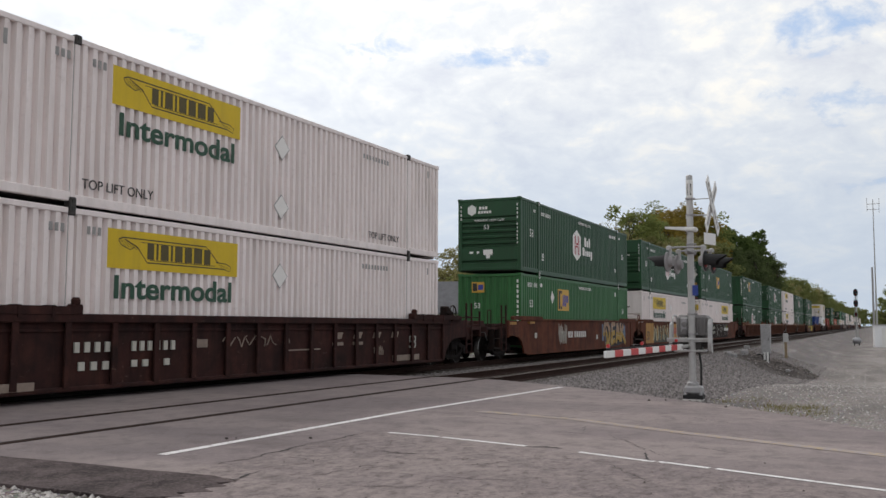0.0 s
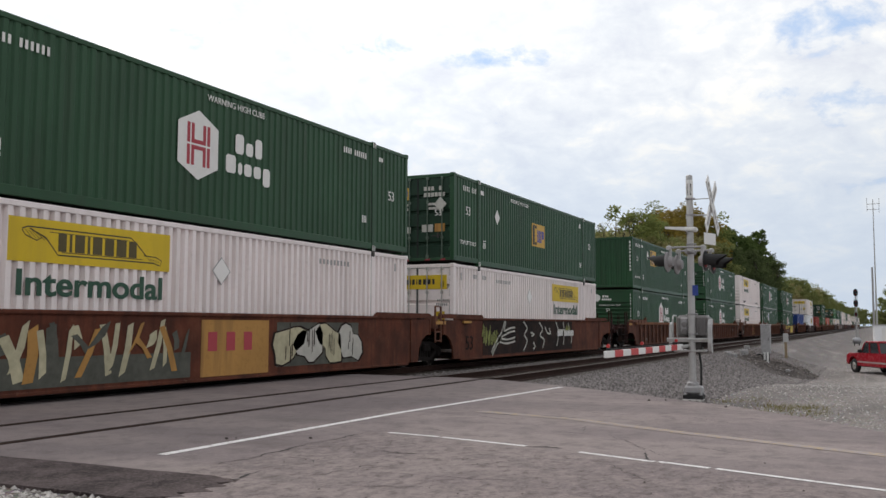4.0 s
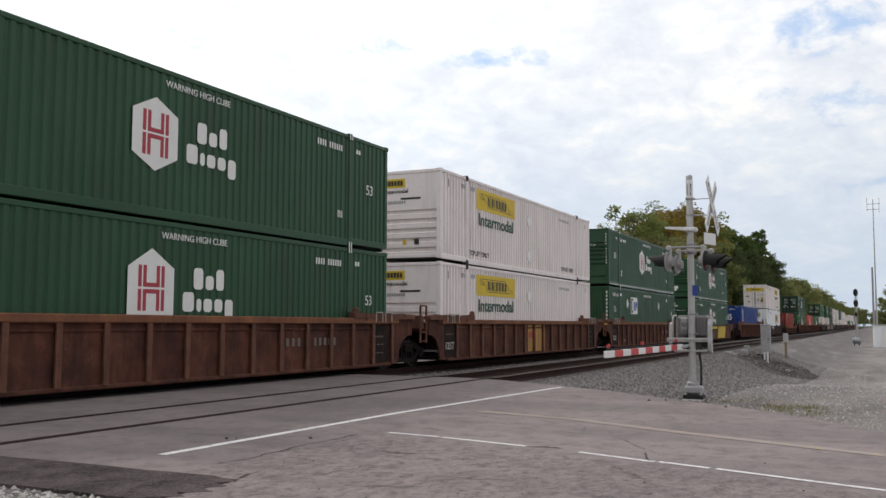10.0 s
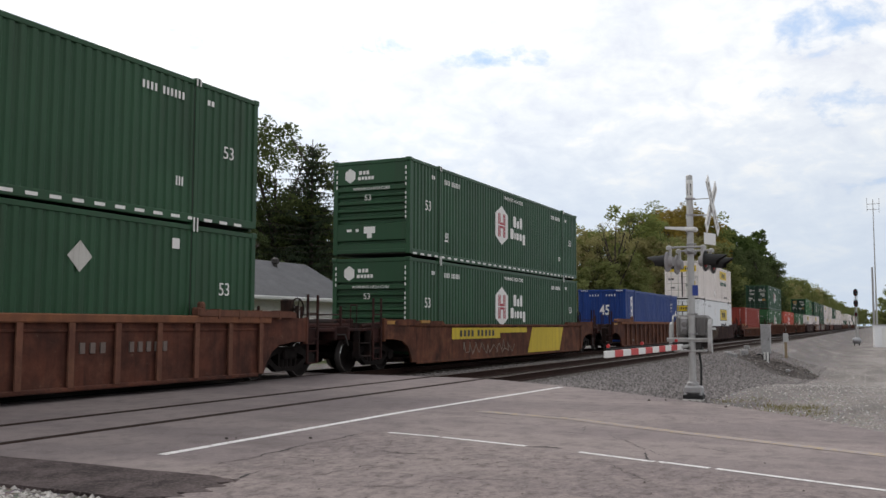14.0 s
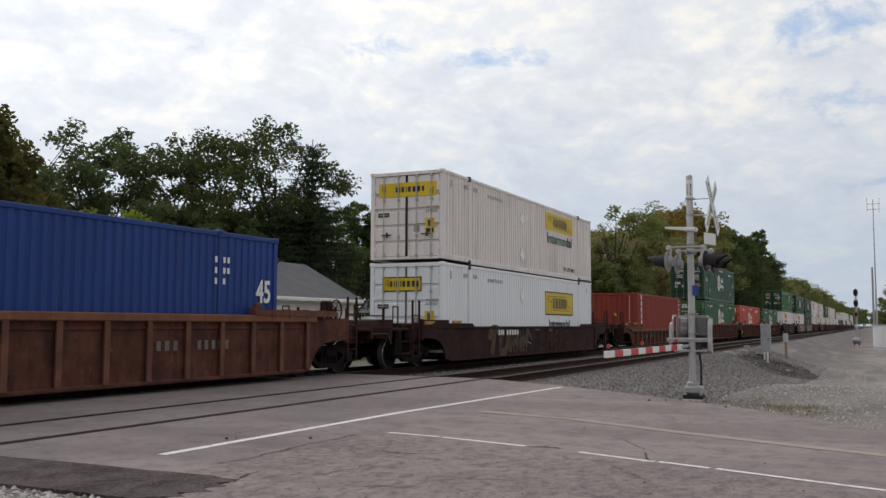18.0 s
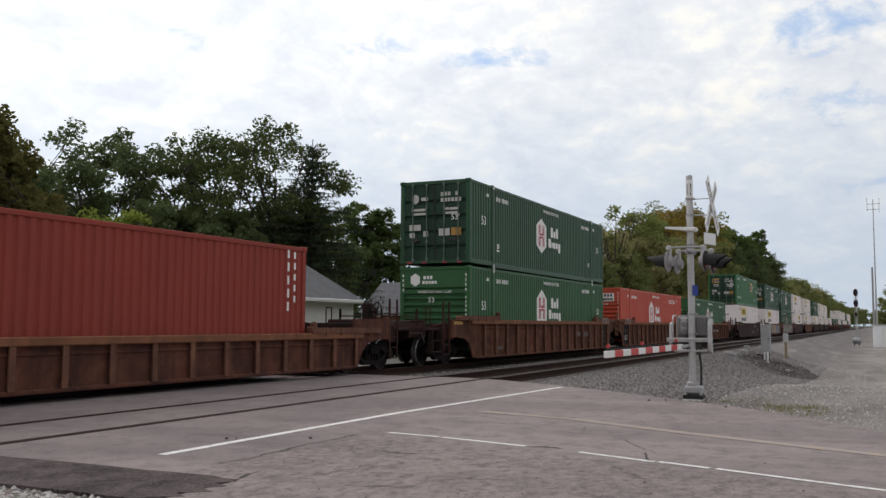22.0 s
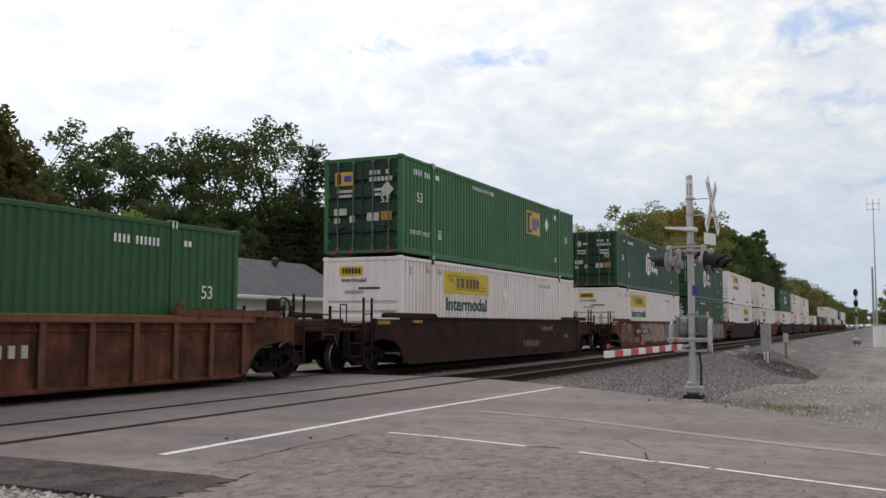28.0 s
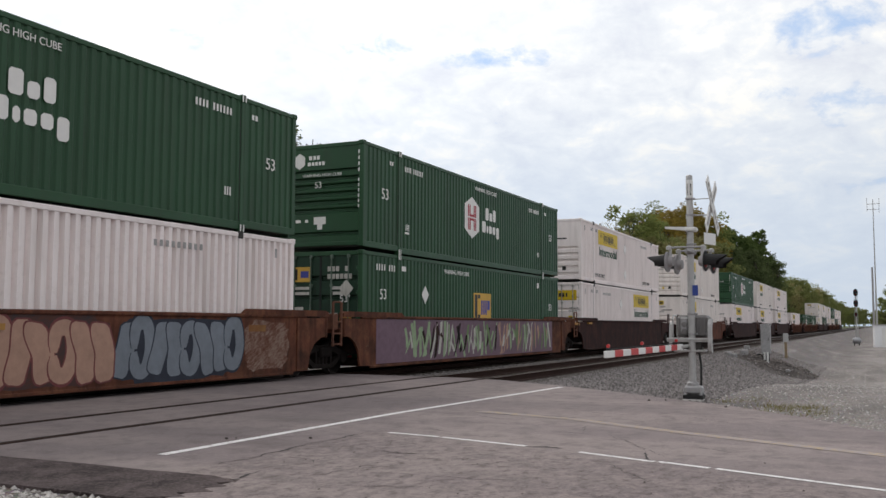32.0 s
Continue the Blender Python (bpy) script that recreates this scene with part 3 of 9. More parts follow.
        if end == "nose":
            def sign(mb):
                mb.prism([(0.72 + 0.2 * math.cos(radians(30 + 60 * i)), 2.42 + 0.22 * math.sin(radians(30 + 60 * i))) for i in range(6)], 0.0, -0.004, 0, "x")
                for i, w in enumerate((0.10, 0.08, 0.09)):
                    mb.box(-0.004, 0, 0.32 - i * 0.12, 0.32 - i * 0.12 + w, 2.44, 2.55)
                for i, w in enumerate((0.10, 0.08, 0.08, 0.08, 0.08)):
                    mb.box(-0.004, 0, 0.36 - i * 0.11, 0.36 - i * 0.11 + w, 2.28, 2.38)
                mb.box(-0.004, 0, -0.14, 0.24, 0.68, 0.88)
                mb.box(-0.004, 0, -0.03, 0.13, 0.54, 0.68)
                mb.box(-0.004, 0, 0.42, 0.52, 0.74, 0.82)
                mb.box(-0.004, 0, 0.66, 0.82, 0.74, 0.82)
                for i in range(4):
                    mb.box(-0.026, -0.02, -1.18, -1.14, 2.52 - i * 0.16, 2.61 - i * 0.16)
                    mb.box(-0.026, -0.02, 1.15, 1.19, 2.52 - i * 0.16, 2.61 - i * 0.16)
                for i in range(6):
                    mb.box(-0.026, -0.02, -1.18, -1.14, 1.78 - i * 0.14, 1.86 - i * 0.14)
            def make_sign():
                mb = MB()
                sign(mb)
                return mb.mesh("end_marking", M_DECAL_W)
            part("end_marking", cached(("hub", "endsign"), make_sign), th, at=pose(0.018, 0, 0))
            if style == "red":
                def plate_end():
                    mb = MB()
                    mb.box(-0.004, 0, -0.95, -0.20, 2.16, 2.58, 0, 0)
                    for q in range(4):
                        mb.box(-0.007, -0.004, -0.36 - q * 0.16, -0.26 - q * 0.16, 2.40, 2.54, 0, 1)
                    for q in range(6):
                        mb.box(-0.007, -0.004, -0.33 - q * 0.11, -0.25 - q * 0.11, 2.20, 2.33, 0, 1)
                    return mb.mesh("end_marking", [M_DECAL_W, M_DECAL_K])
                part("end_marking", plate_end(), th, "white plate with dark marks", at=pose(0.010, 0, 0))
            end_words("WARNING HIGH CUBE", 0.085, 0.62, 1.97, M_DECAL_W, 0.012)
            end_words("53", 0.17, 0.22, 1.66, M_DECAL_W, 0.012)
    if style.startswith("emp"):
        cx = 5.15 if not far_logo else 8.05
        if variant == 3:
            cx = 11.0
        dx = 3.7 if cx < 11 else 12.6

        def sq(mb):
            zb = 1.08 if far_logo else 1.52
            flat(mb, cx - 0.75, cx + 0.75, zb, zb + 0.9, 0, 0.004, 0)
        pale = style == "emp_white"
        em = decal("emblem", sq, M_DECAL_W if pale else M_GOLD, "pale square emblem with dark bars" if pale else "gold square emblem with dark bars")
        zq = 1.08 if far_logo else 1.52
        pieces(em, "emblem_bar", [(cx - 0.66, cx - 0.44, zq + 0.06, zq + 0.84), (cx - 0.40, cx - 0.20, zq + 0.06, zq + 0.18), (cx - 0.40, cx - 0.20, zq + 0.72, zq + 0.84)], M_DECAL_K)
        pieces(em, "emblem_bar", [(cx - 0.12, cx + 0.0, zq + 0.18, zq + 0.66), (cx + 0.06, cx + 0.18, zq + 0.18, zq + 0.66), (cx + 0.24, cx + 0.36, zq + 0.18, zq + 0.66), (cx + 0.42, cx + 0.64, zq + 0.34, zq + 0.66)], M_DECAL_B)
        if style == "emp_white":
            decal("placard", lambda mb: mb.prism([(11.05, 2.06), (11.32, 1.79), (11.59, 2.06), (11.32, 2.33)], -0.004, 0.0), M_DECAL_D, "grey diamond placard")
        decal("diamond", lambda mb: mb.prism([(dx - 0.23, 1.8 + (0.25 if not far_logo else 0)), (dx, 1.53 + (0.25 if not far_logo else 0)), (dx + 0.23, 1.8 + (0.25 if not far_logo else 0)), (dx, 2.08 + (0.25 if not far_logo else 0))], -0.004, 0.0), M_DECAL_W)
        words("53", 0.28, 0.95, 1.6, M_DECAL_W)
        words("53", 0.26, L - 1.2, 1.5, M_DECAL_W)
        words("WARNING HIGH CUBE", 0.13, 7.4 if cx < 7 else 5.0, 2.5, M_DECAL_W)
        words("TOP LIFT ONLY", 0.13, 0.5, 0.62, M_DECAL_W)

        def bars(mb):
            for k in range(8):
                if k != 4:
                    flat(mb, 0.75 + k * 0.14, 0.81 + k * 0.14, 2.38, 2.55)
            flat(mb, 2.2, 2.45, 2.42, 2.56)
            flat(mb, L - 2.6, L - 2.4, 2.36, 2.56)
            for x0 in (2.42, 2.50, 2.58, L - 2.55, L - 2.47, L - 2.39):
                flat(mb, x0, x0 + 0.04, 0.6, 0.8)
            flat(mb, 2.40, 2.64, 0.84, 0.87)
        decal("stencil_marking", bars, M_DECAL_W)
        if end == "flutes":
            def es():
                mb = MB()
                if style != "emp":
                    mb.box(-0.004, 0, 0.20, 0.72, 2.15, 2.55, 0, 0)
                    mb.box(-0.007, -0.004, 0.50, 0.68, 2.2, 2.5, 0, 1)
                    mb.box(-0.007, -0.004, 0.24, 0.46, 2.25, 2.45, 0, 2)
                for i in range(9):
                    mb.box(-0.03, -0.02, -1.20, -1.13, 2.5 - i * 0.19, 2.62 - i * 0.19, 0, 3)
                return mb.mesh("end_marking", [M_GOLD if style != "emp_white" else M_DECAL_W, M_DECAL_K, M_DECAL_B, M_DECAL_W])
            part("end_marking", cached((style, "es"), es), th, at=pose(0.014, 0, 0))
            if style != "emp":
                end_words("53", 0.2, 0.62, 1.55, M_DECAL_W, 0.006)
    if end == "doors" and not white:
        def ds():
            mb = MB()
            if style.startswith("emp"):
                mb.box(-0.004, 0, 0.28, 0.92, 2.05, 2.45, 0, 3)
                mb.box(-0.007, -0.004, 0.72, 0.86, 2.10, 2.40, 0, 4)
                mb.box(-0.007, -0.004, 0.36, 0.62, 2.16, 2.34, 0, 5)
                mb.prism([(-1.06, 1.86), (-0.84, 1.62), (-0.62, 1.86), (-0.84, 2.10)], -0.05, -0.054, 0, "x")
            else:
                mb.prism([(0.72 + 0.15 * math.cos(radians(30 + 60 * i)), 2.25 + 0.17 * math.sin(radians(30 + 60 * i))) for i in range(6)], 0.0, -0.004, 0, "x")
                mb.box(-0.004, 0, 0.24, 0.50, 2.18, 2.30)
            for i in range(4):
                mb.box(-0.004, 0, -0.33 - i * 0.13 - (0.15 if i == 3 else 0), -0.23 - i * 0.13 - (0.15 if i == 3 else 0), 2.32, 2.45)
            for i in range(6):
                mb.box(-0.004, 0, -0.33 - i * 0.13, -0.23 - i * 0.13, 2.12, 2.25)
            for z, w in ((1.84, 0.52), (1.70, 0.46)):
                mb.box(-0.004, 0, 0.34, 0.34 + w, z, z + 0.08)
                mb.box(-0.004, 0, -0.86, -0.86 + w, z, z + 0.08)
            mb.box(-0.004, 0, 0.52, 0.95, 1.18, 1.38)
            mb.box(-0.004, 0, 0.74, 0.94, 0.94, 1.10)
            mb.box(-0.004, 0, 0.24, 0.42, 0.96, 1.16)
            mb.box(-0.004, 0, -0.56, -0.16, 0.98, 1.22)
            mb.box(-0.004, 0, -0.98, -0.62, 0.98, 1.24, 0, 1)
            for y in (-1.0, -0.45, 0.3, 0.85):
                mb.box(-0.02, 0.02, y, y + 0.16, 0.06, 0.12, 0, 2)
            return mb.mesh("door_marking", [M_DECAL_D, M_OCHRE, M_DECAL_R, M_GOLD, M_DECAL_K, M_DECAL_B])
        part("door_marking", cached((style, "ds"), ds), th, at=pose(0.0, 0, 0))
        end_words("53'", 0.2, -0.62, 1.5, M_DECAL_W, -0.002)
    if white:
        if style == "jb_bright":
            x0, x1, z0, z1, tz, th_ = 9.6, 13.3, 1.32, 2.28, 0.80, 0.34
        else:
            x0, x1, z0, z1, tz, th_ = (2.82, 6.42, 1.90, 2.60, 1.36, 0.42) if not far_logo else (9.73, 13.35, 1.90, 2.60, 1.36, 0.42)
        if style == "jb_cream" and not far_logo:
            x0, x1 = 2.82, 5.4

        def panel(mb):
            flat(mb, x0, x1, z0, z1, 0, 0.004, 0)
            e = 0.05
            if style == "jb_bright":
                for a, b, c, d in ((x0, x1, z0, z0 + e), (x0, x1, z1 - e, z1), (x0, x0 + e, z0, z1), (x1 - e, x1, z0, z1)):
                    flat(mb, a, b, c, d, -0.004, 0.003, 1)
            w = x1 - x0
            zc = (z0 + z1) / 2
            hh = (z1 - z0) * 0.21
            word_blocks(mb, x0 + w * 0.27, x0 + w * 0.76, zc - hh, zc + hh, (0.45, 0.14, 0.55, 0.14, 0.55, 0.55, 0.62, 0.5), 3, 0.17, -0.004)
            # a ribbon drawn in line, curled over at both ends
            hz = z1 - z0
            at = lambda u, v: (x0 + w * u, z0 + hz * v)
            for st, t in (([(0.07, 0.74), (0.10, 0.80), (0.72, 0.80), (0.77, 0.62), (0.83, 0.36)], 0.022), ([(0.07, 0.72), (0.09, 0.60), (0.15, 0.50), (0.18, 0.58)], 0.016), ([(0.11, 0.76), (0.20, 0.58), (0.27, 0.20), (0.88, 0.20)], 0.022),
                          ([(0.88, 0.20), (0.93, 0.14), (0.94, 0.28), (0.90, 0.36), (0.81, 0.38)], 0.018), ([(0.22, 0.72), (0.70, 0.72)], 0.012), ([(0.29, 0.27), (0.80, 0.27)], 0.012)):
                ribbon(mb, [at(*q) for q in st], t, -0.006, 1)
            for i in range(5):
                ribbon(mb, [at(0.085 + i * 0.02, 0.74 - i * 0.02), at(0.12 + i * 0.024, 0.56 - i * 0.015)], 0.010, -0.006, 2)
                ribbon(mb, [at(0.835 + i * 0.02, 0.34 - i * 0.02), at(0.86 + i * 0.015, 0.23)], 0.010, -0.006, 2)
        decal("banner", panel, [M_YEL, M_DECAL_K, M_DECAL_O, M_DECAL_O], "yellow banner with dark blocks")
        body = "Intermodal"
        me = text_mesh(body, th_, M_DECAL_G if style != "jb_bright" else M_DECAL_K, 0.022)
        wid = max(v.co.x for v in me.vertices)
        want = (x1 - x0) * 0.9 if style != "jb_bright" else 2.7
        part("lettering", me, th, "dark green word", at=pose(x0 + (x1 - x0 - want) * 0.5, face - 0.001, tz) @ Matrix.Diagonal((want / wid, 1, 1, 1)))
        lx = 2.2 if not far_logo else L - 4.2
        words("TOP LIFT ONLY", 0.17, lx, 0.30, M_DECAL_K)
        if not far_logo:
            words("TOP LIFT ONLY", 0.17, L - 4.25, 0.30, M_DECAL_K)

        def marks(mb):
            c = 7.95 if not far_logo else 7.0
            for z in (2.0, 0.65):
                if z < 1 and variant == 1:
                    continue
                # larger grey diamond paints a thin shadow round the white placard
                mb.prism([(c - 0.29, z), (c, z - 0.29), (c + 0.29, z), (c, z + 0.29)], -0.003, 0.0)
                mb.prism([(c - 0.26, z), (c, z - 0.26), (c + 0.26, z), (c, z + 0.26)], -0.012, -0.003, 1)
            for k in range(9):
                flat(mb, 11.6 + k * 0.16 if not far_logo else 3.6 + k * 0.16, 11.68 + k * 0.16 if not far_logo else 3.68 + k * 0.16, 2.38, 2.5)
            for k in range(3):
                flat(mb, 1.55 + k * 0.12, 1.62 + k * 0.12, 2.44, 2.58)
                flat(mb, 2.35 + k * 0.12, 2.42 + k * 0.12, 2.44, 2.58)
            flat(mb, 0.55, 0.62, 2.35, 2.6, 0)
            flat(mb, L - 0.75, L - 0.68, 2.4, 2.6, 0)
        decal("stencil_marking", marks, [plain_grey(), M_PLACARD])
        if end == "nose":
            def es():
                mb = MB()
                mb.box(-0.004, 0, -0.05, 0.75, 2.32, 2.60, 0, 0)
                for i, w in enumerate((0.07, 0.09, 0.09, 0.09, 0.09, 0.09)):
                    mb.box(-0.007, -0.004, 0.58 - i * 0.11, 0.58 - i * 0.11 + w, 2.38, 2.54, 0, 1)
                mb.box(-0.004, 0, -0.6, 0.1, 1.93, 1.99, 0, 1)
                for i in range(8):
                    mb.box(-0.004, 0, 0.5 - i * 0.08, 0.55 - i * 0.08, 1.8, 1.9, 0, 2)
                mb.box(-0.004, 0, -0.55, -0.38, 0.5, 0.68, 0, 1)
                mb.box(-0.004, 0, -0.1, 0.02, 0.5, 0.66, 0, 0)
                return mb.mesh("end_marking", [M_YEL, M_DECAL_K, plain_grey()])
            part("end_marking", cached(("jb", "es"), es), th, at=pose(0.012, 0, 0))
            end_words("Intermodal", 0.13, 0.66, 2.14, M_DECAL_K, 0.008)
        elif end == "doors":
            def es():
                mb = MB()
                y0, y1, z0, z1 = (-1.05, 1.0, 2.05, 2.5) if style != "jb_bright" else (-0.55, 0.85, 1.95, 2.42)
                mb.box(-0.012, -0.006, y0, y1, z0, z1, 0, 0)
                if style == "jb_bright":
                    for p0, p1, q0, q1 in ((y0, y1, z0, z0 + 0.04), (y0, y1, z1 - 0.04, z1), (y0, y0 + 0.04, z0, z1), (y1 - 0.04, y1, z0, z1)):
                        mb.box(-0.014, -0.012, p0, p1, q0, q1, 0, 1)
                n = 0
                for i, w in enumerate((0.1, 0.04, 0.12, 0.04, 0.13, 0.13, 0.13, 0.1)):
                    yy = (y0 + y1) / 2 + 0.42 - n
                    mb.box(-0.016, -0.012, yy - w * 0.8, yy, z0 + 0.15, z1 - 0.13, 0, 1)
                    n += w + 0.035
                for q in range(3):
                    mb.box(-0.015, -0.012, y1 - 0.14 - q * 0.05, y1 - 0.12 - q * 0.05, z0 + 0.20 - q * 0.02, z1 - 0.08, 0, 3)
                    mb.box(-0.015, -0.012, y0 + 0.10 + q * 0.05, y0 + 0.12 + q * 0.05, z0 + 0.07, z0 + 0.26 - q * 0.02, 0, 3)
                mb.box(-0.012, -0.006, -0.98, -0.66, 0.86, 1.34, 0, 0)
                mb.box(-0.015, -0.012, -0.95, -0.69, 0.90, 1.02, 0, 1)
                mb.box(-0.015, -0.012, -0.89, -0.75, 1.08, 1.28, 0, 3)
                mb.box(-0.012, -0.006, -0.46, -0.26, 0.92, 1.14, 0, 2)
                for q in range(6):
                    mb.box(-0.012, -0.008, -0.72 - q * 0.07, -0.68 - q * 0.07, 1.52, 1.60, 0, 2)
                    mb.box(-0.012, -0.008, -0.76 - q * 0.07, -0.72 - q * 0.07, 1.66, 1.72, 0, 2)
                mb.box(-0.012, -0.008, 0.62, 1.02, 1.42, 1.56, 0, 4)
                mb.box(-0.014, -0.012, 0.66, 0.98, 1.47, 1.51, 0, 2)
                return mb.mesh("door_marking", [M_YEL, M_DECAL_K, plain_grey(), M_DECAL_O, M_GASKET])

            def gaskets():
                mb = MB()
                for q0, q1 in ((-1.19, -0.02), (0.02, 1.19)):
                    for p0, p1, r0, r1 in ((q0, q1, 0.12, 0.145), (q0, q1, 2.72, 2.745), (q0, q0 + 0.022, 0.145, 2.72), (q1 - 0.022, q1, 0.145, 2.72)):
                        mb.box(-0.010, 0.0, p0, p1, r0, r1)
                return mb.mesh("door_gasket", M_GASKET if style == "jb_cream" else plain_grey())
            part("door_gasket", cached((style, "gasket"), gaskets), th, "dark rubber seals round the doors", at=pose(0.02, 0, 0))
            part("door_marking", cached((style, "ds"), es), th, at=pose(0.02, 0, 0))
    if style == "blue":
        def strip(mb):
            flat(mb, 1.06, 1.50, 0.35, 2.5, 0, 0.004, 0)
            for i in range(6):
                z = 2.12 - i * 0.33
                flat(mb, 1.12, 1.26, z, z + 0.22, -0.004, 0.003, 1)
                flat(mb, 1.36, 1.42, z + 0.06, z + 0.16, -0.004, 0.003, 1)
        decal("name_strip", strip, [M_DECAL_W, M_DECAL_B])
        part("lettering", text_mesh("45", 0.5, M_DECAL_W, 0.02), th, at=pose(L - 0.78, face - 0.001, 1.42) @ Matrix.Diagonal((0.78, 1, 1, 1)))
        part("lettering", text_mesh("45", 0.55, M_DECAL_W, 0.02), th, at=pose(0.006, 0.12, 1.50, 0, 0, -90) @ Matrix.Diagonal((0.75, 1, 1, 1)))

        def bars(mb):
            for k in range(4):
                flat(mb, L - 2.15 + k * 0.13, L - 2.08 + k * 0.13, 2.22, 2.34)
                flat(mb, L - 2.15 + k * 0.13, L - 2.08 + k * 0.13, 2.0, 2.12)
                if k < 3:
                    flat(mb, L - 2.15 + k * 0.13, L - 2.08 + k * 0.13, 1.78, 1.9)
        decal("stencil_marking", bars, M_DECAL_W)
        part("end_marking", cached(("blue", "es"), lambda: blue_end()), th, at=pose(0.01, 0, 0))
    if style == "triton":
        def name(mb):
            for i in range(6):
                z = 2.22 - i * 0.355
                flat(mb, 0.78, 1.0, z, z + 0.28)
            for k in range(5):
                flat(mb, L - 0.75, L - 0.68, 2.3 - k * 0.3, 2.5 - k * 0.3)
                flat(mb, L - 0.5, L - 0.43, 2.3 - k * 0.25, 2.45 - k * 0.25)
        decal("name_block", name, [M_DECAL_W, M_MAROON])

        def es():
            mb = MB()
            for k in range(9):
                mb.box(-0.004, 0, -0.84, -0.81, 2.3 - k * 0.2, 2.42 - k * 0.2, 0, 0)
            mb.prism([(0.1, 1.3), (-0.1, 1.3), (0.0, 1.52)], -0.004, 0.0, 1, "x")
            return mb.mesh("end_marking", [M_DECAL_W, M_YEL])
        part("end_marking", cached(("triton", "es"), es), th, at=pose(0.012, 0, 0))
    return th


def blue_end():
    mb = MB()
    for k in range(10):
        if k not in (4, 5):
            mb.box(-0.004, 0, 0.62 - k * 0.15, 0.67 - k * 0.15, 2.5, 2.60)
    for i in range(9):
        for y in (-1.22, 0.78):
            if i % 2 == 0:
                mb.box(-0.022, 0.02, y + i * 0.05, y + i * 0.05 + 0.04, 2.76, 2.84)
    return mb.mesh("end_marking", M_DECAL_W)


def plain_grey():
    return cached(("mat", "grey"), lambda: plain("grey_stencil_and_shadow", (0.30, 0.29, 0.28), 0.6, 0, 0.15))


def wheelset_mesh():
    mb = MB()
    for s in (-1, 1):
        y = s * 0.72
        o = s
        prof = [(0.0, y + o * 0.09), (0.10, y + o * 0.09), (0.12, y + o * 0.05), (0.33, y + o * 0.02), (0.36, y + o * 0.075), (0.402, y + o * 0.074), (0.418, y + o * 0.07), (0.425, y - o * 0.05), (0.455, y - o * 0.07), (0.44, y - o * 0.085), (0.30, y - o * 0.06), (0.12, y - o * 0.05), (0.09, y - o * 0.09)]
        mb.lathe(prof, 28)
    mb.tube((0, -0.7, 0), (0, 0.7, 0), 0.085, n=12)
    for s in (-1, 1):
        for k in range(3):
            t = 2 * math.pi * k / 3
            mb.tube((0.06 * math.cos(t), s * 0.81, 0.06 * math.sin(t)), (0.06 * math.cos(t), s * 0.83, 0.06 * math.sin(t)), 0.018, n=6)
    mb.m = [0] * len(mb.m)
    me = mb.mesh("wheelset", [M_TRUCK, M_WHEEL, M_TREAD])
    for p in me.polygons:
        c = p.center
        r = math.hypot(c.x, c.z)
        if r > 0.403:
            p.material_index = 2 if r < 0.414 and abs(c.y) > 0.78 else 1
        p.use_smooth = True
    return me


def truck_mesh():
    mb = MB()
    for s in (-1, 1):
        y = s * 0.98
        y0, y1 = y - 0.07, y + 0.07
        mb.prism([(-1.12, 0.36), (-1.12, 0.55), (-0.8, 0.62), (-0.45, 0.74), (0.45, 0.74), (0.8, 0.62), (1.12, 0.55), (1.12, 0.36), (0.78, 0.36), (0.62, 0.52), (0.36, 0.60), (-0.36, 0.60), (-0.62, 0.52), (-0.78, 0.36)], y0, y1)
        mb.prism([(-0.78, 0.40), (-0.42, 0.18), (0.42, 0.18), (0.78, 0.40), (0.66, 0.46), (0.34, 0.28), (-0.34, 0.28), (-0.66, 0.46)], y0, y1)
        for x in (-0.36, 0.30):
            mb.box(x, x + 0.07, y0, y1, 0.26, 0.62)
        for x in (-0.16, 0.0, 0.16):
            mb.tube((x, y, 0.28), (x, y, 0.46), 0.065, n=10)
        for x in (-0.89, 0.89):
            mb.tube((x, y - 0.1 * 1, 0.42), (x, y + 0.1, 0.42), 0.13, n=12)
    mb.box(-0.22, 0.22, -1.12, 1.12, 0.46, 0.68, 0.03)
    for x in (-0.5, 0.5):
        mb.box(x - 0.06, x + 0.06, -0.95, 0.95, 0.36, 0.46, 0.02)
    return mb.mesh("truck", M_TRUCK)


def add_truck(car, x):
    t = part("truck", cached("truck", truck_mesh), car, "black grimy bogie frame", at=pose(x, 0, 0))
    for dx in (-0.89, 0.89):
        w = part("wheelset", cached("wheelset", wheelset_mesh), t, "dark steel wheelset with bright worn treads", at=pose(dx, 0, 0.43))
        WHEELS.append((w, dx, car))


WHEELS = []
WELL = 16.15


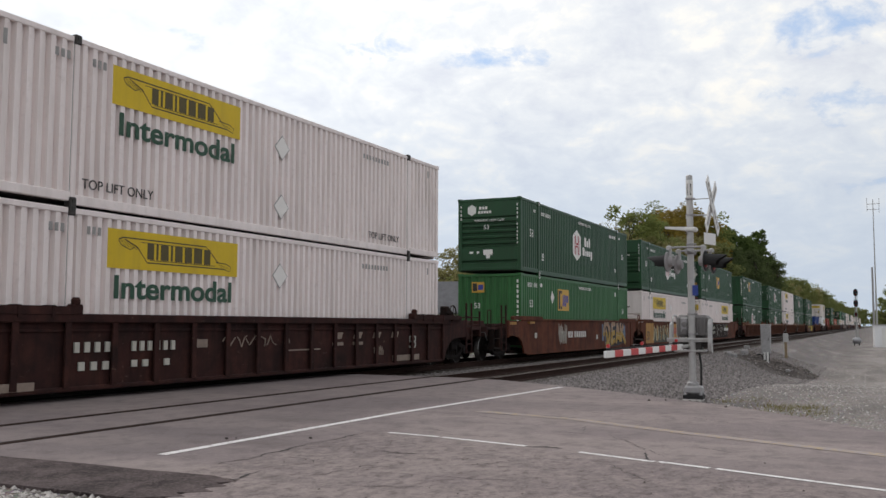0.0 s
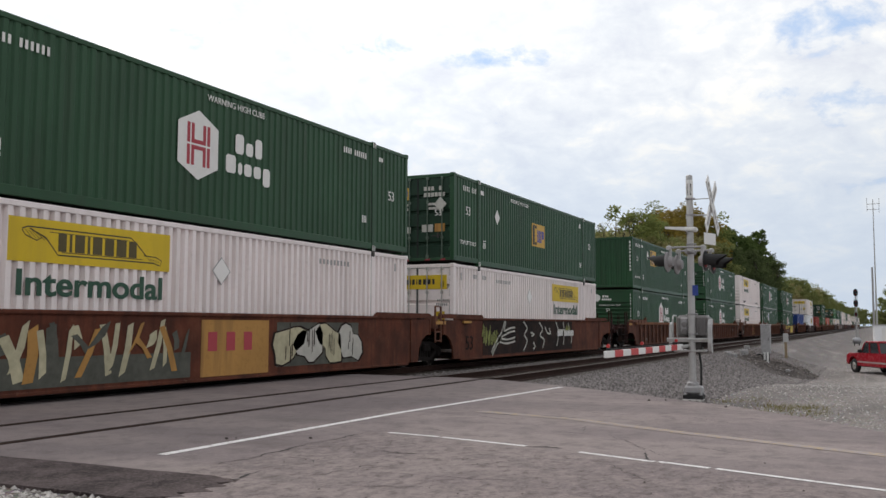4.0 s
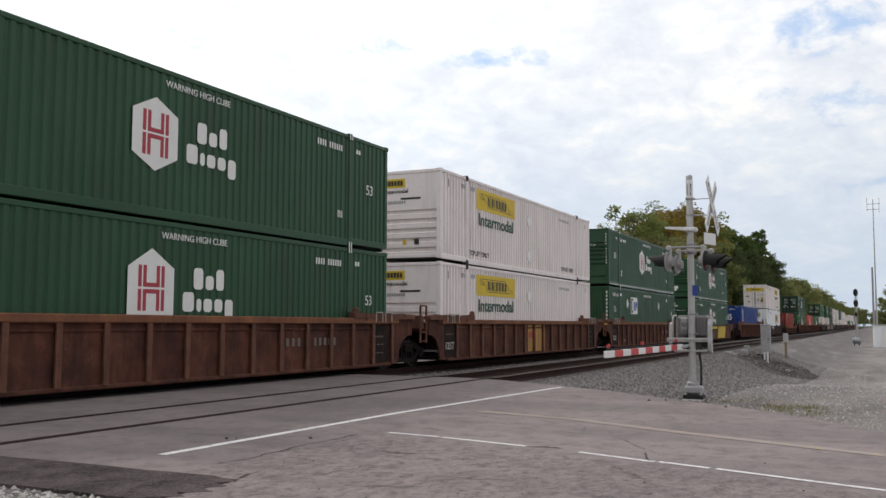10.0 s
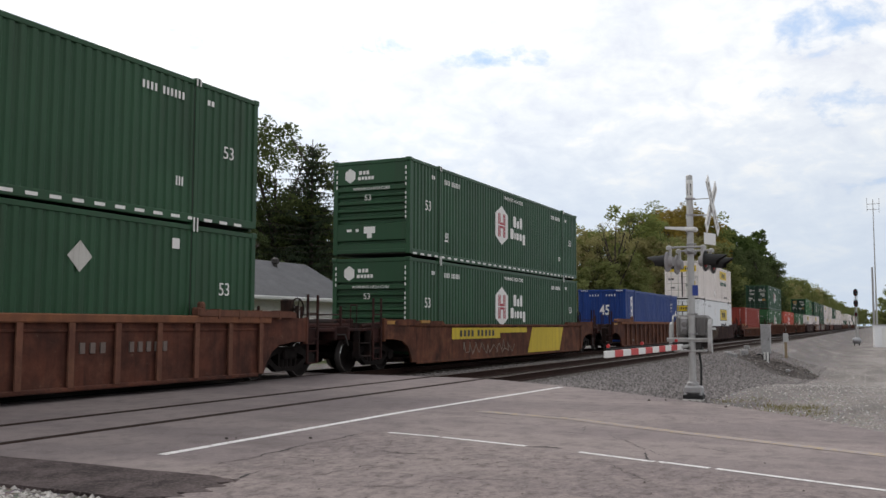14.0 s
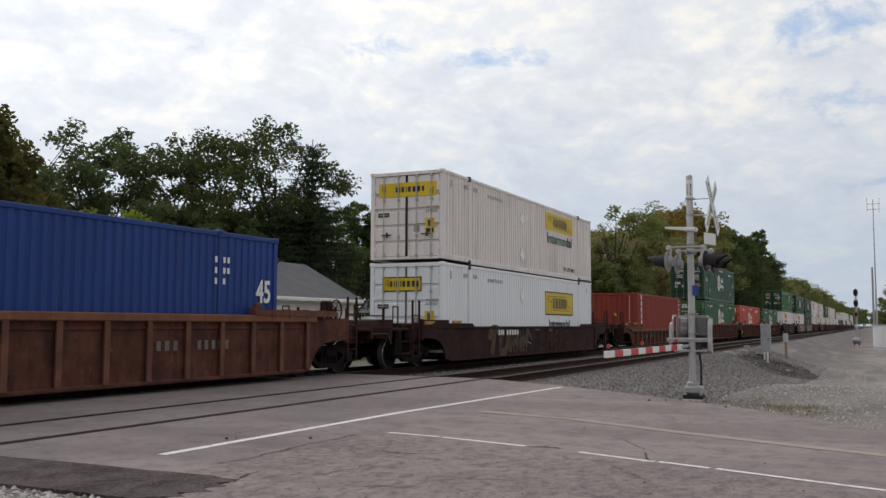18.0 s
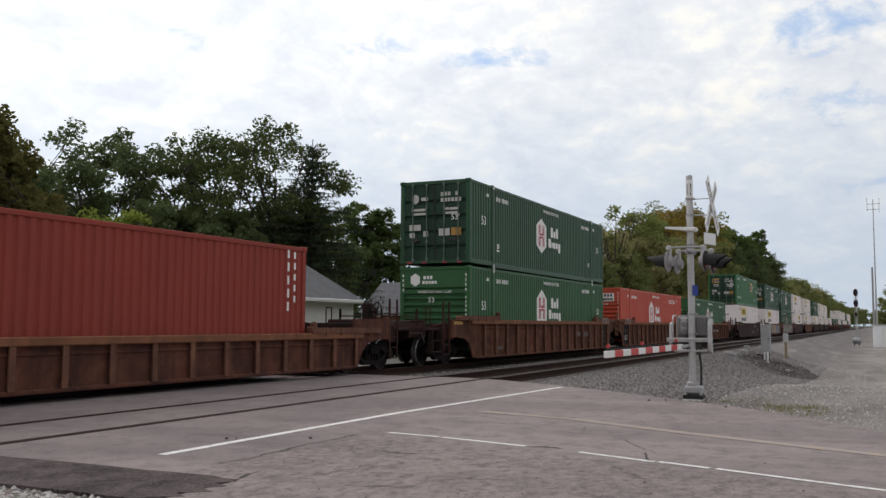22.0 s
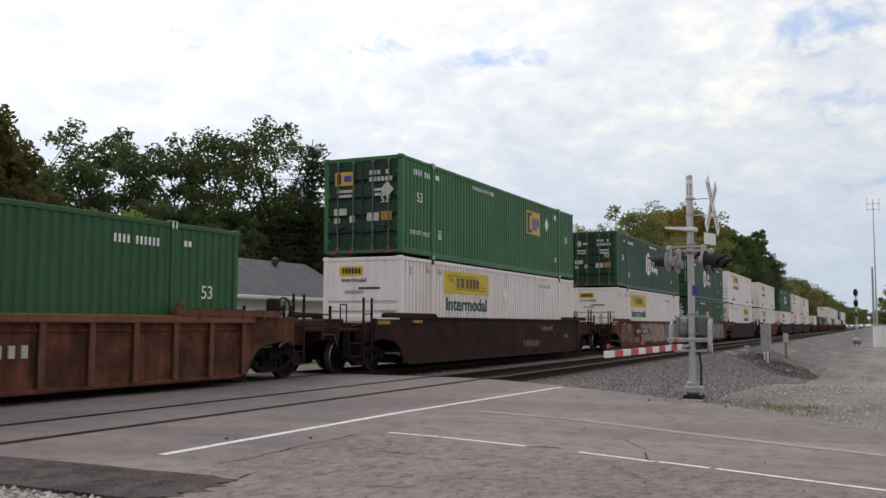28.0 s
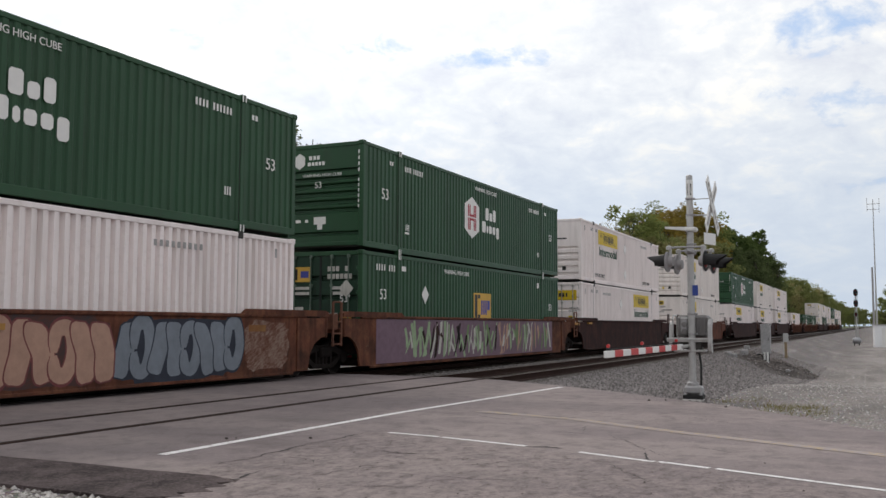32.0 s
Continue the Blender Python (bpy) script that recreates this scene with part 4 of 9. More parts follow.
def well_car(kind, paint_mat, near, far, label, brake=True, extras=(), T=1.42):
    """An articulated or single well car unit. kind: 'ribbed' or 'smooth'. near/far: 'C' coupled end with its own truck, 'A' articulated."""
    car = thing("well_car", label, "rail car", "well cars of the train")
    L = WELL
    Y = 1.44
    pm = paint_mat

    # side sills
    rib_at = [0.74 + 1.02 * i for i in range(16) if 0.74 + 1.02 * i < L - 0.1]

    def side(s):
        mb = MB()
        a, b = (-Y, -Y + 0.05) if s < 0 else (Y - 0.05, Y)
        mb.prism([(-0.30, T - 0.06), (-0.30, 0.95), (-0.02, 0.55), (0.06, 0.20), (0.35, 0.17), (L - 0.35, 0.17), (L - 0.06, 0.20), (L + 0.02, 0.55), (L + 0.30, 0.95), (L + 0.30, T - 0.06)], a, b)
        o0, o1 = (-Y - 0.10, -Y + 0.03) if s < 0 else (Y - 0.03, Y + 0.10)
        if kind == "ribbed":
            mb.box(0.1, L - 0.1, o0 + 0.03 * (s < 0), o1 - 0.03 * (s > 0), 0.15, 0.23, 0.02)
            mb.box(0.1, L - 0.1, o0 + 0.07 * (s < 0), o1 - 0.07 * (s > 0), T - 0.30, T - 0.25, 0.01)
        else:
            mb.box(-0.3, L + 0.3, o0 + 0.06 * (s < 0), o1 - 0.06 * (s > 0), T - 0.06, T + 0.02, 0.02)
            mb.box(0.2, L - 0.2, o0 + 0.08 * (s < 0), o1 - 0.08 * (s > 0), 0.13, 0.19, 0.01)
        if kind == "ribbed" and s > 0:
            for x in rib_at:
                mb.box(x, x + 0.15, Y - 0.02, Y + 0.085, 0.22, T - 0.14)
        return mb.mesh("side_sill", pm)

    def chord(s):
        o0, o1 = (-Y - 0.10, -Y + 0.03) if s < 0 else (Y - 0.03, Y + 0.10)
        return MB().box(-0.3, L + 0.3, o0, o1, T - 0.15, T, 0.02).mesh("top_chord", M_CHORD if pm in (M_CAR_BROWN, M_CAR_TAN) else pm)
    for s in (-1, 1):
        sill = part("side_sill", cached((kind, pm.name, "side", s, T), lambda: side(s)), car)
        if kind == "ribbed":
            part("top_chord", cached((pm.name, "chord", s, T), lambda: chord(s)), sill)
        if kind == "ribbed" and s < 0:
            # brown and tan cars: flange faces coloured as if lit, paler than panels
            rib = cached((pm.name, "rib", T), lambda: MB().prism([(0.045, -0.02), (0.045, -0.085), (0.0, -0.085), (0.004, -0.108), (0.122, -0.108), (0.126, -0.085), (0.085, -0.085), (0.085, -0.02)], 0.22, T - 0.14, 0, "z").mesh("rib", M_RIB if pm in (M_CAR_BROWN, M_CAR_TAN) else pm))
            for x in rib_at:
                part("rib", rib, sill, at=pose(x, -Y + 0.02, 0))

    def floor():
        mb = MB()
        for x in (0.0, L / 2 - 0.6, L - 1.2):
            mb.box(x, x + 1.2, -Y + 0.05, Y - 0.05, 0.18, 0.34, 0.02)
        for s in (-1, 1):
            mb.box(0.0, L, s * 1.25 - 0.12, s * 1.25 + 0.12, 0.17, 0.30)
        for i in range(6):
            x = 1.5 + i * 2.4
            mb.box(x, x + 0.2, -Y + 0.05, Y - 0.05, 0.18, 0.28)
        mb.box(-0.32, -0.14, -Y + 0.03, Y - 0.03, 0.5, 1.3, 0.02)
        mb.box(L + 0.14, L + 0.32, -Y + 0.03, Y - 0.03, 0.5, 1.3, 0.02)
        return mb.mesh("well_floor", M_CAR_BLACK)
    part("well_floor", cached("wellfloor", floor), car)

    # raised guides on the top of both sills near the ends
    def guide():
        mb = MB()
        mb.prism([(-1.5, T - 0.02), (-1.5, T + 0.08), (-1.35, T + 0.12), (1.55, T + 0.12), (1.75, T - 0.01)], -Y - (0.115 if kind == "ribbed" else 0.05), -Y + 0.10)
        if kind == "ribbed":
            for x in (-0.9, -0.2, 0.5, 1.15):
                mb.box(x, x + 0.06, -Y - 0.125, -Y + 0.10, T - 0.06, T + 0.135)
            mb.box(1.58, 1.80, -Y - 0.12, -Y + 0.08, T - 0.02, T + 0.16, 0.03)
            mb.box(1.60, 1.74, -Y - 0.13, -Y + 0.02, T + 0.12, T + 0.27, 0.04)
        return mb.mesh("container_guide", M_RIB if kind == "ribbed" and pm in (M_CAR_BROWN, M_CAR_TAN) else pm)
    g = cached((pm.name, kind, "guide", T), guide)
    flip = pose(0, 0, 0, 0, 0, 180)
    for m in (pose(0.3, 0, 0), pose(L - 0.3, 0, 0) @ flip):
        part("container_guide", g, car, at=m)
    gm = cached((pm.name, kind, "guide2", T), lambda: mirrored(g))
    for m in (pose(0.3, 0, 0), pose(L - 0.3, 0, 0) @ flip):
        part("container_guide", gm, car, at=m)

    # ends
    def shelf():
        """Side plates over the truck with the wheel arch, and the deck between them; end towards -x, sill end at x=0."""
        mb = MB()
        for s in (-1, 1):
            a, b = (-Y - 0.03, -Y + 0.03) if s < 0 else (Y - 0.03, Y + 0.03)
            mb.prism([(-0.28, 1.40), (-1.74, 1.40), (-1.74, 0.86)] + [(-1.2, 0.86), (-0.7, 0.80), (-0.42, 0.66), (-0.22, 0.42), (-0.12, 0.20), (0.08, 0.20), (0.08, 1.40)], a, b)
            mb.box(-1.80, -1.70, a - 0.02, b + 0.02, 0.80, 1.42, 0.02)
        mb.box(-1.78, -0.3, -Y + 0.03, Y - 0.03, 1.00, 1.14, 0.02)
        return mb.mesh("end_plate", pm)

    def art_shelf():
        """Short arched end plates of an articulated end; the truck stands open between them."""
        mb = MB()
        for s in (-1, 1):
            a, b = (-Y - 0.03, -Y + 0.03) if s < 0 else (Y - 0.03, Y + 0.03)
            mb.prism([(-0.28, 1.40), (-1.12, 1.40), (-1.12, 0.98), (-0.86, 0.93), (-0.62, 0.80), (-0.44, 0.58), (-0.36, 0.20), (0.08, 0.20), (0.08, 1.40)], a, b)
            mb.box(-1.16, -1.08, a - 0.02, b + 0.02, 0.94, 1.42, 0.02)
        mb.box(-1.14, -0.3, -Y + 0.03, Y - 0.03, 1.04, 1.16, 0.02)
        return mb.mesh("end_plate", pm)

    def staple():
        """Two bent grab irons on the top chord."""
        mb = MB()
        for x in (-0.62, -0.12):
            for a, b in (((x, T - 0.10), (x, T + 0.15)), ((x + 0.34, T - 0.10), (x + 0.34, T + 0.15)), ((x, T + 0.15), (x + 0.34, T + 0.15))):
                mb.tube((a[0], -Y - 0.15, a[1]), (b[0], -Y - 0.15, b[1]), 0.013, n=6)
        return mb.mesh("grab_iron", M_LIGHTBAR)

    def platform():
        """Deck, centre sill and crossover steps past the truck, to the coupler."""
        mb = MB()
        mb.box(-3.25, -1.7, -0.34, 0.34, 0.72, 1.06, 0.03)
        mb.box(-3.30, -1.75, -1.30, 1.30, 1.08, 1.16, 0.015)
        mb.box(-3.36, -3.24, -1.30, 1.30, 0.86, 1.20, 0.02)
        mb.box(-2.3, -1.75, -1.36, -1.30, 0.78, 1.16, 0.01)
        mb.box(-2.3, -1.75, 1.30, 1.36, 0.78, 1.16, 0.01)
        mb.box(-3.1, -2.5, -0.9, 0.9, 1.16, 1.28, 0.03)
        mb.box(-2.4, -1.9, -0.6, 0.4, 1.16, 1.40, 0.03)
        for s in (-1, 1):
            mb.tube((-2.2, s * 1.0, 1.2), (-1.2, s * 1.0, 1.28), 0.05, n=8)
        return mb.mesh("end_platform", M_CAR_DARK)

    def coupler():
        mb = MB()
        mb.box(-3.62, -3.2, -0.10, 0.10, 0.72, 0.92, 0.03)
        mb.box(-3.72, -3.5, -0.20, 0.16, 0.68, 0.96, 0.05)
        return mb.mesh("coupler", M_TRUCK)

    def reservoir():
        mb = MB()
        mb.lathe([(0.0, -0.62), (0.10, -0.58), (0.13, -0.48), (0.13, 0.48), (0.10, 0.58), (0.0, 0.62)], 14, "y", (-2.55, 0.15, 1.26))
        for y in (-0.2, 0.5):
            mb.box(-2.66, -2.44, y - 0.03, y + 0.03, 1.14, 1.30, 0.01)
        return mb.mesh("air_reservoir", M_CAR_BLACK)

    def lever():
        mb = MB()
        mb.tube((-3.40, -0.1, 0.98), (-3.40, -1.25, 1.0), 0.016, n=6)
        mb.tube((-3.40, -1.25, 1.0), (-3.36, -1.32, 0.72), 0.016, n=6)
        return mb.mesh("uncoupling_lever", M_STEEL)

    def hose():
        mb = MB()
        pts = [Vector((-3.30, 0.25, 0.78)), Vector((-3.42, 0.26, 0.58)), Vector((-3.55, 0.22, 0.46)), Vector((-3.70, 0.14, 0.44))]
        for a, b in zip(pts, pts[1:]):
            mb.tube(a, b, 0.028, n=7)
        return mb.mesh("air_hose", M_RUBBER)

    def step():
        mb = MB()
        mb.box(-2.95, -2.35, -1.42, -1.18, 0.42, 0.46, 0.01)
        mb.box(-2.95, -2.91, -1.40, -1.20, 0.44, 1.10, 0.008)
        mb.box(-2.39, -2.35, -1.40, -1.20, 0.44, 1.10, 0.008)
        mb.box(-2.95, -2.35, -1.40, -1.20, 0.76, 0.79, 0.008)
        return mb.mesh("crossover_step", M_CAR_BLACK)

    def ladder():
        mb = MB()
        for x in (-2.28, -1.86):
            mb.box(x - 0.032, x + 0.032, -1.44, -1.39, 0.36, 1.95, 0.01)
        for z in (0.34, 0.62, 0.9, 1.2, 1.5):
            mb.box(-2.28, -1.86, -1.43, -1.405, z, z + 0.03)
        return mb.mesh("ladder", M_CAR_DARK)

    def rail():
        mb = MB()
        for y in (-0.95, 0.25):
            mb.box(-3.18, -3.12, y - 0.03, y + 0.03, 1.16, 1.72, 0.008)
        mb.tube((-3.15, -1.25, 1.16), (-3.15, -1.25, 1.75), 0.018, n=6)
        mb.tube((-3.15, -1.25, 1.75), (-2.85, -1.25, 1.75), 0.018, n=6)
        mb.tube((-2.85, -1.25, 1.75), (-2.85, -1.25, 1.16), 0.018, n=6)
        mb.tube((-3.15, -0.95, 1.5), (-3.15, 0.25, 1.5), 0.018, n=6)
        return mb.mesh("hand_rail", M_CAR_DARK)

    def brake_wheel():
        mb = MB()
        n = 16
        for i in range(n):
            a, b = 2 * math.pi * i / n, 2 * math.pi * (i + 1) / n
            mb.tube((0.27 * math.cos(a), 0, 0.27 * math.sin(a)), (0.27 * math.cos(b), 0, 0.27 * math.sin(b)), 0.022, n=6, caps=False)
        for i in range(5):
            a = 2 * math.pi * i / 5
            mb.tube((0, 0, 0), (0.27 * math.cos(a), 0, 0.27 * math.sin(a)), 0.014, n=5, caps=False)
        mb.tube((0, 0, 0), (0, 0.35, 0), 0.04, n=8)
        mb.box(-0.16, 0.16, 0.18, 0.42, -0.25, 0.25, 0.04)
        mb.box(-0.08, 0.08, 0.25, 0.4, -0.8, -0.2, 0.02)
        return mb.mesh("brake_wheel", M_CAR_BLACK)

    def arm():
        mb = MB()
        mb.box(-1.66, -0.2, -0.45, 0.45, 0.74, 1.10, 0.05)
        mb.box(-1.0, -0.3, -0.95, -0.4, 1.0, 1.34, 0.04)
        mb.box(-1.55, -1.2, -0.9, -0.6, 0.98, 1.5, 0.03)
        mb.box(-1.6, -1.3, 0.2, 0.55, 0.98, 1.42, 0.03)
        return mb.mesh("articulation_arm", M_CAR_BLACK)

    def art_ladder():
        mb = MB()
        for x in (-1.62, -1.24):
            mb.box(x - 0.028, x + 0.028, -1.46, -1.41, 0.72, 1.80, 0.008)
        for z in (0.76, 1.02, 1.30):
            mb.box(-1.62, -1.24, -1.455, -1.425, z, z + 0.035)
        mb.tube((-1.62, -1.435, 1.80), (-1.24, -1.435, 1.80), 0.02, n=6)
        mb.box(-1.60, -1.30, -1.40, -1.05, 1.12, 1.52, 0.03)
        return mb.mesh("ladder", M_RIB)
    for which, kind_end in (("near", near), ("far", far)):
        base = pose(0, 0, 0) if which == "near" else pose(L, 0, 0) @ flip
        part("end_plate", cached((pm.name, "shelf", kind_end), shelf if kind_end == "C" else art_shelf), car, at=base)
        if kind_end == "C":
            pl = part("end_platform", cached((pm.name, "platform"), platform), car, at=base)
            part("hand_rail", cached("rail", rail), pl)
            part("coupler", cached("coupler", coupler), car, at=base)
            part("air_reservoir", cached("reservoir", reservoir), car, "sooty air brake tank", at=base)
            part("uncoupling_lever", cached("lever", lever), car, at=base)
            part("air_hose", cached("hose", hose), car, at=base)
            part("crossover_step", cached((pm.name, "step"), step), car, at=base)
            lad = cached((pm.name, "ladder"), ladder)
            part("ladder", lad, car, at=base if which == "near" else pose(L + 4.14, 0, 0))
            if brake and which == "far":
                part("brake_wheel", cached("bw", brake_wheel), car, "spoked hand brake wheel", at=pose(L + 2.7, -0.55, 1.62))
            add_truck(car, -1.6 if which == "near" else L + 1.6)
        else:
            part("articulation_arm", cached("arm", arm), car, at=base)
            if kind == "ribbed":
                part("grab_iron", cached(("staple", T), staple), car, "pale bent grab irons", at=pose(0.55, 0, 0) if which == "near" else pose(L - 0.45, 0, 0))
            if which == "far":
                add_truck(car, L + 1.68)
            else:
                part("ladder", cached((pm.name, "aladder"), art_ladder), car)
    for fn in extras:
        fn(car)
    return car


def mirrored(me):
    c = me.copy()
    n = len(c.vertices)
    a = np.zeros(n * 3)
    c.vertices.foreach_get("co", a)
    a = a.reshape(-1, 3)
    a[:, 1] *= -1
    c.vertices.foreach_set("co", a.ravel())
    c.flip_normals()
    c.update()
    return c


SIDE = -1.44 - 0.004        # smooth side plane of a car


def patch(x0, x1, z0, z1, mat, name="paint_patch", label="", proud=0.0):
    def fn(car):
        mb = MB()
        mb.box(x0, x1, SIDE - 0.004 - proud, SIDE + 0.002, z0, z1)
        part(name, mb.mesh(name, mat), car, label)
    return fn


def slant(x0, x1, z0, z1, mat, name="paint_patch"):
    """A painted panel with leaning ends."""
    def fn(car):
        k = (z1 - z0) * 0.55
        part(name, MB().prism([(x0, z0), (x1 - k, z0), (x1, z1), (x0 + k, z1)], SIDE - 0.004, SIDE + 0.002).mesh(name, mat), car)
    return fn


def letters(body, size, x, z, mat, proud=0.0):
    def fn(car):
        part("lettering", text_mesh(body, size, mat), car, at=pose(x, SIDE - 0.006 - proud, z))
    return fn


def bars(x0, x1, z0, z1, n, mat, proud=0.0):
    def fn(car):
        mb = MB()
        w = (x1 - x0) / n
        for i in range(n):
            mb.box(x0 + i * w, x0 + i * w + w * 0.48, SIDE - 0.010 - proud, SIDE, z0, z1)
        part("number_marking", mb.mesh("number_marking", mat), car)
    return fn


def graffiti(x0, x1, z0, z1, seed, mats, n=9, back=None):
    """Spray-painted swelling shapes with dark rims, on the smooth side of a car."""
    def fn(car):
        rnd = random.Random(seed)
        mb = MB()
        if back is not None:
            mb.box(x0, x1, SIDE - 0.005, SIDE, z0 + 0.02, z1 - 0.02, 0, len(mats))
        w = (x1 - x0) / n
        for i in range(n):
            cx = x0 + (i + 0.5) * w
            tilt = rnd.uniform(-0.25, 0.25)
            k = 14
            ph = [rnd.uniform(0, 6.28) for _ in range(3)]
            for mi, gr, y in ((len(mats) - 1, 1.0, -0.008), (i % (len(mats) - 1), 0.91, -0.011)):
                pts = []
                for j in range(k):
                    t = 2 * math.pi * j / k
                    rr = 1 + 0.22 * math.sin(2 * t + ph[0]) + 0.16 * math.sin(3 * t + ph[1]) + 0.10 * math.sin(5 * t + ph[2])
                    px = rr * math.cos(t) * w * 0.66 * (gr if gr == 1 else gr * 0.97)
                    pz = min(1.0, max(-1.0, rr * math.sin(t))) * (z1 - z0) * 0.5 * gr
                    pts.append((cx + px + pz * tilt, SIDE + y, (z0 + z1) / 2 + pz))
                c = (cx, SIDE + y, (z0 + z1) / 2)
                for j in range(k):
                    mb.face([c, pts[j], pts[(j + 1) % k]], mi)
            for q in range(4):
                bx = cx + rnd.uniform(-0.2, 0.2) * w
                bz = (z0 + z1) / 2 + rnd.uniform(-0.25, 0.25) * (z1 - z0)
                lx, lz = rnd.uniform(0.012, 0.024), rnd.uniform(0.1, 0.3)
                mb.face([(bx - lx, SIDE - 0.014, bz - lz), (bx + lx, SIDE - 0.014, bz - lz * 0.8), (bx + lx * 1.3, SIDE - 0.014, bz + lz), (bx - lx * 0.4, SIDE - 0.014, bz + lz * 0.8)], len(mats) - 1)
        part("graffiti", mb.mesh("graffiti", list(mats) + ([back] if back is not None else []), fix=False), car, "faded spray-painted graffiti")
    return fn


def shards(x0, x1, z0, z1, seed, mats, n=40):
    """Spiky interlocking sprayed shapes."""
    def fn(car):
        rnd = random.Random(seed)
        mb = MB()
        for i in range(n):
            cx = x0 + (x1 - x0) * (i + rnd.uniform(-0.4, 0.4)) / n
            w = (x1 - x0) / n * rnd.uniform(0.7, 1.8)
            zz = sorted((rnd.uniform(z0, z1), rnd.uniform(z0, z1)))
            if zz[1] - zz[0] < 0.3:
                zz = [z0 + rnd.uniform(0, 0.2), z1 - rnd.uniform(0, 0.2)]
            t = rnd.uniform(-0.4, 0.4)
            mi = rnd.randrange(len(mats))
            y = SIDE - 0.006 - 0.0012 * (i % 7)
            mb.face([(cx - w * 0.4 - t * 0.5, y, zz[0]), (cx + w * 0.3 - t * 0.5, y, zz[0] + rnd.uniform(0, 0.12)), (cx + w * 0.5, y, (zz[0] + zz[1]) / 2), (cx + w * 0.35 + t * 0.5, y, zz[1]), (cx - w * 0.3 + t * 0.5, y, zz[1] - rnd.uniform(0, 0.12)), (cx - w * 0.2, y, (zz[0] + zz[1]) / 2)], mi)
        part("graffiti", mb.mesh("graffiti", list(mats), fix=False), car, "spiky faded spray-painted graffiti")
    return fn


def ribbon(mb, pts, w, y, mi=0, shift=0.0, blunt=()):
    """A flat painted stroke through points of the side plane."""
    n = len(pts)
    rows = []
    for k in range(n):
        a, b = pts[max(0, k - 1)], pts[min(n - 1, k + 1)]
        d = math.hypot(b[0] - a[0], b[1] - a[1]) or 1.0
        nx, nz = -(b[1] - a[1]) / d, (b[0] - a[0]) / d
        c = (pts[k][0] + nx * shift, pts[k][1] + nz * shift)
        h = w / 2 * (blunt[k] if blunt else 1.0)
        rows.append(((c[0] - nx * h, y, c[1] - nz * h), (c[0] + nx * h, y, c[1] + nz * h)))
    for (a, b), (c, d) in zip(rows, rows[1:]):
        mb.face([a, c, d, b], mi)


def curve_through(pts, k=6):
    """A smooth line through a few points."""
    out = []
    for i in range(len(pts) - 1):
        p0, p1, p2, p3 = pts[max(0, i - 1)], pts[i], pts[i + 1], pts[min(len(pts) - 1, i + 2)]
        for j in range(k):
            t = j / k
            out.append(tuple(0.5 * (2 * b + (c - a) * t + (2 * a - 5 * b + 4 * c - d) * t * t + (3 * b - a - 3 * c + d) * t ** 3) for a, b, c, d in zip(p0, p1, p2, p3)))
    return out + [tuple(pts[-1])]


def sprayed(x0, x1, z0, z1, strokes, mats, widths, label, rim=0.11, rounded=False):
    """Sprayed strokes, given from 0 to 1 along and up; mats are the rim, the lower and upper fill and the light edge."""
    def fn(car):
        mb = MB()
        for q, st in enumerate(strokes):
            pts = [(x0 + u * (x1 - x0), z0 + v * (z1 - z0)) for u, v in curve_through(st)]
            w = widths[q % len(widths)]
            dy = 0.0004 * q
            m = len(pts) - 1
            taper = [max(0.25, (1 - abs(2 * q_ / m - 1) ** 7)) ** 0.5 for q_ in range(m + 1)] if rounded else [1.0] * (m + 1)
            ribbon(mb, pts, w + rim, SIDE - 0.006 - dy * 0.2 - (dy if rounded else 0), 0, 0.0, taper)
            half = (z0 + z1) / 2
            if rounded:
                inner = [(x, half + (z - half) * 0.95) for x, z in pts]
                ribbon(mb, inner, w, SIDE - 0.0062 - dy * 1.2, 1, 0.0, taper)
                continue
            for a, b in zip(pts, pts[1:]):
                ribbon(mb, [a, b], w, SIDE - 0.011 - dy, 1 if (a[1] + b[1]) / 2 < half + 0.1 else 2)
            ribbon(mb, pts, 0.022, SIDE - 0.0165 - dy, 3, w * 0.46)
        part("graffiti", mb.mesh("graffiti", list(mats), fix=False), car, label)
    return fn


def worn_area(x0, x1, z0, z1, seed, mat, label="scuffed remains of faded sprayed paint"):
    """Paint left in a ragged area."""
    def fn(car):
        r = random.Random(seed)
        mb = MB()
        k = 34
        c = ((x0 + x1) / 2, SIDE - 0.0035, (z0 + z1) / 2)
        rim = []
        for j in range(k):
            t = 2 * math.pi * j / k
            a, b = math.cos(t), math.sin(t)
            e = r.uniform(0.84, 1.0)
            rim.append((c[0] + math.copysign(abs(a) ** 0.45, a) * (x1 - x0) / 2 * e, c[1], c[2] + math.copysign(abs(b) ** 0.45, b) * (z1 - z0) / 2 * e))
        for j in range(k):
            mb.face([c, rim[j], rim[(j + 1) % k]], 0)
        part("graffiti", mb.mesh("graffiti", mat, fix=False), car, label)
    return fn


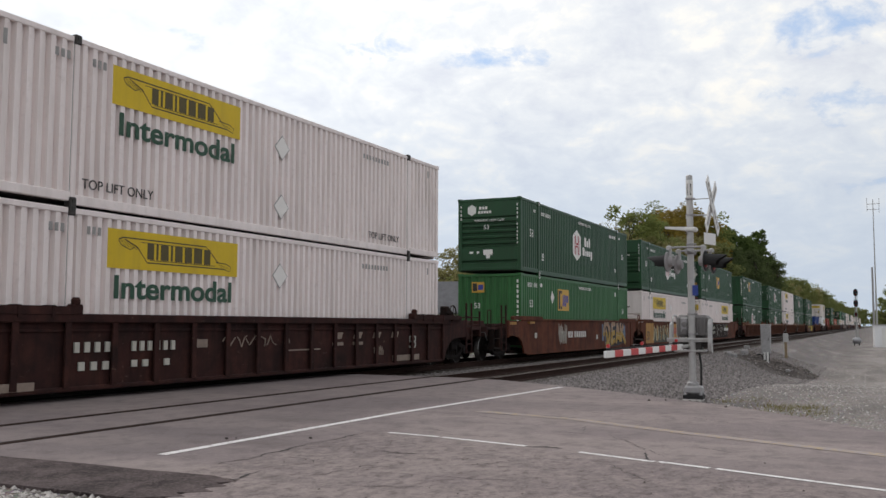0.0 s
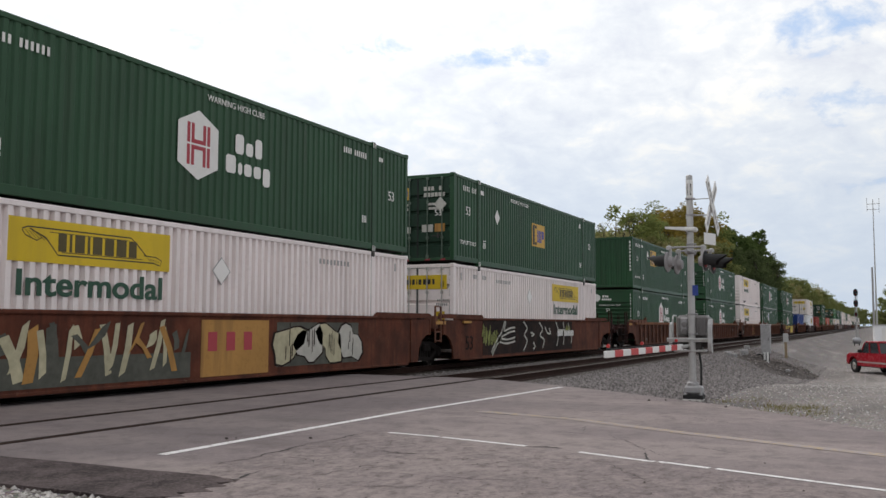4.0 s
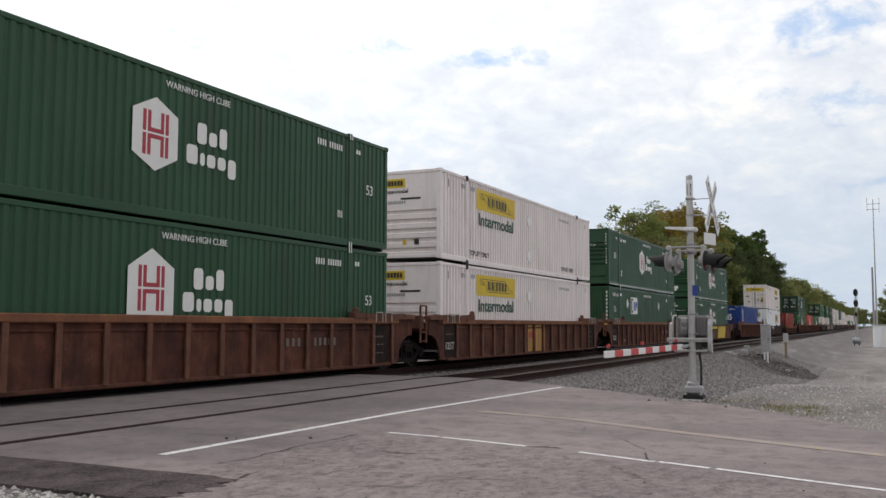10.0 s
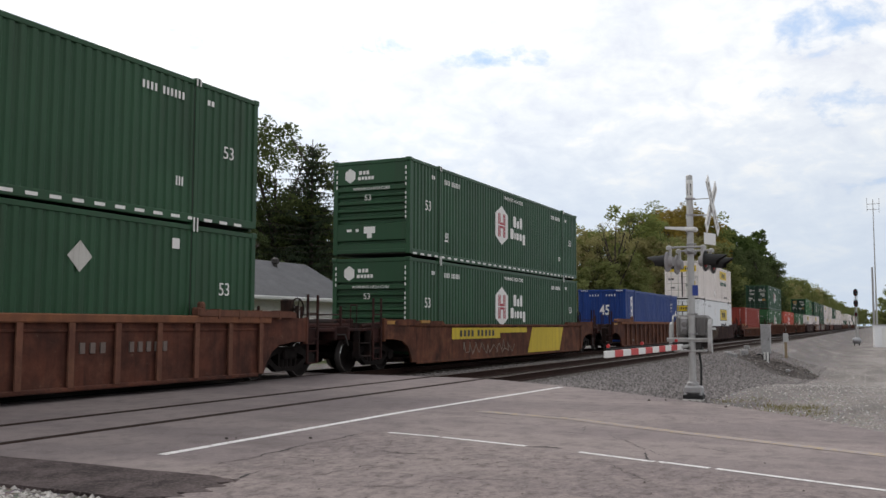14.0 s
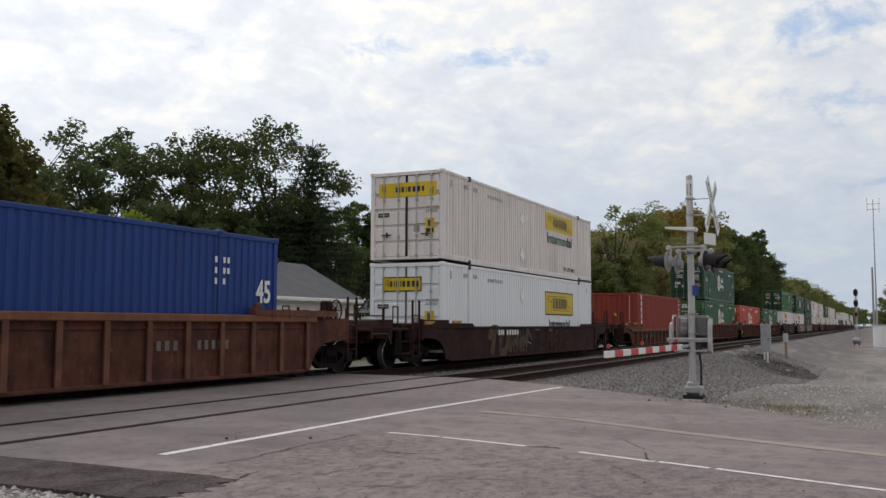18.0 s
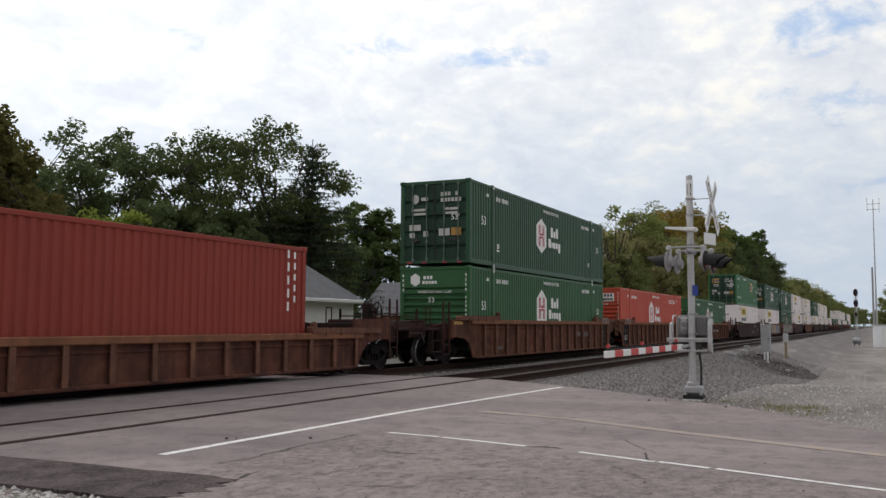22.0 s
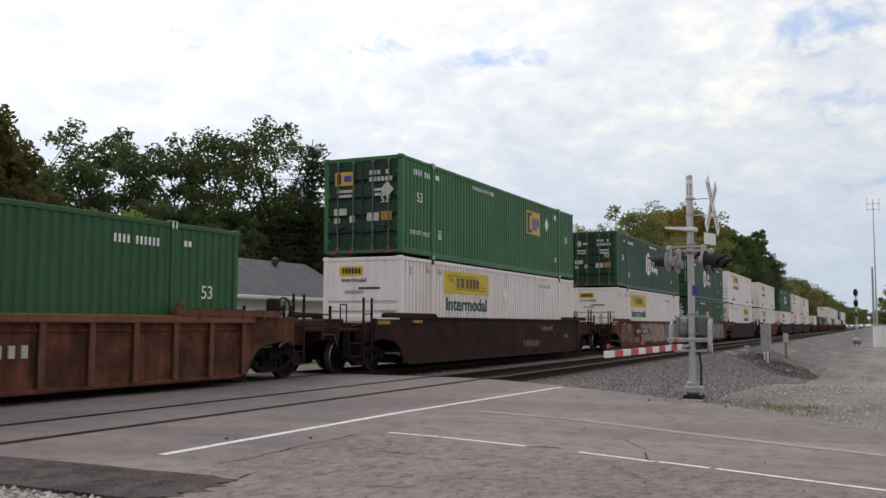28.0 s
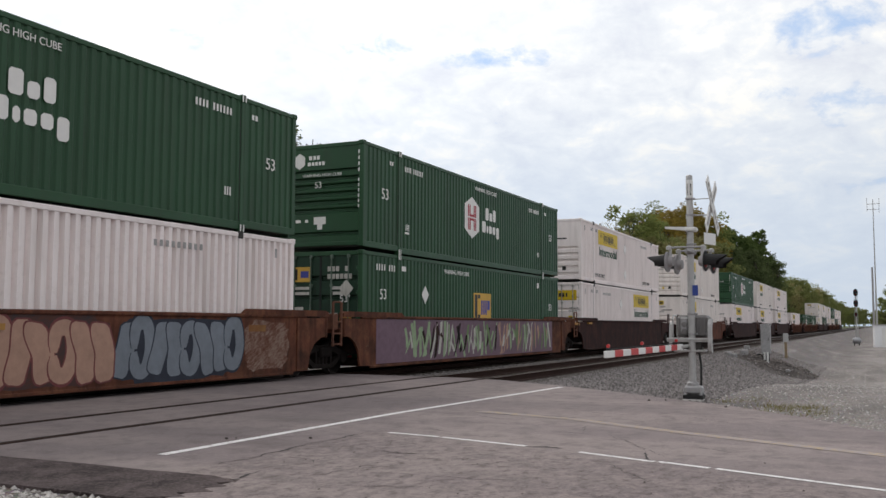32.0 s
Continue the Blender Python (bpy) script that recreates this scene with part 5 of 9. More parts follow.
def bubbles(x0, x1, z0, z1, n, seed, mats, label):
    """Fat rounded sprayed letters: leaning upright strokes with a ring or a hook among them."""
    r = random.Random(seed)
    strokes, k = [], 1.0 / n
    for i in range(n):
        u, lean = (i + 0.5) * k, r.uniform(-0.3, 0.3) * k
        top, foot = r.uniform(0.90, 0.98), r.uniform(0.02, 0.10)
        if i % 3 == 1:
            strokes.append([(u - 0.42 * k, 0.5), (u - 0.3 * k, top - 0.12), (u + 0.3 * k, top - 0.1), (u + 0.5 * k, 0.5), (u + 0.2 * k, foot + 0.12), (u - 0.3 * k, foot + 0.14), (u - 0.42 * k, 0.46)])
        else:
            strokes.append([(u - lean, foot), (u - lean * 0.6, 0.25), (u + 0.1 * k, 0.5), (u + lean, 0.78), (u + lean, top)])
    w = (x1 - x0) * k
    return sprayed(x0, x1, z0, z1, strokes, mats, (w * 0.98, w * 0.62, w * 0.90), label, 0.06, True)


def lines(x0, x1, z0, z1, strokes, mat, w, proud=0.0):
    """Single sprayed strokes of one colour."""
    def fn(car):
        mb = MB()
        for st in strokes:
            ribbon(mb, [(x0 + u * (x1 - x0), z0 + v * (z1 - z0)) for u, v in curve_through(st)], w, SIDE - 0.011 - proud)
        part("graffiti", mb.mesh("graffiti", mat, fix=False), car, "thin sprayed line")
    return fn


def ghost_letters():
    """Six narrow upright letters, as strokes."""
    out = [[(0.0, 0.0), (0.03, 0.4), (0.07, 0.9)], [(0.04, 0.1), (0.12, 0.05)]]
    out += [[(0.19, 0.0), (0.21, 0.5), (0.22, 0.95)], [(0.22, 0.95), (0.28, 0.4), (0.30, 0.0)], [(0.30, 0.0), (0.32, 0.5), (0.34, 0.95)]]
    out += [[(0.42, 0.0), (0.44, 0.5), (0.46, 0.95)], [(0.46, 0.93), (0.55, 0.96)], [(0.44, 0.5), (0.52, 0.5)], [(0.42, 0.03), (0.51, 0.02)]]
    out += [[(0.60, 0.0), (0.62, 0.5), (0.63, 0.95)], [(0.63, 0.93), (0.71, 0.8), (0.69, 0.55), (0.62, 0.48)]]
    out += [[(0.76, 0.95), (0.88, 0.95)], [(0.82, 0.9), (0.80, 0.0)]]
    return out + [[(0.91, 0.95), (0.90, 0.3), (0.94, 0.02), (0.98, 0.3), (1.0, 0.95)]]


def tag_letters():
    """Four wide leaning letters, as strokes."""
    t = [[(0.02, 0.55), (0.06, 0.92), (0.16, 0.98), (0.27, 0.90)], [(0.13, 0.9), (0.11, 0.4), (0.06, 0.0)]]
    u = [[(0.30, 0.80), (0.27, 0.3), (0.30, 0.03), (0.39, 0.06), (0.44, 0.4), (0.46, 0.85)]]
    n = [[(0.50, 0.02), (0.53, 0.45), (0.55, 0.85)], [(0.55, 0.85), (0.60, 0.4), (0.65, 0.05)], [(0.65, 0.05), (0.68, 0.5), (0.70, 0.85)]]
    return t + u + n + [[(0.76, 0.02), (0.79, 0.45), (0.81, 0.85)], [(0.81, 0.85), (0.86, 0.4), (0.90, 0.05)], [(0.90, 0.05), (0.94, 0.5), (0.99, 0.98)]]


def big_letters():
    """Four bold leaning letters, as strokes."""
    d = [[(0.01, 0.42), (0.03, 0.74), (0.09, 0.93), (0.18, 0.90), (0.245, 0.62), (0.24, 0.32), (0.18, 0.08), (0.08, 0.05)], [(0.09, 0.68), (0.135, 0.40), (0.15, 0.10)]]
    e = [[(0.51, 0.93), (0.34, 0.86)], [(0.34, 0.88), (0.37, 0.50), (0.31, 0.08)], [(0.36, 0.50), (0.49, 0.56)], [(0.31, 0.10), (0.49, 0.24)]]
    a = [[(0.54, 0.10), (0.585, 0.50), (0.60, 0.92)], [(0.60, 0.92), (0.68, 0.50), (0.73, 0.16)], [(0.56, 0.36), (0.68, 0.33)]]
    k = [[(0.735, 0.94), (0.77, 0.50), (0.765, 0.14)], [(0.89, 0.86), (0.78, 0.52)], [(0.79, 0.56), (0.89, 0.32), (0.985, 0.06)]]
    return d + e + a + k


BROAD = [[(0.06, 0.02), (0.10, 0.30), (0.16, 0.62), (0.19, 0.98)], [(0.16, 0.58), (0.24, 0.70), (0.29, 0.72)], [(0.12, 0.44), (0.20, 0.36), (0.29, 0.42)], [(0.38, 0.96), (0.42, 0.75), (0.39, 0.55), (0.42, 0.35), (0.38, 0.06)], [(0.46, 0.62), (0.50, 0.55), (0.47, 0.50)], [(0.49, 0.30), (0.51, 0.16), (0.49, 0.08)], [(0.56, 0.95), (0.60, 0.72), (0.57, 0.52), (0.62, 0.36), (0.60, 0.10)], [(0.63, 0.80), (0.66, 0.60), (0.70, 0.58), (0.68, 0.75)], [(0.77, 0.96), (0.80, 0.70), (0.80, 0.40), (0.78, 0.14)], [(0.80, 0.68), (0.85, 0.68), (0.90, 0.68)], [(0.87, 0.96), (0.885, 0.60), (0.87, 0.16)], [(0.94, 0.94), (0.96, 0.60), (0.99, 0.40), (0.98, 0.20)]]


def scrawl(x0, z0, w, h, seed, mat, n=7):
    """A thin spray-can tag."""
    def fn(car):
        rnd = random.Random(seed)
        mb = MB()
        for i in range(n):
            pts = []
            for j in range(5):
                pts.append((x0 + (i + j * 0.3 + rnd.uniform(-0.25, 0.25)) * w / n, SIDE - 0.004, z0 + h * (0.5 + 0.5 * math.sin(j * 1.9 + i)) * rnd.uniform(0.6, 1.0)))
            for a, b in zip(pts, pts[1:]):
                mb.tube(a, b, 0.013, n=4, caps=False)
        part("graffiti", mb.mesh("graffiti", mat), car, "thin sprayed scrawl")
    return fn


SPRAY_PINK = plain("pink_spray", (0.37, 0.22, 0.16), 0.7, 0, 0.2)
SPRAY_BLUE = plain("blue_grey_spray", (0.165, 0.185, 0.215), 0.7, 0, 0.2)
SPRAY_LIGHT = plain("pale_spray", (0.45, 0.43, 0.38), 0.7, 0, 0.2)
SPRAY_GREEN = plain("pale_green_spray", (0.26, 0.34, 0.20), 0.7, 0, 0.25)
SPRAY_PURPLE = plain("dull_purple_spray", (0.15, 0.09, 0.12), 0.7, 0, 0.25)
SPRAY_MOSS = plain("moss_green_spray", (0.13, 0.19, 0.08), 0.7, 0, 0.25)
SPRAY_WINE = plain("wine_red_spray", (0.14, 0.035, 0.035), 0.7, 0, 0.25)
STENCIL = plain("faded_grey_stencil", (0.15, 0.115, 0.10), 0.8, 0, 0.3)
SPRAY_TAN = plain("tan_spray", (0.34, 0.215, 0.14), 0.7, 0, 0.25)
SPRAY_LIME = plain("yellow_green_spray", (0.30, 0.32, 0.10), 0.75, 0, 0.3)
SPRAY_CREAM = plain("pale_cream_spray", (0.42, 0.38, 0.25), 0.75, 0, 0.3)
SPRAY_SMOKE = plain("smoky_dark_spray", (0.075, 0.075, 0.06), 0.8, 0, 0.4)
SPRAY_WORN = plain("worn_pale_spray", (0.24, 0.185, 0.15), 0.8, 0, 0.35)
SPRAY_INK = plain("dark_blue_spray", (0.022, 0.026, 0.04), 0.8, 0, 0.3)
M_OCHRE_WORN = car_paint("worn_ochre_panel_paint", (0.20, 0.09, 0.035), (0.05, 0.03, 0.02), (0.24, 0.13, 0.05), 0.5)
def scuffed_spray(name, col, under):
    """Spray paint scratched away in slanting flecks to the paint under it."""
    def build(nt, co, rnd):
        slant_v = nt.nodes.new("ShaderNodeVectorRotate")
        slant_v.rotation_type = "Y_AXIS"
        slant_v.inputs["Angle"].default_value = 0.5
        nt.links.new(co, slant_v.inputs["Vector"])
        fleck = noise_tex(nt, scaled(nt, slant_v.outputs[0], (3.0, 1.0, 9.0)), 2.2, 7, 0.72, 0.6)
        broad = noise_tex(nt, co, 1.9, 4, 0.6)
        k = math_node(nt, "ADD", math_node(nt, "MULTIPLY", fleck, 0.6), math_node(nt, "MULTIPLY", broad, 0.4))
        return mix_col(nt, ramp(nt, k, [(0.42, 0.0), (0.60, 0.85)]), under, col), None, fleck, 0.004
    return surface(name, build, 0.8, 0.0, 0.15)


SPRAY_SCUFF = scuffed_spray("scuffed_pale_spray", (0.27, 0.20, 0.16), (0.115, 0.046, 0.03))
SPRAY_BONE = plain("dull_bone_spray", (0.27, 0.21, 0.165), 0.8, 0, 0.3)
SPRAY_STORM = scuffed_spray("scuffed_storm_blue_spray", (0.085, 0.11, 0.145), (0.04, 0.026, 0.024))
SPRAY_TAN_WORN = scuffed_spray("worn_tan_spray", (0.15, 0.105, 0.06), (0.045, 0.022, 0.016))
SPRAY_GHOST = scuffed_spray("ghostly_dark_tan_spray", (0.062, 0.036, 0.023), (0.036, 0.016, 0.013))
SPRAY_SLATE = scuffed_spray("scuffed_slate_spray", (0.05, 0.045, 0.05), (0.09, 0.04, 0.03))
SPRAY_DUSK = plain("dusky_blue_spray", (0.13, 0.17, 0.23), 0.75, 0, 0.3)
SPRAY_YEL = plain("ochre_spray", (0.40, 0.25, 0.05), 0.7, 0, 0.2)

RIB = "weathered brown steel well car with upright side ribs"
SMO = "weathered orange-brown steel well car with smooth sides"
DRK = "dark maroon steel well car"


def consist():
    """(slot x at the start, car spec, upper, lower): specs of containers are (style, end, length, far_logo, variant) and offset along the slot."""
    H = lambda e="nose", v=0, st="hub": (st, e, 16.15, False, v)
    J = lambda e="nose", st="jb", far=False: (st, e, 16.15, far, 0)
    E_ = lambda e="flutes", st="emp", far=False, v=0: (st, e, 16.15, far, v)
    dec125 = [patch(-0.08, 0.72, 0.28, 1.24, M_CAR_BLACK, proud=0.03), letters("125T", 0.22, 0.02, 0.5, M_DECAL_D, 0.03), bars(0.06, 0.6, 0.95, 0.98, 4, STENCIL, 0.03)]
    far125 = [patch(15.17, 15.98, 0.28, 1.24, M_CAR_BLACK, proud=0.03), bars(15.2, 15.7, 0.92, 0.96, 4, STENCIL, 0.03), bars(15.15, 15.75, 0.72, 0.75, 3, STENCIL, 0.03), bars(15.2, 15.7, 0.5, 0.53, 4, STENCIL, 0.03)]
    plates = [patch(-1.62, -0.95, 1.26, 1.36, M_OCHRE, "reflector_patch", proud=0.03), patch(0.35, 0.9, 1.3, 1.38, M_OCHRE, "reflector_patch", proud=0.075)]
    pl = plates
    st = [bars(11.0, 11.9, 0.76, 0.94, 4, STENCIL, 0.015), bars(12.35, 13.4, 0.76, 0.94, 5, STENCIL, 0.015), bars(2.0, 2.6, 0.40, 0.52, 4, STENCIL, 0.015)]
    train = []
    train += [
        (9.14, ("ribbed", M_CAR_DARK, "C", "C", DRK + " with upright ribs and pale stencils", pl + [bars(2.0, 2.9, 0.78, 0.95, 4, SPRAY_LIGHT, 0.02), bars(3.3, 4.5, 0.78, 0.95, 6, SPRAY_LIGHT, 0.02), bars(3.3, 4.4, 0.5, 0.62, 4, SPRAY_LIGHT, 0.02), bars(2.1, 2.9, 0.48, 0.62, 3, SPRAY_LIGHT, 0.02), patch(4.95, 5.35, 0.80, 0.96, SPRAY_WORN), scrawl(5.85, 0.78, 1.7, 0.3, 3, SPRAY_WORN, 5), letters("A", 0.24, 7.92, 0.84, SPRAY_WORN, 0.0), patch(8.1, 9.4, 0.66, 0.69, SPRAY_WORN), patch(0.4, 1.2, 0.2, 0.34, SPRAY_WORN, proud=0.06), scrawl(11.95, 0.45, 0.5, 0.35, 23, SPRAY_WORN, 6), letters("53", 0.34, 13.95, 0.60, SPRAY_LIGHT, 0.0), patch(13.0, 14.6, 0.26, 0.42, SPRAY_WORN)] + [slant(x, x + 0.46, 0.90, 1.06, SPRAY_WORN) for x in (9.98, 10.92, 11.9, 12.9)] + [patch(x, x + 0.5, 0.74, 0.82, SPRAY_WORN) for x in (9.95, 10.9)] + [patch(x, x + 0.5, 1.31, 1.38, M_OCHRE, "reflector_patch", proud=0.075) for x in (4.5, 10.2, 11.2)]), J(), J()),
        (32.48, ("smooth", M_CAR_ORANGE, "C", "A", SMO + " and one tag", pl + [bars(5.3, 6.0, 0.72, 0.98, 4, M_DECAL_W), bars(6.2, 8.0, 0.72, 0.98, 6, M_DECAL_W), scrawl(4.0, 0.45, 1.1, 0.9, 5, SPRAY_LIGHT, 8), patch(10.6, 10.9, 0.5, 1.3, SPRAY_DUSK), patch(11.15, 11.5, 0.3, 0.95, SPRAY_DUSK), patch(14.55, 15.0, 0.62, 1.22, SPRAY_DUSK), worn_area(10.75, 15.1, 0.20, 1.44, 71, SPRAY_STORM), sprayed(10.85, 15.05, 0.24, 1.42, big_letters(), (M_CAR_BLACK, SPRAY_YEL, SPRAY_TAN, SPRAY_LIGHT), (0.30, 0.26, 0.24), "bold ochre and tan sprayed letters"), patch(1.1, 1.35, 0.75, 0.95, SPRAY_LIGHT), patch(9.6, 9.85, 0.6, 0.8, SPRAY_LIGHT)]), H(), E_(st="emp_light")),
        (51.98, ("smooth", M_CAR_ORANGE, "A", "A", SMO + " and graffiti", [patch(0.25, 2.2, 0.22, 1.38, M_OCHRE), letters("53", 0.5, 0.45, 0.42, M_DECAL_K), patch(7.2, 9.4, 0.22, 1.34, M_OCHRE), patch(2.3, 6.9, 0.24, 0.72, SPRAY_SMOKE), shards(2.3, 6.8, 0.3, 1.36, 21, (SPRAY_CREAM, SPRAY_CREAM, SPRAY_SMOKE, M_OCHRE), 26), graffiti(9.7, 13.2, 0.3, 1.32, 22, (SPRAY_CREAM, SPRAY_LIGHT, M_CAR_BLACK), 4, SPRAY_SMOKE), bars(7.4, 9.1, 0.72, 1.1, 3, M_DECAL_R)]), H(), J()),
    ]
    train += [
        (71.31, ("smooth", M_CAR_ORANGE, "A", "C", SMO + " and black graffiti", [letters("53", 0.45, 0.6, 0.45, M_CAR_BLACK), patch(2.0, 11.9, 0.24, 1.40, M_CAR_BLACK), lines(2.2, 11.9, 0.24, 1.42, BROAD, SPRAY_LIGHT, 0.07), lines(2.2, 11.9, 0.24, 1.42, BROAD[:3], SPRAY_LIGHT, 0.20), scrawl(2.0, 0.55, 1.3, 0.75, 14, SPRAY_LIME, 9), scrawl(10.9, 0.95, 0.7, 0.35, 15, SPRAY_LIME, 4), bars(9.9, 10.6, 0.80, 1.02, 4, M_DECAL_W, 0.02), bars(10.8, 12.1, 0.80, 1.02, 6, M_DECAL_W, 0.02)] + pl), E_("doors", far=True), J("doors", far=True)),
        (94.76, ("ribbed", M_CAR_BROWN, "C", "C", RIB, pl + st), E_(), H(v=1)),
        (118.14, ("ribbed", M_CAR_BROWN, "C", "A", RIB, pl + st + far125), H(), H(v=1)),
        (137.69, ("ribbed", M_CAR_BROWN, "A", "A", RIB + ", ochre panel", dec125 + far125 + [patch(7.35, 9.3, 0.26, 1.26, M_OCHRE), bars(7.5, 8.3, 0.75, 1.0, 3, M_DECAL_R, 0.01)]), J(), J()),
    ]
    train += [
        (157.23, ("ribbed", M_CAR_BROWN, "A", "C", RIB, dec125 + pl + st), H(v=2), E_(st="emp_white")),
        (180.59, ("smooth", M_CAR_TAN, "C", "C", "tan-brown well car with yellow side panels", [patch(2.6, 6.6, 0.80, 1.16, M_CARYEL), bars(3.2, 4.4, 0.88, 1.08, 4, M_DECAL_K, 0.004), bars(4.6, 6.2, 0.88, 1.08, 5, M_DECAL_K, 0.004), patch(6.6, 9.3, 0.98, 1.16, M_CARYEL), slant(9.4, 13.7, 0.22, 1.16, M_CARYEL), scrawl(3.4, 0.3, 4.5, 0.45, 77, SPRAY_WORN, 8)] + pl), H(v=2), H()),
        (204.0, ("ribbed", M_CAR_BROWN, "C", "C", RIB, pl + st), None, ("blue", "flutes", 13.72, False, 0)),
    ]
    train += [
        (227.83, ("smooth", M_CAR_DARK, "C", "C", DRK + " with pale graffiti", [bars(4.16, 4.75, 0.90, 1.08, 3, M_DECAL_W, 0.022), bars(4.95, 6.21, 0.90, 1.08, 5, M_DECAL_W, 0.022), lines(3.3, 7.2, 0.28, 1.12, tag_letters(), SPRAY_SMOKE, 0.30), lines(3.3, 7.2, 0.30, 1.10, tag_letters(), SPRAY_TAN_WORN, 0.22, 0.006), lines(6.6, 7.6, 0.3, 1.12, [[(0.0, 0.0), (0.3, 0.5), (0.55, 1.0)], [(0.55, 1.0), (0.95, 0.5)], [(0.5, 0.4), (0.9, 0.3)]], SPRAY_WORN, 0.035),
            lines(8.5, 12.6, 0.26, 1.0, ghost_letters(), SPRAY_GHOST, 0.17), patch(9.6, 10.0, 1.0, 1.1, M_OCHRE_WORN, "reflector_patch", proud=0.012), patch(8.0, 8.5, 1.05, 1.1, STENCIL)] + pl), J("doors", "jb_cream", True), ("jb_bright", "doors", 16.15, True, 0)),
        (251.2, ("ribbed", M_CAR_BROWN, "C", "C", "brown ribbed well car with a low container", pl + [patch(2.5, 3.72, 0.5, 0.76, M_CAR_BLACK), bars(2.62, 3.6, 0.55, 0.72, 4, STENCIL, 0.01), patch(3.95, 5.3, 0.5, 0.76, M_CAR_BLACK), bars(4.1, 5.2, 0.55, 0.72, 6, STENCIL, 0.01)]), None, ("triton", "flutes", 12.19, False, 0)),
        (274.89, ("ribbed", M_CAR_TAN, "C", "A", RIB, pl + st + far125), H("doors"), H(v=1, st="hub_light")),
    ]
    train += [
        (294.41, ("ribbed", M_CAR_TAN, "A", "A", RIB, dec125 + far125), None, ("red", "nose", 16.15, False, 1)),
        (314.24, ("ribbed", M_CAR_TAN, "A", "C", RIB, [bars(8.6, 9.4, 0.72, 0.92, 4, SPRAY_LIGHT, 0.02), bars(9.7, 10.9, 0.72, 0.92, 5, SPRAY_LIGHT, 0.02)] + pl), None, H(v=1, st="hub_light")),
        (337.68, ("smooth", M_CAR_DARK, "C", "C", DRK + " with smooth sides and a pale tag", [scrawl(9.5, 0.42, 1.7, 0.34, 8, SPRAY_WORN, 9), scrawl(11.4, 1.02, 1.4, 0.24, 9, SPRAY_WORN, 7), scrawl(14.3, 0.72, 0.5, 0.2, 10, SPRAY_WORN, 4)] + pl), E_("doors", "emp_light", False, 3), J()),
    ]
    train += [
        (361.37, ("smooth", M_CAR_TAN, "C", "A", "orange-brown well car with pink and blue graffiti", [worn_area(-0.4, 1.3, 0.36, 1.42, 57, SPRAY_SCUFF), worn_area(1.25, 2.6, 0.30, 1.34, 58, SPRAY_SCUFF), worn_area(2.9, 4.2, 0.3, 0.62, 59, SPRAY_SCUFF), patch(3.17, 6.35, 0.78, 1.06, M_CAR_BLACK, proud=0.024), bars(3.3, 4.35, 0.82, 1.02, 4, M_DECAL_D, 0.026), bars(4.6, 6.15, 0.82, 1.02, 6, M_DECAL_D, 0.026),
            bubbles(4.45, 7.45, 0.24, 1.42, 6, 51, (SPRAY_SMOKE, SPRAY_BONE, SPRAY_BONE, SPRAY_SMOKE), "bone-coloured sprayed bubble letters with dark rims"), worn_area(7.4, 10.6, 0.16, 1.44, 60, SPRAY_SLATE), bubbles(7.5, 10.5, 0.18, 1.40, 7, 53, (SPRAY_WINE, SPRAY_PINK, SPRAY_PINK, SPRAY_WINE), "pink sprayed bubble letters with wine-red rims"), worn_area(10.5, 14.1, 0.16, 1.42, 61, SPRAY_INK), bubbles(10.55, 14.0, 0.20, 1.42, 8, 52, (SPRAY_INK, SPRAY_BLUE, SPRAY_BLUE, SPRAY_INK), "blue-grey sprayed bubble letters with dark rims"), worn_area(14.1, 15.8, 0.24, 1.36, 62, SPRAY_SCUFF), patch(14.3, 14.9, 1.1, 1.24, M_OCHRE_WORN),
            patch(1.38, 1.86, 1.14, 1.24, M_OCHRE, "reflector_patch", proud=0.012), patch(4.67, 5.1, 1.14, 1.24, M_OCHRE, "reflector_patch", proud=0.03), patch(7.9, 8.3, 1.16, 1.26, M_OCHRE, "reflector_patch", proud=0.03), patch(-1.14, -0.96, 0.92, 1.10, M_OCHRE_WORN, proud=0.012)] + pl), H("doors"), J()),
        (380.61, ("smooth", M_CAR_TAN, "A", "A", "brown well car covered with green and purple graffiti", [patch(0.5, 14.9, 0.22, 1.40, SPRAY_PURPLE), shards(2.2, 9.0, 0.22, 1.40, 61, (SPRAY_GREEN, SPRAY_GREEN, SPRAY_LIGHT, SPRAY_MOSS, M_CAR_BLACK), 46), shards(9.2, 14.6, 0.22, 1.40, 62, (SPRAY_GREEN, SPRAY_LIGHT, SPRAY_PINK, SPRAY_PURPLE, SPRAY_MOSS), 38), letters('125T', 0.2, -0.9, 1.05, M_DECAL_W)]), H(), E_("doors", "emp", True)),
        (400.17, ("smooth", M_CAR_DARK, "A", "C", DRK + " with smooth sides", pl), J("nose", "jb"), J("doors", "jb", True)),
    ]
    train += [
        (423.6, ("smooth", M_CAR_ORANGE, "C", "C", SMO, pl), J("nose", "jb_cream"), J("nose", "jb_cream")),
        (447.0, ("smooth", M_CAR_DARK, "C", "A", DRK, []), H(), J()),
        (466.5, ("smooth", M_CAR_DARK, "A", "A", DRK, []), J("nose", "jb_cream"), J()),
        (486.0, ("smooth", M_CAR_DARK, "A", "C", DRK, []), J(), J()),
    ]
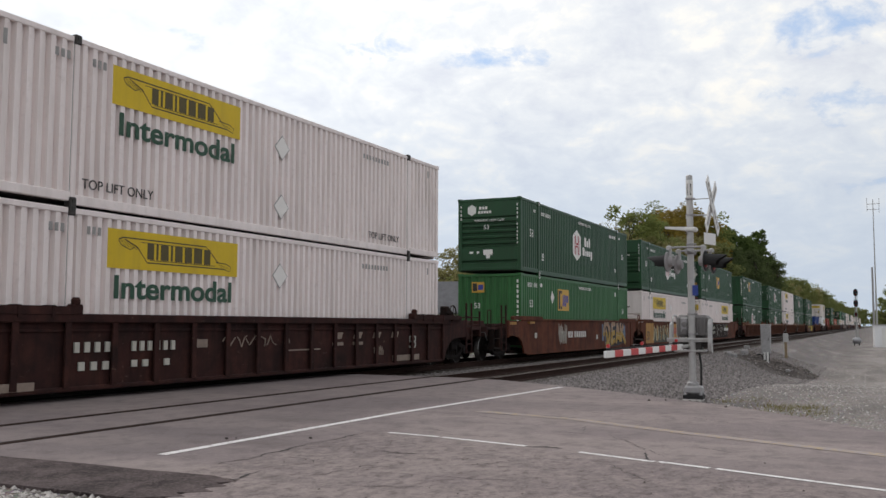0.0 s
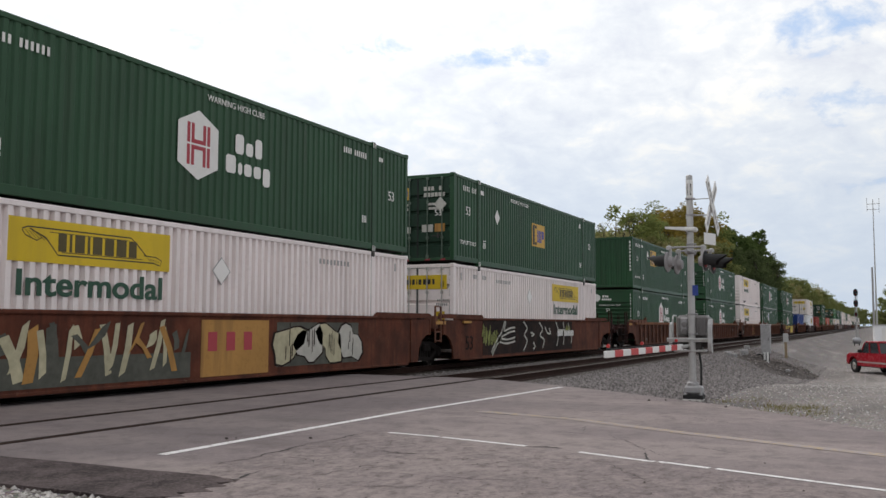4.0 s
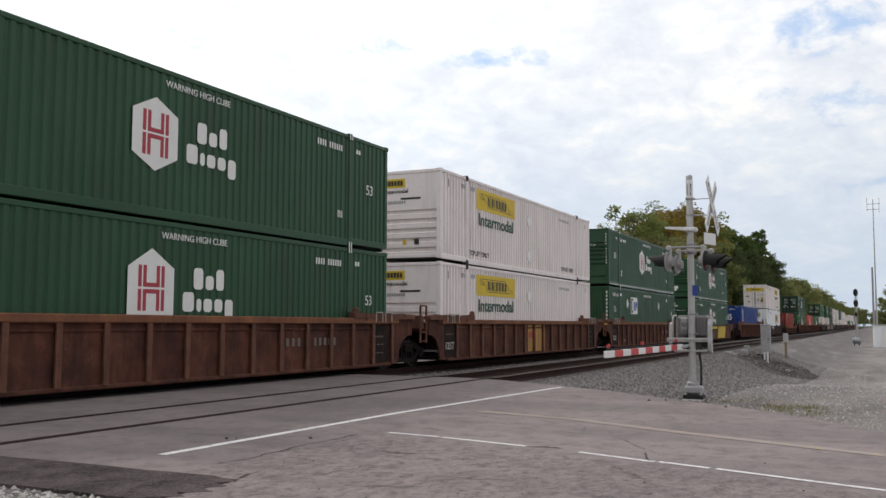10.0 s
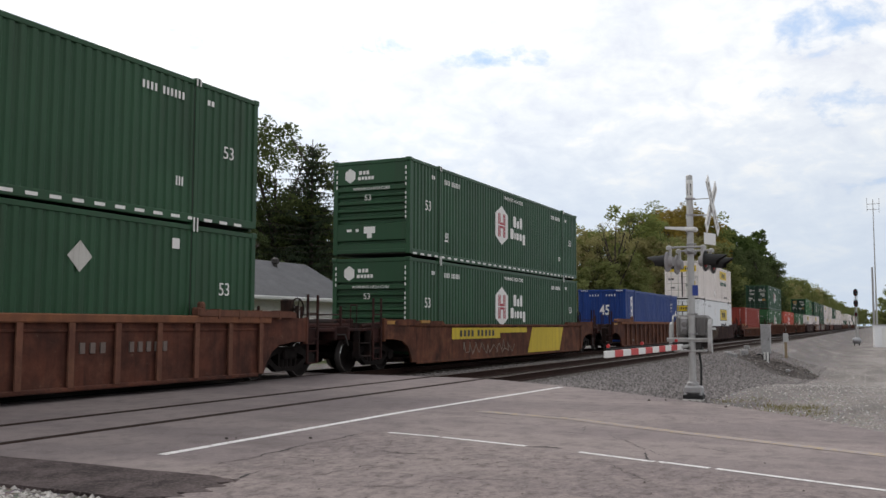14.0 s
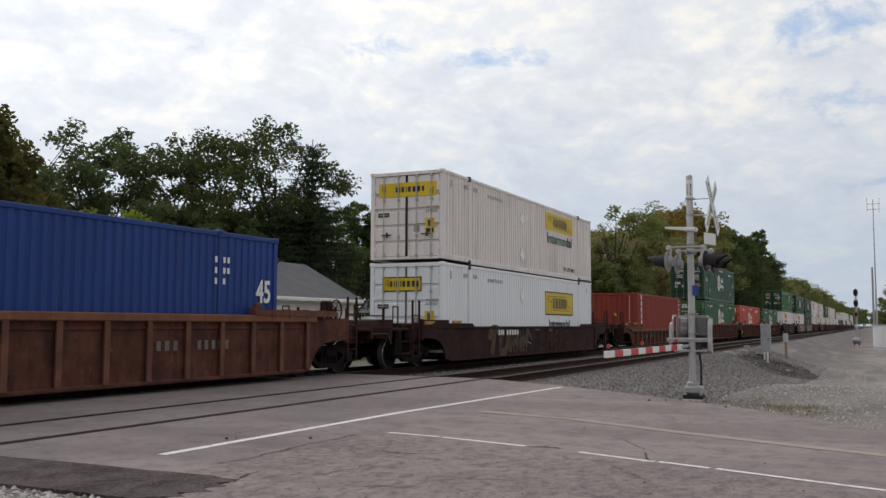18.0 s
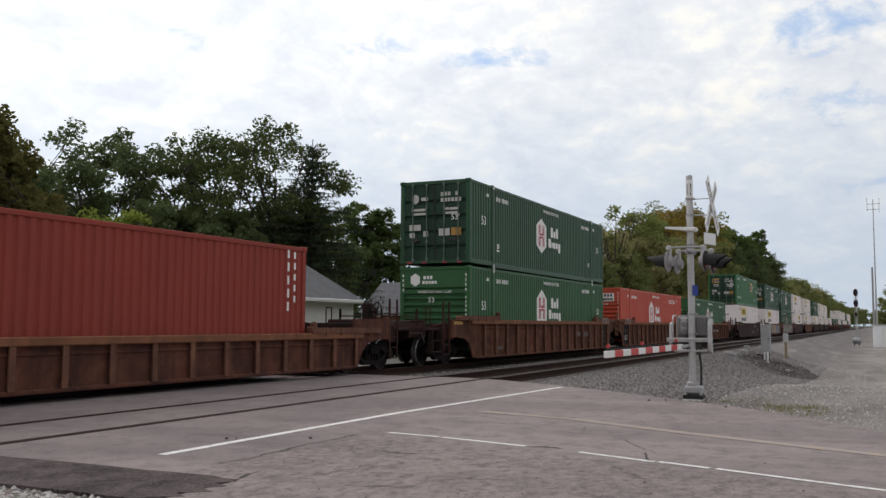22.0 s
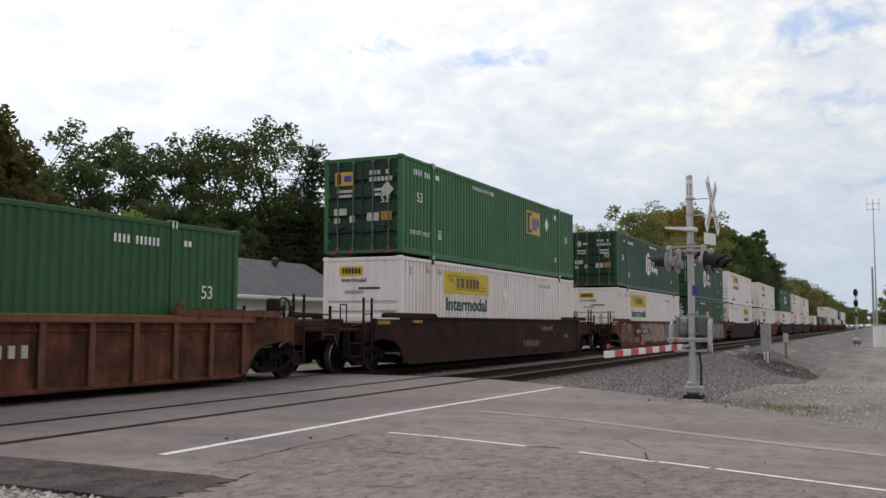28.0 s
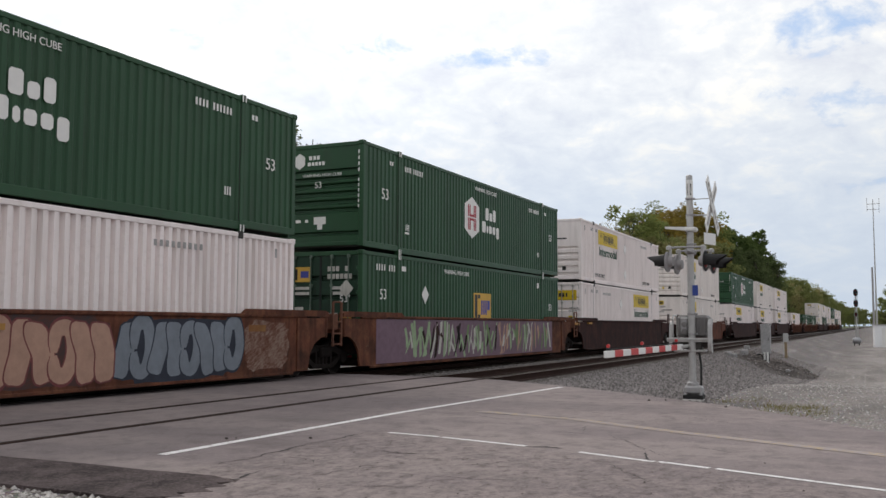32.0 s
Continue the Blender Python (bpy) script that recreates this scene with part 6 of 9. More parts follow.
    train += [
        (509.4, ("ribbed", M_CAR_BROWN, "C", "C", RIB, []), None, J()),
        (532.8, ("ribbed", M_CAR_BROWN, "C", "A", RIB, []), None, H()),
        (552.3, ("ribbed", M_CAR_BROWN, "A", "C", RIB, []), None, H()),
        (575.7, ("smooth", M_CAR_DARK, "C", "A", DRK, []), J("nose", "jb_cream"), J("nose", "jb_cream")),
    ]
    train += [
        (595.2, ("smooth", M_CAR_DARK, "A", "C", DRK, []), J(), H()),
        (618.6, ("ribbed", M_CAR_BROWN, "C", "C", RIB, []), J(), J()),
        (642.0, ("ribbed", M_CAR_BROWN, "C", "C", RIB, []), H(), J("nose", "jb_cream")),
        (665.4, ("ribbed", M_CAR_BROWN, "C", "C", RIB, []), J(), H()),
        (688.8, ("smooth", M_CAR_DARK, "C", "C", DRK, []), J(), J()),
    ]
    return train


def build_train():
    templates = {}

    def box_thing(spec):
        if spec not in templates:
            templates[spec] = container(*spec)
            return templates[spec]
        return copy_thing(templates[spec], Matrix.Identity(4))
    for x, (kind, pm, near, far, label, extras), upper, lower in consist():
        car = well_car(kind, pm, near, far, label, extras=extras, T={204: 1.45, 227: 1.18, 251: 1.05, 180: 1.25}.get(int(x), 1.42 if kind == "ribbed" else 1.46))
        MOVERS.append((car, x, 0.0))
        for spec, z in ((lower, {"triton": 0.46, "blue": 0.29}.get(lower[0], 0.335)), (upper, 3.245)):
            if spec is None:
                continue
            ob = box_thing(spec)
            if spec[0] == "triton" or spec[0] == "blue":
                dx = 1.46 if spec[0] == "blue" else 1.94
            else:
                dx = 0.0
            MOVERS.append((ob, x + dx, z))


build_train()


def motions():
    for ob, x, z in MOVERS:
        walk(ob, [(t, pose(x - gone(t), TRACK_Y, z)) for t in (0, 8, 16, 24, 32)])
    starts = {ob.name: x for ob, x, z in MOVERS}
    for w, dx, car in WHEELS:
        x = starts[car.name]
        if x > 440:
            continue
        t1 = min(32.0, max(0.0, (x + 20) / SPEED))
        t0 = max(0.0, (x - 45) / SPEED)
        rows = [(0.0, pose(dx, 0, 0.43))]
        f0, f1 = int(t0 * FPS), int(t1 * FPS)
        ang = 0.0
        step = math.degrees(SPEED / FPS / 0.425)
        for f in range(f0, f1 + 1):
            if f > 0:
                ang -= step
                rows.append((f / FPS, pose(dx, 0, 0.43, 0, ang, 0)))
        if rows[-1][0] < 32.0:
            rows.append((32.0, rows[-1][1]))
        walk(w, rows)
    truck_motion()


# ---- ground, road and tracks ----
NEAR_Y = 9.13              # centre of the near, empty track


def smooth01(t):
    t = min(1.0, max(0.0, t))
    return t * t * (3 - 2 * t)


def ground_z(x, y):
    """Level at the crossing, falling away to the gravel lot beside the line."""
    fall = smooth01((x - 17) / 26.0) * smooth01((6.6 - y) / 4.0)
    z = -0.03 - 1.0 * fall
    back = smooth01((y - 16.0) / 4.0)
    z -= 0.25 * back
    if x < 42:
        z += 0.012 * noise.noise((x * 0.35, y * 0.35, 0)) * (0.4 + fall) * smooth01((42 - x) / 6)
    # the ballast of both tracks lies in a shallow bed
    bed = max(smooth01((x - 19.4) / 0.9), smooth01((5.6 - x) / 0.9)) * smooth01((y - 6.5) / 0.6) * smooth01((17.0 - y) / 0.8)
    z -= 0.42 * bed
    return z


def build_ground():
    xs = [-400, -200, -100, -60, -40, -25, -15, -8] + [-4 + i * 0.8 for i in range(60)] + [45 + i * 2.5 for i in range(24)] + [110 + i * 15 for i in range(20)] + [450, 600, 900, 1500, 2600]
    ys = [-1200, -600, -300, -150, -80, -50, -30, -20, -14, -10] + [-8 + i * 0.6 for i in range(42)] + [18, 20, 23, 27, 32, 40, 55, 80, 130, 250, 500, 1200]
    mb = MB()
    for x in xs:
        for y in ys:
            mb.v.append((x, y, ground_z(x, y)))
    n = len(ys)
    for i in range(len(xs) - 1):
        for j in range(n - 1):
            mb.f.append((i * n + j, (i + 1) * n + j, (i + 1) * n + j + 1, i * n + j + 1))
            mb.m.append(0)

    def mat(nt, co, rnd):
        sep = nt.nodes.new("ShaderNodeSeparateXYZ")
        nt.links.new(co, sep.inputs[0])
        fine = noise_tex(nt, co, 24.0, 7, 0.8)
        mid = noise_tex(nt, co, 2.2, 6, 0.65)
        big = noise_tex(nt, scaled(nt, co, (0.35, 0.6, 1.0)), 0.45, 8, 0.72)
        vor = node(nt, "ShaderNodeTexVoronoi", Scale=24.0)
        nt.links.new(co, vor.inputs["Vector"])
        grey = mix_col(nt, ramp(nt, fine, [(0.36, 0.0), (0.64, 1.0)]), (0.085, 0.073, 0.069), (0.285, 0.252, 0.240))
        grey = mix_col(nt, 0.35, grey, vor.outputs["Color"], "SOFT_LIGHT")
        # sandier ground away from the line
        sand = ramp(nt, math_node(nt, "ADD", math_node(nt, "MULTIPLY", big, 0.55), math_node(nt, "MULTIPLY_ADD", sep.outputs[1], -0.055, 0.28)), [(0.38, 0.0), (0.62, 0.85)])
        grey = mix_col(nt, sand, grey, mix_col(nt, ramp(nt, fine, [(0.3, 0.0), (0.7, 1.0)]), (0.20, 0.178, 0.163), (0.40, 0.356, 0.33)))
        grey = mix_col(nt, ramp(nt, mid, [(0.56, 0.0), (0.72, 0.5)]), grey, (0.115, 0.098, 0.085))
        tracks = noise_tex(nt, scaled(nt, co, (0.12, 0.55, 1.0), (1.7, 3.1, 0.0)), 1.3, 6, 0.65)
        grey = mix_col(nt, ramp(nt, tracks, [(0.48, 0.0), (0.62, 0.6)]), grey, (0.125, 0.110, 0.103))
        grey = mix_col(nt, ramp(nt, tracks, [(0.30, 0.40), (0.42, 0.0)]), grey, (0.47, 0.425, 0.40))
        grass = mix_col(nt, ramp(nt, mid, [(0.35, 0.0), (0.65, 1.0)]), (0.05, 0.075, 0.025), (0.13, 0.14, 0.055))
        far = math_node(nt, "ADD", sep.outputs[1], math_node(nt, "MULTIPLY", mid, 2.0))
        g = ramp(nt, math_node(nt, "MULTIPLY_ADD", far, 0.02, 0.0), [(0.37, 0.0), (0.41, 1.0)])
        hgt = math_node(nt, "ADD", fine, vor.outputs["Distance"])
        return mix_col(nt, g, grey, grass), None, hgt, 0.04
    me = mb.mesh("ground", surface("gravel_and_grass", mat, 0.9, 0, 0.2), True)
    thing("ground", "grey gravel lot with sparse grass along the railway", "ground", kind="structure", me=me)


ROAD = [(6.2, 18.5), (6.2, 4.75), (5.2, 4.75), (4.0, 4.4), (3.0, 3.0), (3.0, -2.0), (3.0, -16), (-5, -60), (6.5, -60), (10.4, -10), (11.6, -2.0), (12.32, 0.0), (13.2, 0.57), (14.22, 1.36), (15.13, 2.12), (15.9, 2.98), (17.3, 4.48), (18.47, 5.96), (19.8, 7.87), (20.2, 9.0), (20.3, 12), (20.6, 15.5), (20.6, 18.5)]


def build_road():
    def mat(nt, co, rnd):
        fine = noise_tex(nt, co, 60.0, 5, 0.75)
        mid = noise_tex(nt, co, 3.2, 9, 0.72, 0.3)
        big = noise_tex(nt, scaled(nt, co, (1.3, 0.5, 1.0)), 0.42, 5, 0.6)
        sep = nt.nodes.new("ShaderNodeSeparateXYZ")
        nt.links.new(co, sep.inputs[0])
        c = mix_col(nt, ramp(nt, fine, [(0.3, 0.0), (0.72, 1.0)]), (0.174, 0.143, 0.141), (0.268, 0.221, 0.218))
        c = mix_col(nt, ramp(nt, big, [(0.44, 0.0), (0.56, 0.75)]), c, (0.290, 0.241, 0.228))
        c = mix_col(nt, ramp(nt, mid, [(0.48, 0.0), (0.64, 0.6)]), c, (0.135, 0.113, 0.112))
        speck = noise_tex(nt, co, 22.0, 3, 0.6)
        c = mix_col(nt, ramp(nt, speck, [(0.60, 0.0), (0.72, 0.5)]), c, (0.11, 0.092, 0.09))
        c = mix_col(nt, ramp(nt, speck, [(0.30, 0.5), (0.40, 0.0)]), c, (0.40, 0.345, 0.325))
        oil = noise_tex(nt, scaled(nt, co, (0.9, 0.28, 1.0), (3.1, 7.7, 0.0)), 1.1, 6, 0.65)
        c = mix_col(nt, ramp(nt, oil, [(0.56, 0.0), (0.70, 0.55)]), c, (0.135, 0.112, 0.11))
        # worn, crumbling shoulder between the edge line and the track panel
        sh = math_node(nt, "ADD", math_node(nt, "MULTIPLY_ADD", sep.outputs[1], -0.3, sep.outputs[0]), math_node(nt, "MULTIPLY", mid, 0.5))
        worn = math_node(nt, "MULTIPLY", ramp(nt, math_node(nt, "MULTIPLY", sh, 0.05), [(0.405, 1.0), (0.420, 0.0)]),
                         ramp(nt, math_node(nt, "MULTIPLY_ADD", mid, 0.02, math_node(nt, "MULTIPLY", sep.outputs[1], 0.05)), [(0.280, 1.0), (0.290, 0.0)]))
        grit = noise_tex(nt, scaled(nt, co, (1.0, 1.25, 1.0)), 6.5, 10, 0.85, 0.15)
        c = mix_col(nt, math_node(nt, "MULTIPLY", worn, ramp(nt, grit, [(0.36, 0.6), (0.50, 0.0)])), c, (0.36, 0.295, 0.268))
        c = mix_col(nt, math_node(nt, "MULTIPLY", worn, ramp(nt, grit, [(0.51, 0.0), (0.60, 0.75)])), c, (0.105, 0.082, 0.078))
        panel = ramp(nt, math_node(nt, "MULTIPLY_ADD", mid, 0.012, math_node(nt, "MULTIPLY", sep.outputs[1], 0.05)), [(0.318, 0.0), (0.345, 0.30)])
        c = mix_col(nt, panel, c, (0.108, 0.091, 0.094))
        hgt = math_node(nt, "ADD", fine, math_node(nt, "MULTIPLY", math_node(nt, "MULTIPLY", worn, grit), 3.0))
        return c, None, hgt, 0.008
    mb = MB()
    mb.prism(ROAD, -0.25, 0.0, 0, "z")
    me = mb.mesh("road", surface("worn_asphalt", mat, 0.92, 0, 0.12))
    thing("road", "worn grey asphalt road over the level crossing", "road", kind="structure", me=me)

    # dark, newer asphalt apron along the road's near edge
    def apron_mat(nt, co, rnd):
        blot = noise_tex(nt, co, 2.2, 9, 0.7, 0.3)
        fine = noise_tex(nt, co, 30.0, 5, 0.75)
        c = mix_col(nt, ramp(nt, blot, [(0.38, 0.0), (0.62, 1.0)]), (0.042, 0.033, 0.033), (0.115, 0.09, 0.088))
        c = mix_col(nt, ramp(nt, fine, [(0.52, 0.0), (0.66, 0.6)]), c, (0.22, 0.18, 0.17))
        c = mix_col(nt, ramp(nt, fine, [(0.34, 0.6), (0.46, 0.0)]), c, (0.025, 0.02, 0.02))
        return c, None, math_node(nt, "ADD", fine, blot), 0.02
    dark = surface("dark_asphalt", apron_mat, 0.95, 0, 0.1)
    r = random.Random(31)
    mb = MB()
    inner = [(6.24 + r.uniform(-0.02, 0.02), 18.4 - i * 0.23) for i in range(59)]
    tail = [(6.1, 4.72), (5.98, 4.84), (5.9, 4.66), (5.75, 4.78), (5.66, 4.60), (5.5, 4.82), (5.42, 4.66), (5.3, 4.86)]
    outer = [(5.2 + r.uniform(-0.015, 0.015), 4.95 + i * 0.3) for i in range(45)]
    mb.prism(inner + tail + outer, -0.25, 0.003, 0, "z")
    thing("asphalt_apron", "dark asphalt strip along the pale road edge", "road", kind="structure", me=mb.mesh("apron", dark))
    tar = plain("dark_crack_tar", (0.03, 0.026, 0.025), 0.95, 0, 0.4, 30.0)

    def crack(mb, a, b, w, wob=0.03, step=0.045):
        n = max(3, int(math.hypot(b[0] - a[0], b[1] - a[1]) / step))
        d = Vector((b[0] - a[0], b[1] - a[1], 0)).normalized()
        s_ = Vector((-d.y, d.x, 0))
        last, off = None, 0.0
        for i in range(n + 1):
            off = off * 0.85 + r.gauss(0, wob * 0.5)
            p = Vector((*a, 0)).lerp(Vector((*b, 0)), i / n) + s_ * off
            k = w * r.uniform(0.3, 1.3) * min(1.0, 0.2 + 3 * min(i, n - i) / n)
            q = (p - s_ * k / 2 + Vector((0, 0, 0.0035)), p + s_ * k / 2 + Vector((0, 0, 0.0035)))
            if last:
                mb.face([last[0], q[0], q[1], last[1]])
            last = q
    mb = MB()
    near_cracks = (((6.76, 5.46), (7.23, 5.42), 0.02), ((7.23, 5.42), (8.35, 5.52), 0.035), ((8.35, 5.52), (9.55, 5.48), 0.022), ((6.14, 4.79), (6.56, 4.9), 0.03), ((8.15, 4.59), (8.22, 4.10), 0.035), ((9.17, 3.40), (9.18, 2.98), 0.07), ((9.75, 4.75), (9.9, 3.7), 0.012), ((10.3, 5.6), (10.0, 4.6), 0.015), ((12.2, 5.1), (12.35, 4.3), 0.05), ((12.35, 4.3), (12.3, 3.7), 0.04), ((11.6, 4.6), (12.0, 5.2), 0.015), ((10.6, 3.6), (10.55, 3.0), 0.02), ((10.6, 3.2), (11.4, 3.4), 0.012))
    lane_cracks = (((9.05, 1.9), (10.6, 2.9), 0.012), ((8.7, 1.98), (9.3, 2.15), 0.03), ((9.6, 1.3), (9.9, 1.9), 0.012), ((7.6, 3.6), (8.1, 2.9), 0.014), ((7.0, 3.4), (7.2, 2.6), 0.012), ((6.5, 4.4), (7.5, 4.0), 0.012), ((6.9, 4.9), (7.7, 4.7), 0.012), ((6.3, 3.9), (6.6, 3.2), 0.018), ((7.5, 1.7), (8.4, 2.3), 0.010), ((6.7, 2.2), (6.75, 1.5), 0.012), ((11.0, 5.0), (11.15, 4.2), 0.02), ((13.3, 4.6), (13.0, 3.3), 0.012), ((14.8, 5.4), (14.6, 4.2), 0.015), ((13.2, 2.6), (12.6, 1.8), 0.012))
    for a, b, w in near_cracks + lane_cracks:
        crack(mb, a, b, w)
    tagged(thing("road_crack", "dark jagged cracks in the worn asphalt", "crack", kind="stuff", me=mb.mesh("road_crack", tar, fix=False)))
    mb = MB()
    for _ in range(150):
        x, y, s_ = r.uniform(5.6, 9.6), r.uniform(0.4, 5.2), abs(r.gauss(0, 0.005)) + 0.004
        if x > 8.0 + 0.3 * y:
            continue
        a = r.uniform(0, 6.28)
        k = len(mb.v)
        for px, py, pz in ((1, 0, 0.2), (0, 0.8, 0.2), (-1, 0, 0.2), (0, -0.8, 0.2), (0.1, 0, 0.9)):
            q = s_ * r.uniform(0.7, 1.3)
            mb.v.append((x + (px * math.cos(a) - py * math.sin(a)) * q, y + (px * math.sin(a) + py * math.cos(a)) * q, pz * q))
        mb.f += [(k, k + 1, k + 4), (k + 1, k + 2, k + 4), (k + 2, k + 3, k + 4), (k + 3, k, k + 4)]
        mb.m += [0] * 4
    for x, y, s_ in ((8.27, 6.55, 0.02), (8.35, 6.48, 0.012), (8.72, 5.75, 0.02), (15.6, 3.55, 0.025), (15.75, 3.3, 0.02), (14.9, 2.2, 0.022), (9.05, 1.0, 0.01)):
        mb.lathe([(s_, 0.003), (s_ * 1.1, s_ * 0.5), (s_ * 0.5, s_), (0.0, s_ * 1.05)], 7, "z", (x, y, 0))
    thing("road_pebble", "small dark pebbles and crumbs on the worn shoulder", "pebbles", kind="stuff", me=mb.mesh("road_pebble", plain("dark_pebble", (0.07, 0.058, 0.052), 0.9, 0, 0.6, 3.0), fix=False))

    mw = road_paint("white_road_paint", (0.70, 0.67, 0.655))
    my = road_paint("yellow_road_paint", (0.37, 0.26, 0.13), 0.54)

    def line(name, label, pts, w, m, gaps=()):
        mb = MB()
        for i, (a, b) in enumerate(zip(pts, pts[1:])):
            if i in gaps:
                continue
            d = Vector((b[0] - a[0], b[1] - a[1], 0)).normalized()
            n = Vector((-d.y, d.x, 0)) * w / 2
            A, B = Vector((*a, 0)), Vector((*b, 0))
            mb.face([A - n + Vector((0, 0, 0.004)), B - n + Vector((0, 0, 0.004)), B + n + Vector((0, 0, 0.004)), A + n + Vector((0, 0, 0.004))])
        thing(name, label, "road marking", kind="structure", me=mb.mesh(name, m))
    line("stop_line", "white painted line along the tracks on the asphalt", [(7.0, 6.32), (11.7, 6.28), (18.1, 5.9)], 0.118, mw)
    line("edge_line", "broken white edge line on the asphalt", [(9.6, 5.24), (9.5, 4.55), (9.48, 4.5), (9.19, 3.38), (9.16, 3.0), (9.01, 2.76), (8.69, 1.94), (8.71, 1.90), (8.53, 1.41), (8.52, 1.35), (8.18, 0.5), (8.0, 0.0), (7.5, -1.3), (6.0, -6), (2.5, -16)], 0.072, mw, (1, 3, 4, 6, 8))
    line("centre_line", "worn yellow centre line on the asphalt", [(12.52, 5.34), (12.11, 3.83), (11.14, 2.11), (10.42, 0.62), (10.14, 0.0), (7.8, -5.0), (4.2, -14)], 0.20, my)


def road_paint(name, col, wear=0.40):
    m = bpy.data.materials.new(name)
    m.use_nodes = True
    nt = m.node_tree
    bs = nt.nodes["Principled BSDF"]
    co = nt.nodes.new("ShaderNodeTexCoord").outputs["Object"]
    n = noise_tex(nt, co, 9.0, 6, 0.75)
    c = mix_col(nt, ramp(nt, n, [(wear - 0.06, 0.0), (wear + 0.08, 1.0)]), (0.26, 0.215, 0.208), col)
    nt.links.new(c, bs.inputs["Base Color"])
    bs.inputs["Roughness"].default_value = 0.7
    return m


def build_tracks():
    stone = plain("ballast_bed", (0.15, 0.132, 0.125), 0.95, 0, 0.7, 26.0, 0.05)
    dark_stone = plain("oily_ballast_bed", (0.12, 0.10, 0.09), 0.95, 0, 0.6, 26.0, 0.05)
    wood = plain("weathered_tie_wood", (0.075, 0.06, 0.05), 0.9, 0, 0.4, 12.0, 0.01)
    rail_m = plain("rusty_rail_side", (0.032, 0.017, 0.013), 0.85, 0.0, 0.4, 8.0, spec=0.1)
    top_m = plain("worn_rail_head", (0.14, 0.11, 0.10), 0.5, 0.6, 0.3, 4.0)
    # ballast shoulders either side of the crossing
    for name, x0, x1 in (("ballast_bed", 20.3, 1500.0), ("ballast_bed", -300.0, 5.2)):
        mb = MB()
        prof = [(6.2, -0.42), (7.3, -0.20), (8.2, -0.20), (10.05, -0.20), (11.3, -0.20), (12.5, -0.20), (15.2, -0.20), (16.8, -0.5)]
        n = 120
        for i in range(n + 1):
            x = x0 + (x1 - x0) * (i / n) ** (2 if x0 > 0 else 1)
            for k, (y, z) in enumerate(prof):
                zz = z if 0 < k < 7 else z - (1.3 if k == 0 else 0.2) * smooth01((x - 20) / 26)
                yy = y - (1.6 * smooth01((x - 20) / 26) if k == 0 else 0)
                mb.v.append((x, yy, zz))
        for i in range(n):
            for k in range(len(prof) - 1):
                a = i * len(prof) + k
                mb.f.append((a, a + len(prof), a + len(prof) + 1, a + 1))
                mb.m.append(1 if k in (2, 5) else 0)
        thing(name, "grey crushed-stone ballast under both tracks", "ballast", kind="structure", me=mb.mesh(name, [stone, dark_stone], True))
    prof = [(-0.075, -0.17), (0.075, -0.17), (0.075, -0.155), (0.012, -0.13), (0.012, -0.045), (0.036, -0.03), (0.036, -0.004), (0.028, 0.0), (-0.028, 0.0), (-0.036, -0.004), (-0.036, -0.03), (-0.012, -0.045), (-0.012, -0.13), (-0.075, -0.155)]
    for nm, yc in (("near", NEAR_Y), ("far", TRACK_Y)):
        tr = thing("track", "railway track with rusty steel rails on ballast" if nm == "far" else "empty railway track with rusty rails on ballast", "railway track", "railway tracks", "structure")
        for s in (-1, 1):
            mb = MB()
            mb.prism([(yc + s * 0.7535 + p, z) for p, z in prof], -300, 1500, 0, "x")
            mb.m = [1 if i == 2 + 7 else 0 for i in range(len(mb.m))]
            part("rail", mb.mesh("rail", [rail_m, top_m]), tr, "steel rail with a bright worn head")
        tie = cached("tie", lambda: MB().box(-0.11, 0.11, -1.3, 1.3, -0.36, -0.172, 0.015).mesh("tie", wood))
        r = random.Random(4)
        for i in range(150):
            part("tie", tie, tr, at=pose(20.7 + i * 0.53 + r.uniform(-0.02, 0.02), yc + r.uniform(-0.05, 0.05), 0))
        mb = MB()
        for i in range(300):
            x = 100.4 + i * 0.53
            mb.box(x - 0.11, x + 0.11, yc - 1.3, yc + 1.3, -0.36, -0.172)
        tagged(part("tie_run", mb.mesh("tie_run", wood), tr, "far ties"), kind="stuff")
    # flush dark strips in the crossing: the shade of the open flangeway grooves, painted
    dk = plain("flangeway_groove_dark", (0.018, 0.013, 0.012), 0.95, 0, 0.5, spec=0.05)
    for yc in (NEAR_Y, TRACK_Y):
        for s in (-1, 1):
            y = yc + s * 0.7535
            mb = MB()
            g0, g1 = (0.036, 0.112) if s < 0 else (-0.112, -0.036)
            mb.box(6.0, 20.5, y + g0, y + g1, -0.05, 0.002)
            o0, o1 = (-0.062, -0.036) if s < 0 else (0.036, 0.062)
            mb.box(6.0, 20.5, y + o0, y + o1, -0.05, 0.003)
            thing("flangeway", "dark strip for the shaded groove beside a crossing rail", "crossing strip", "crossing strips", "structure", me=mb.mesh("flangeway", dk))
            thing("rail_head", "worn steel rail head set flush in the asphalt", "rail", "crossing rails", "structure", me=MB().box(6.0, 20.5, y - 0.034, y + 0.034, -0.05, 0.006, 0.004).mesh("rail_head", rail_m))


build_ground()
build_road()
build_tracks()



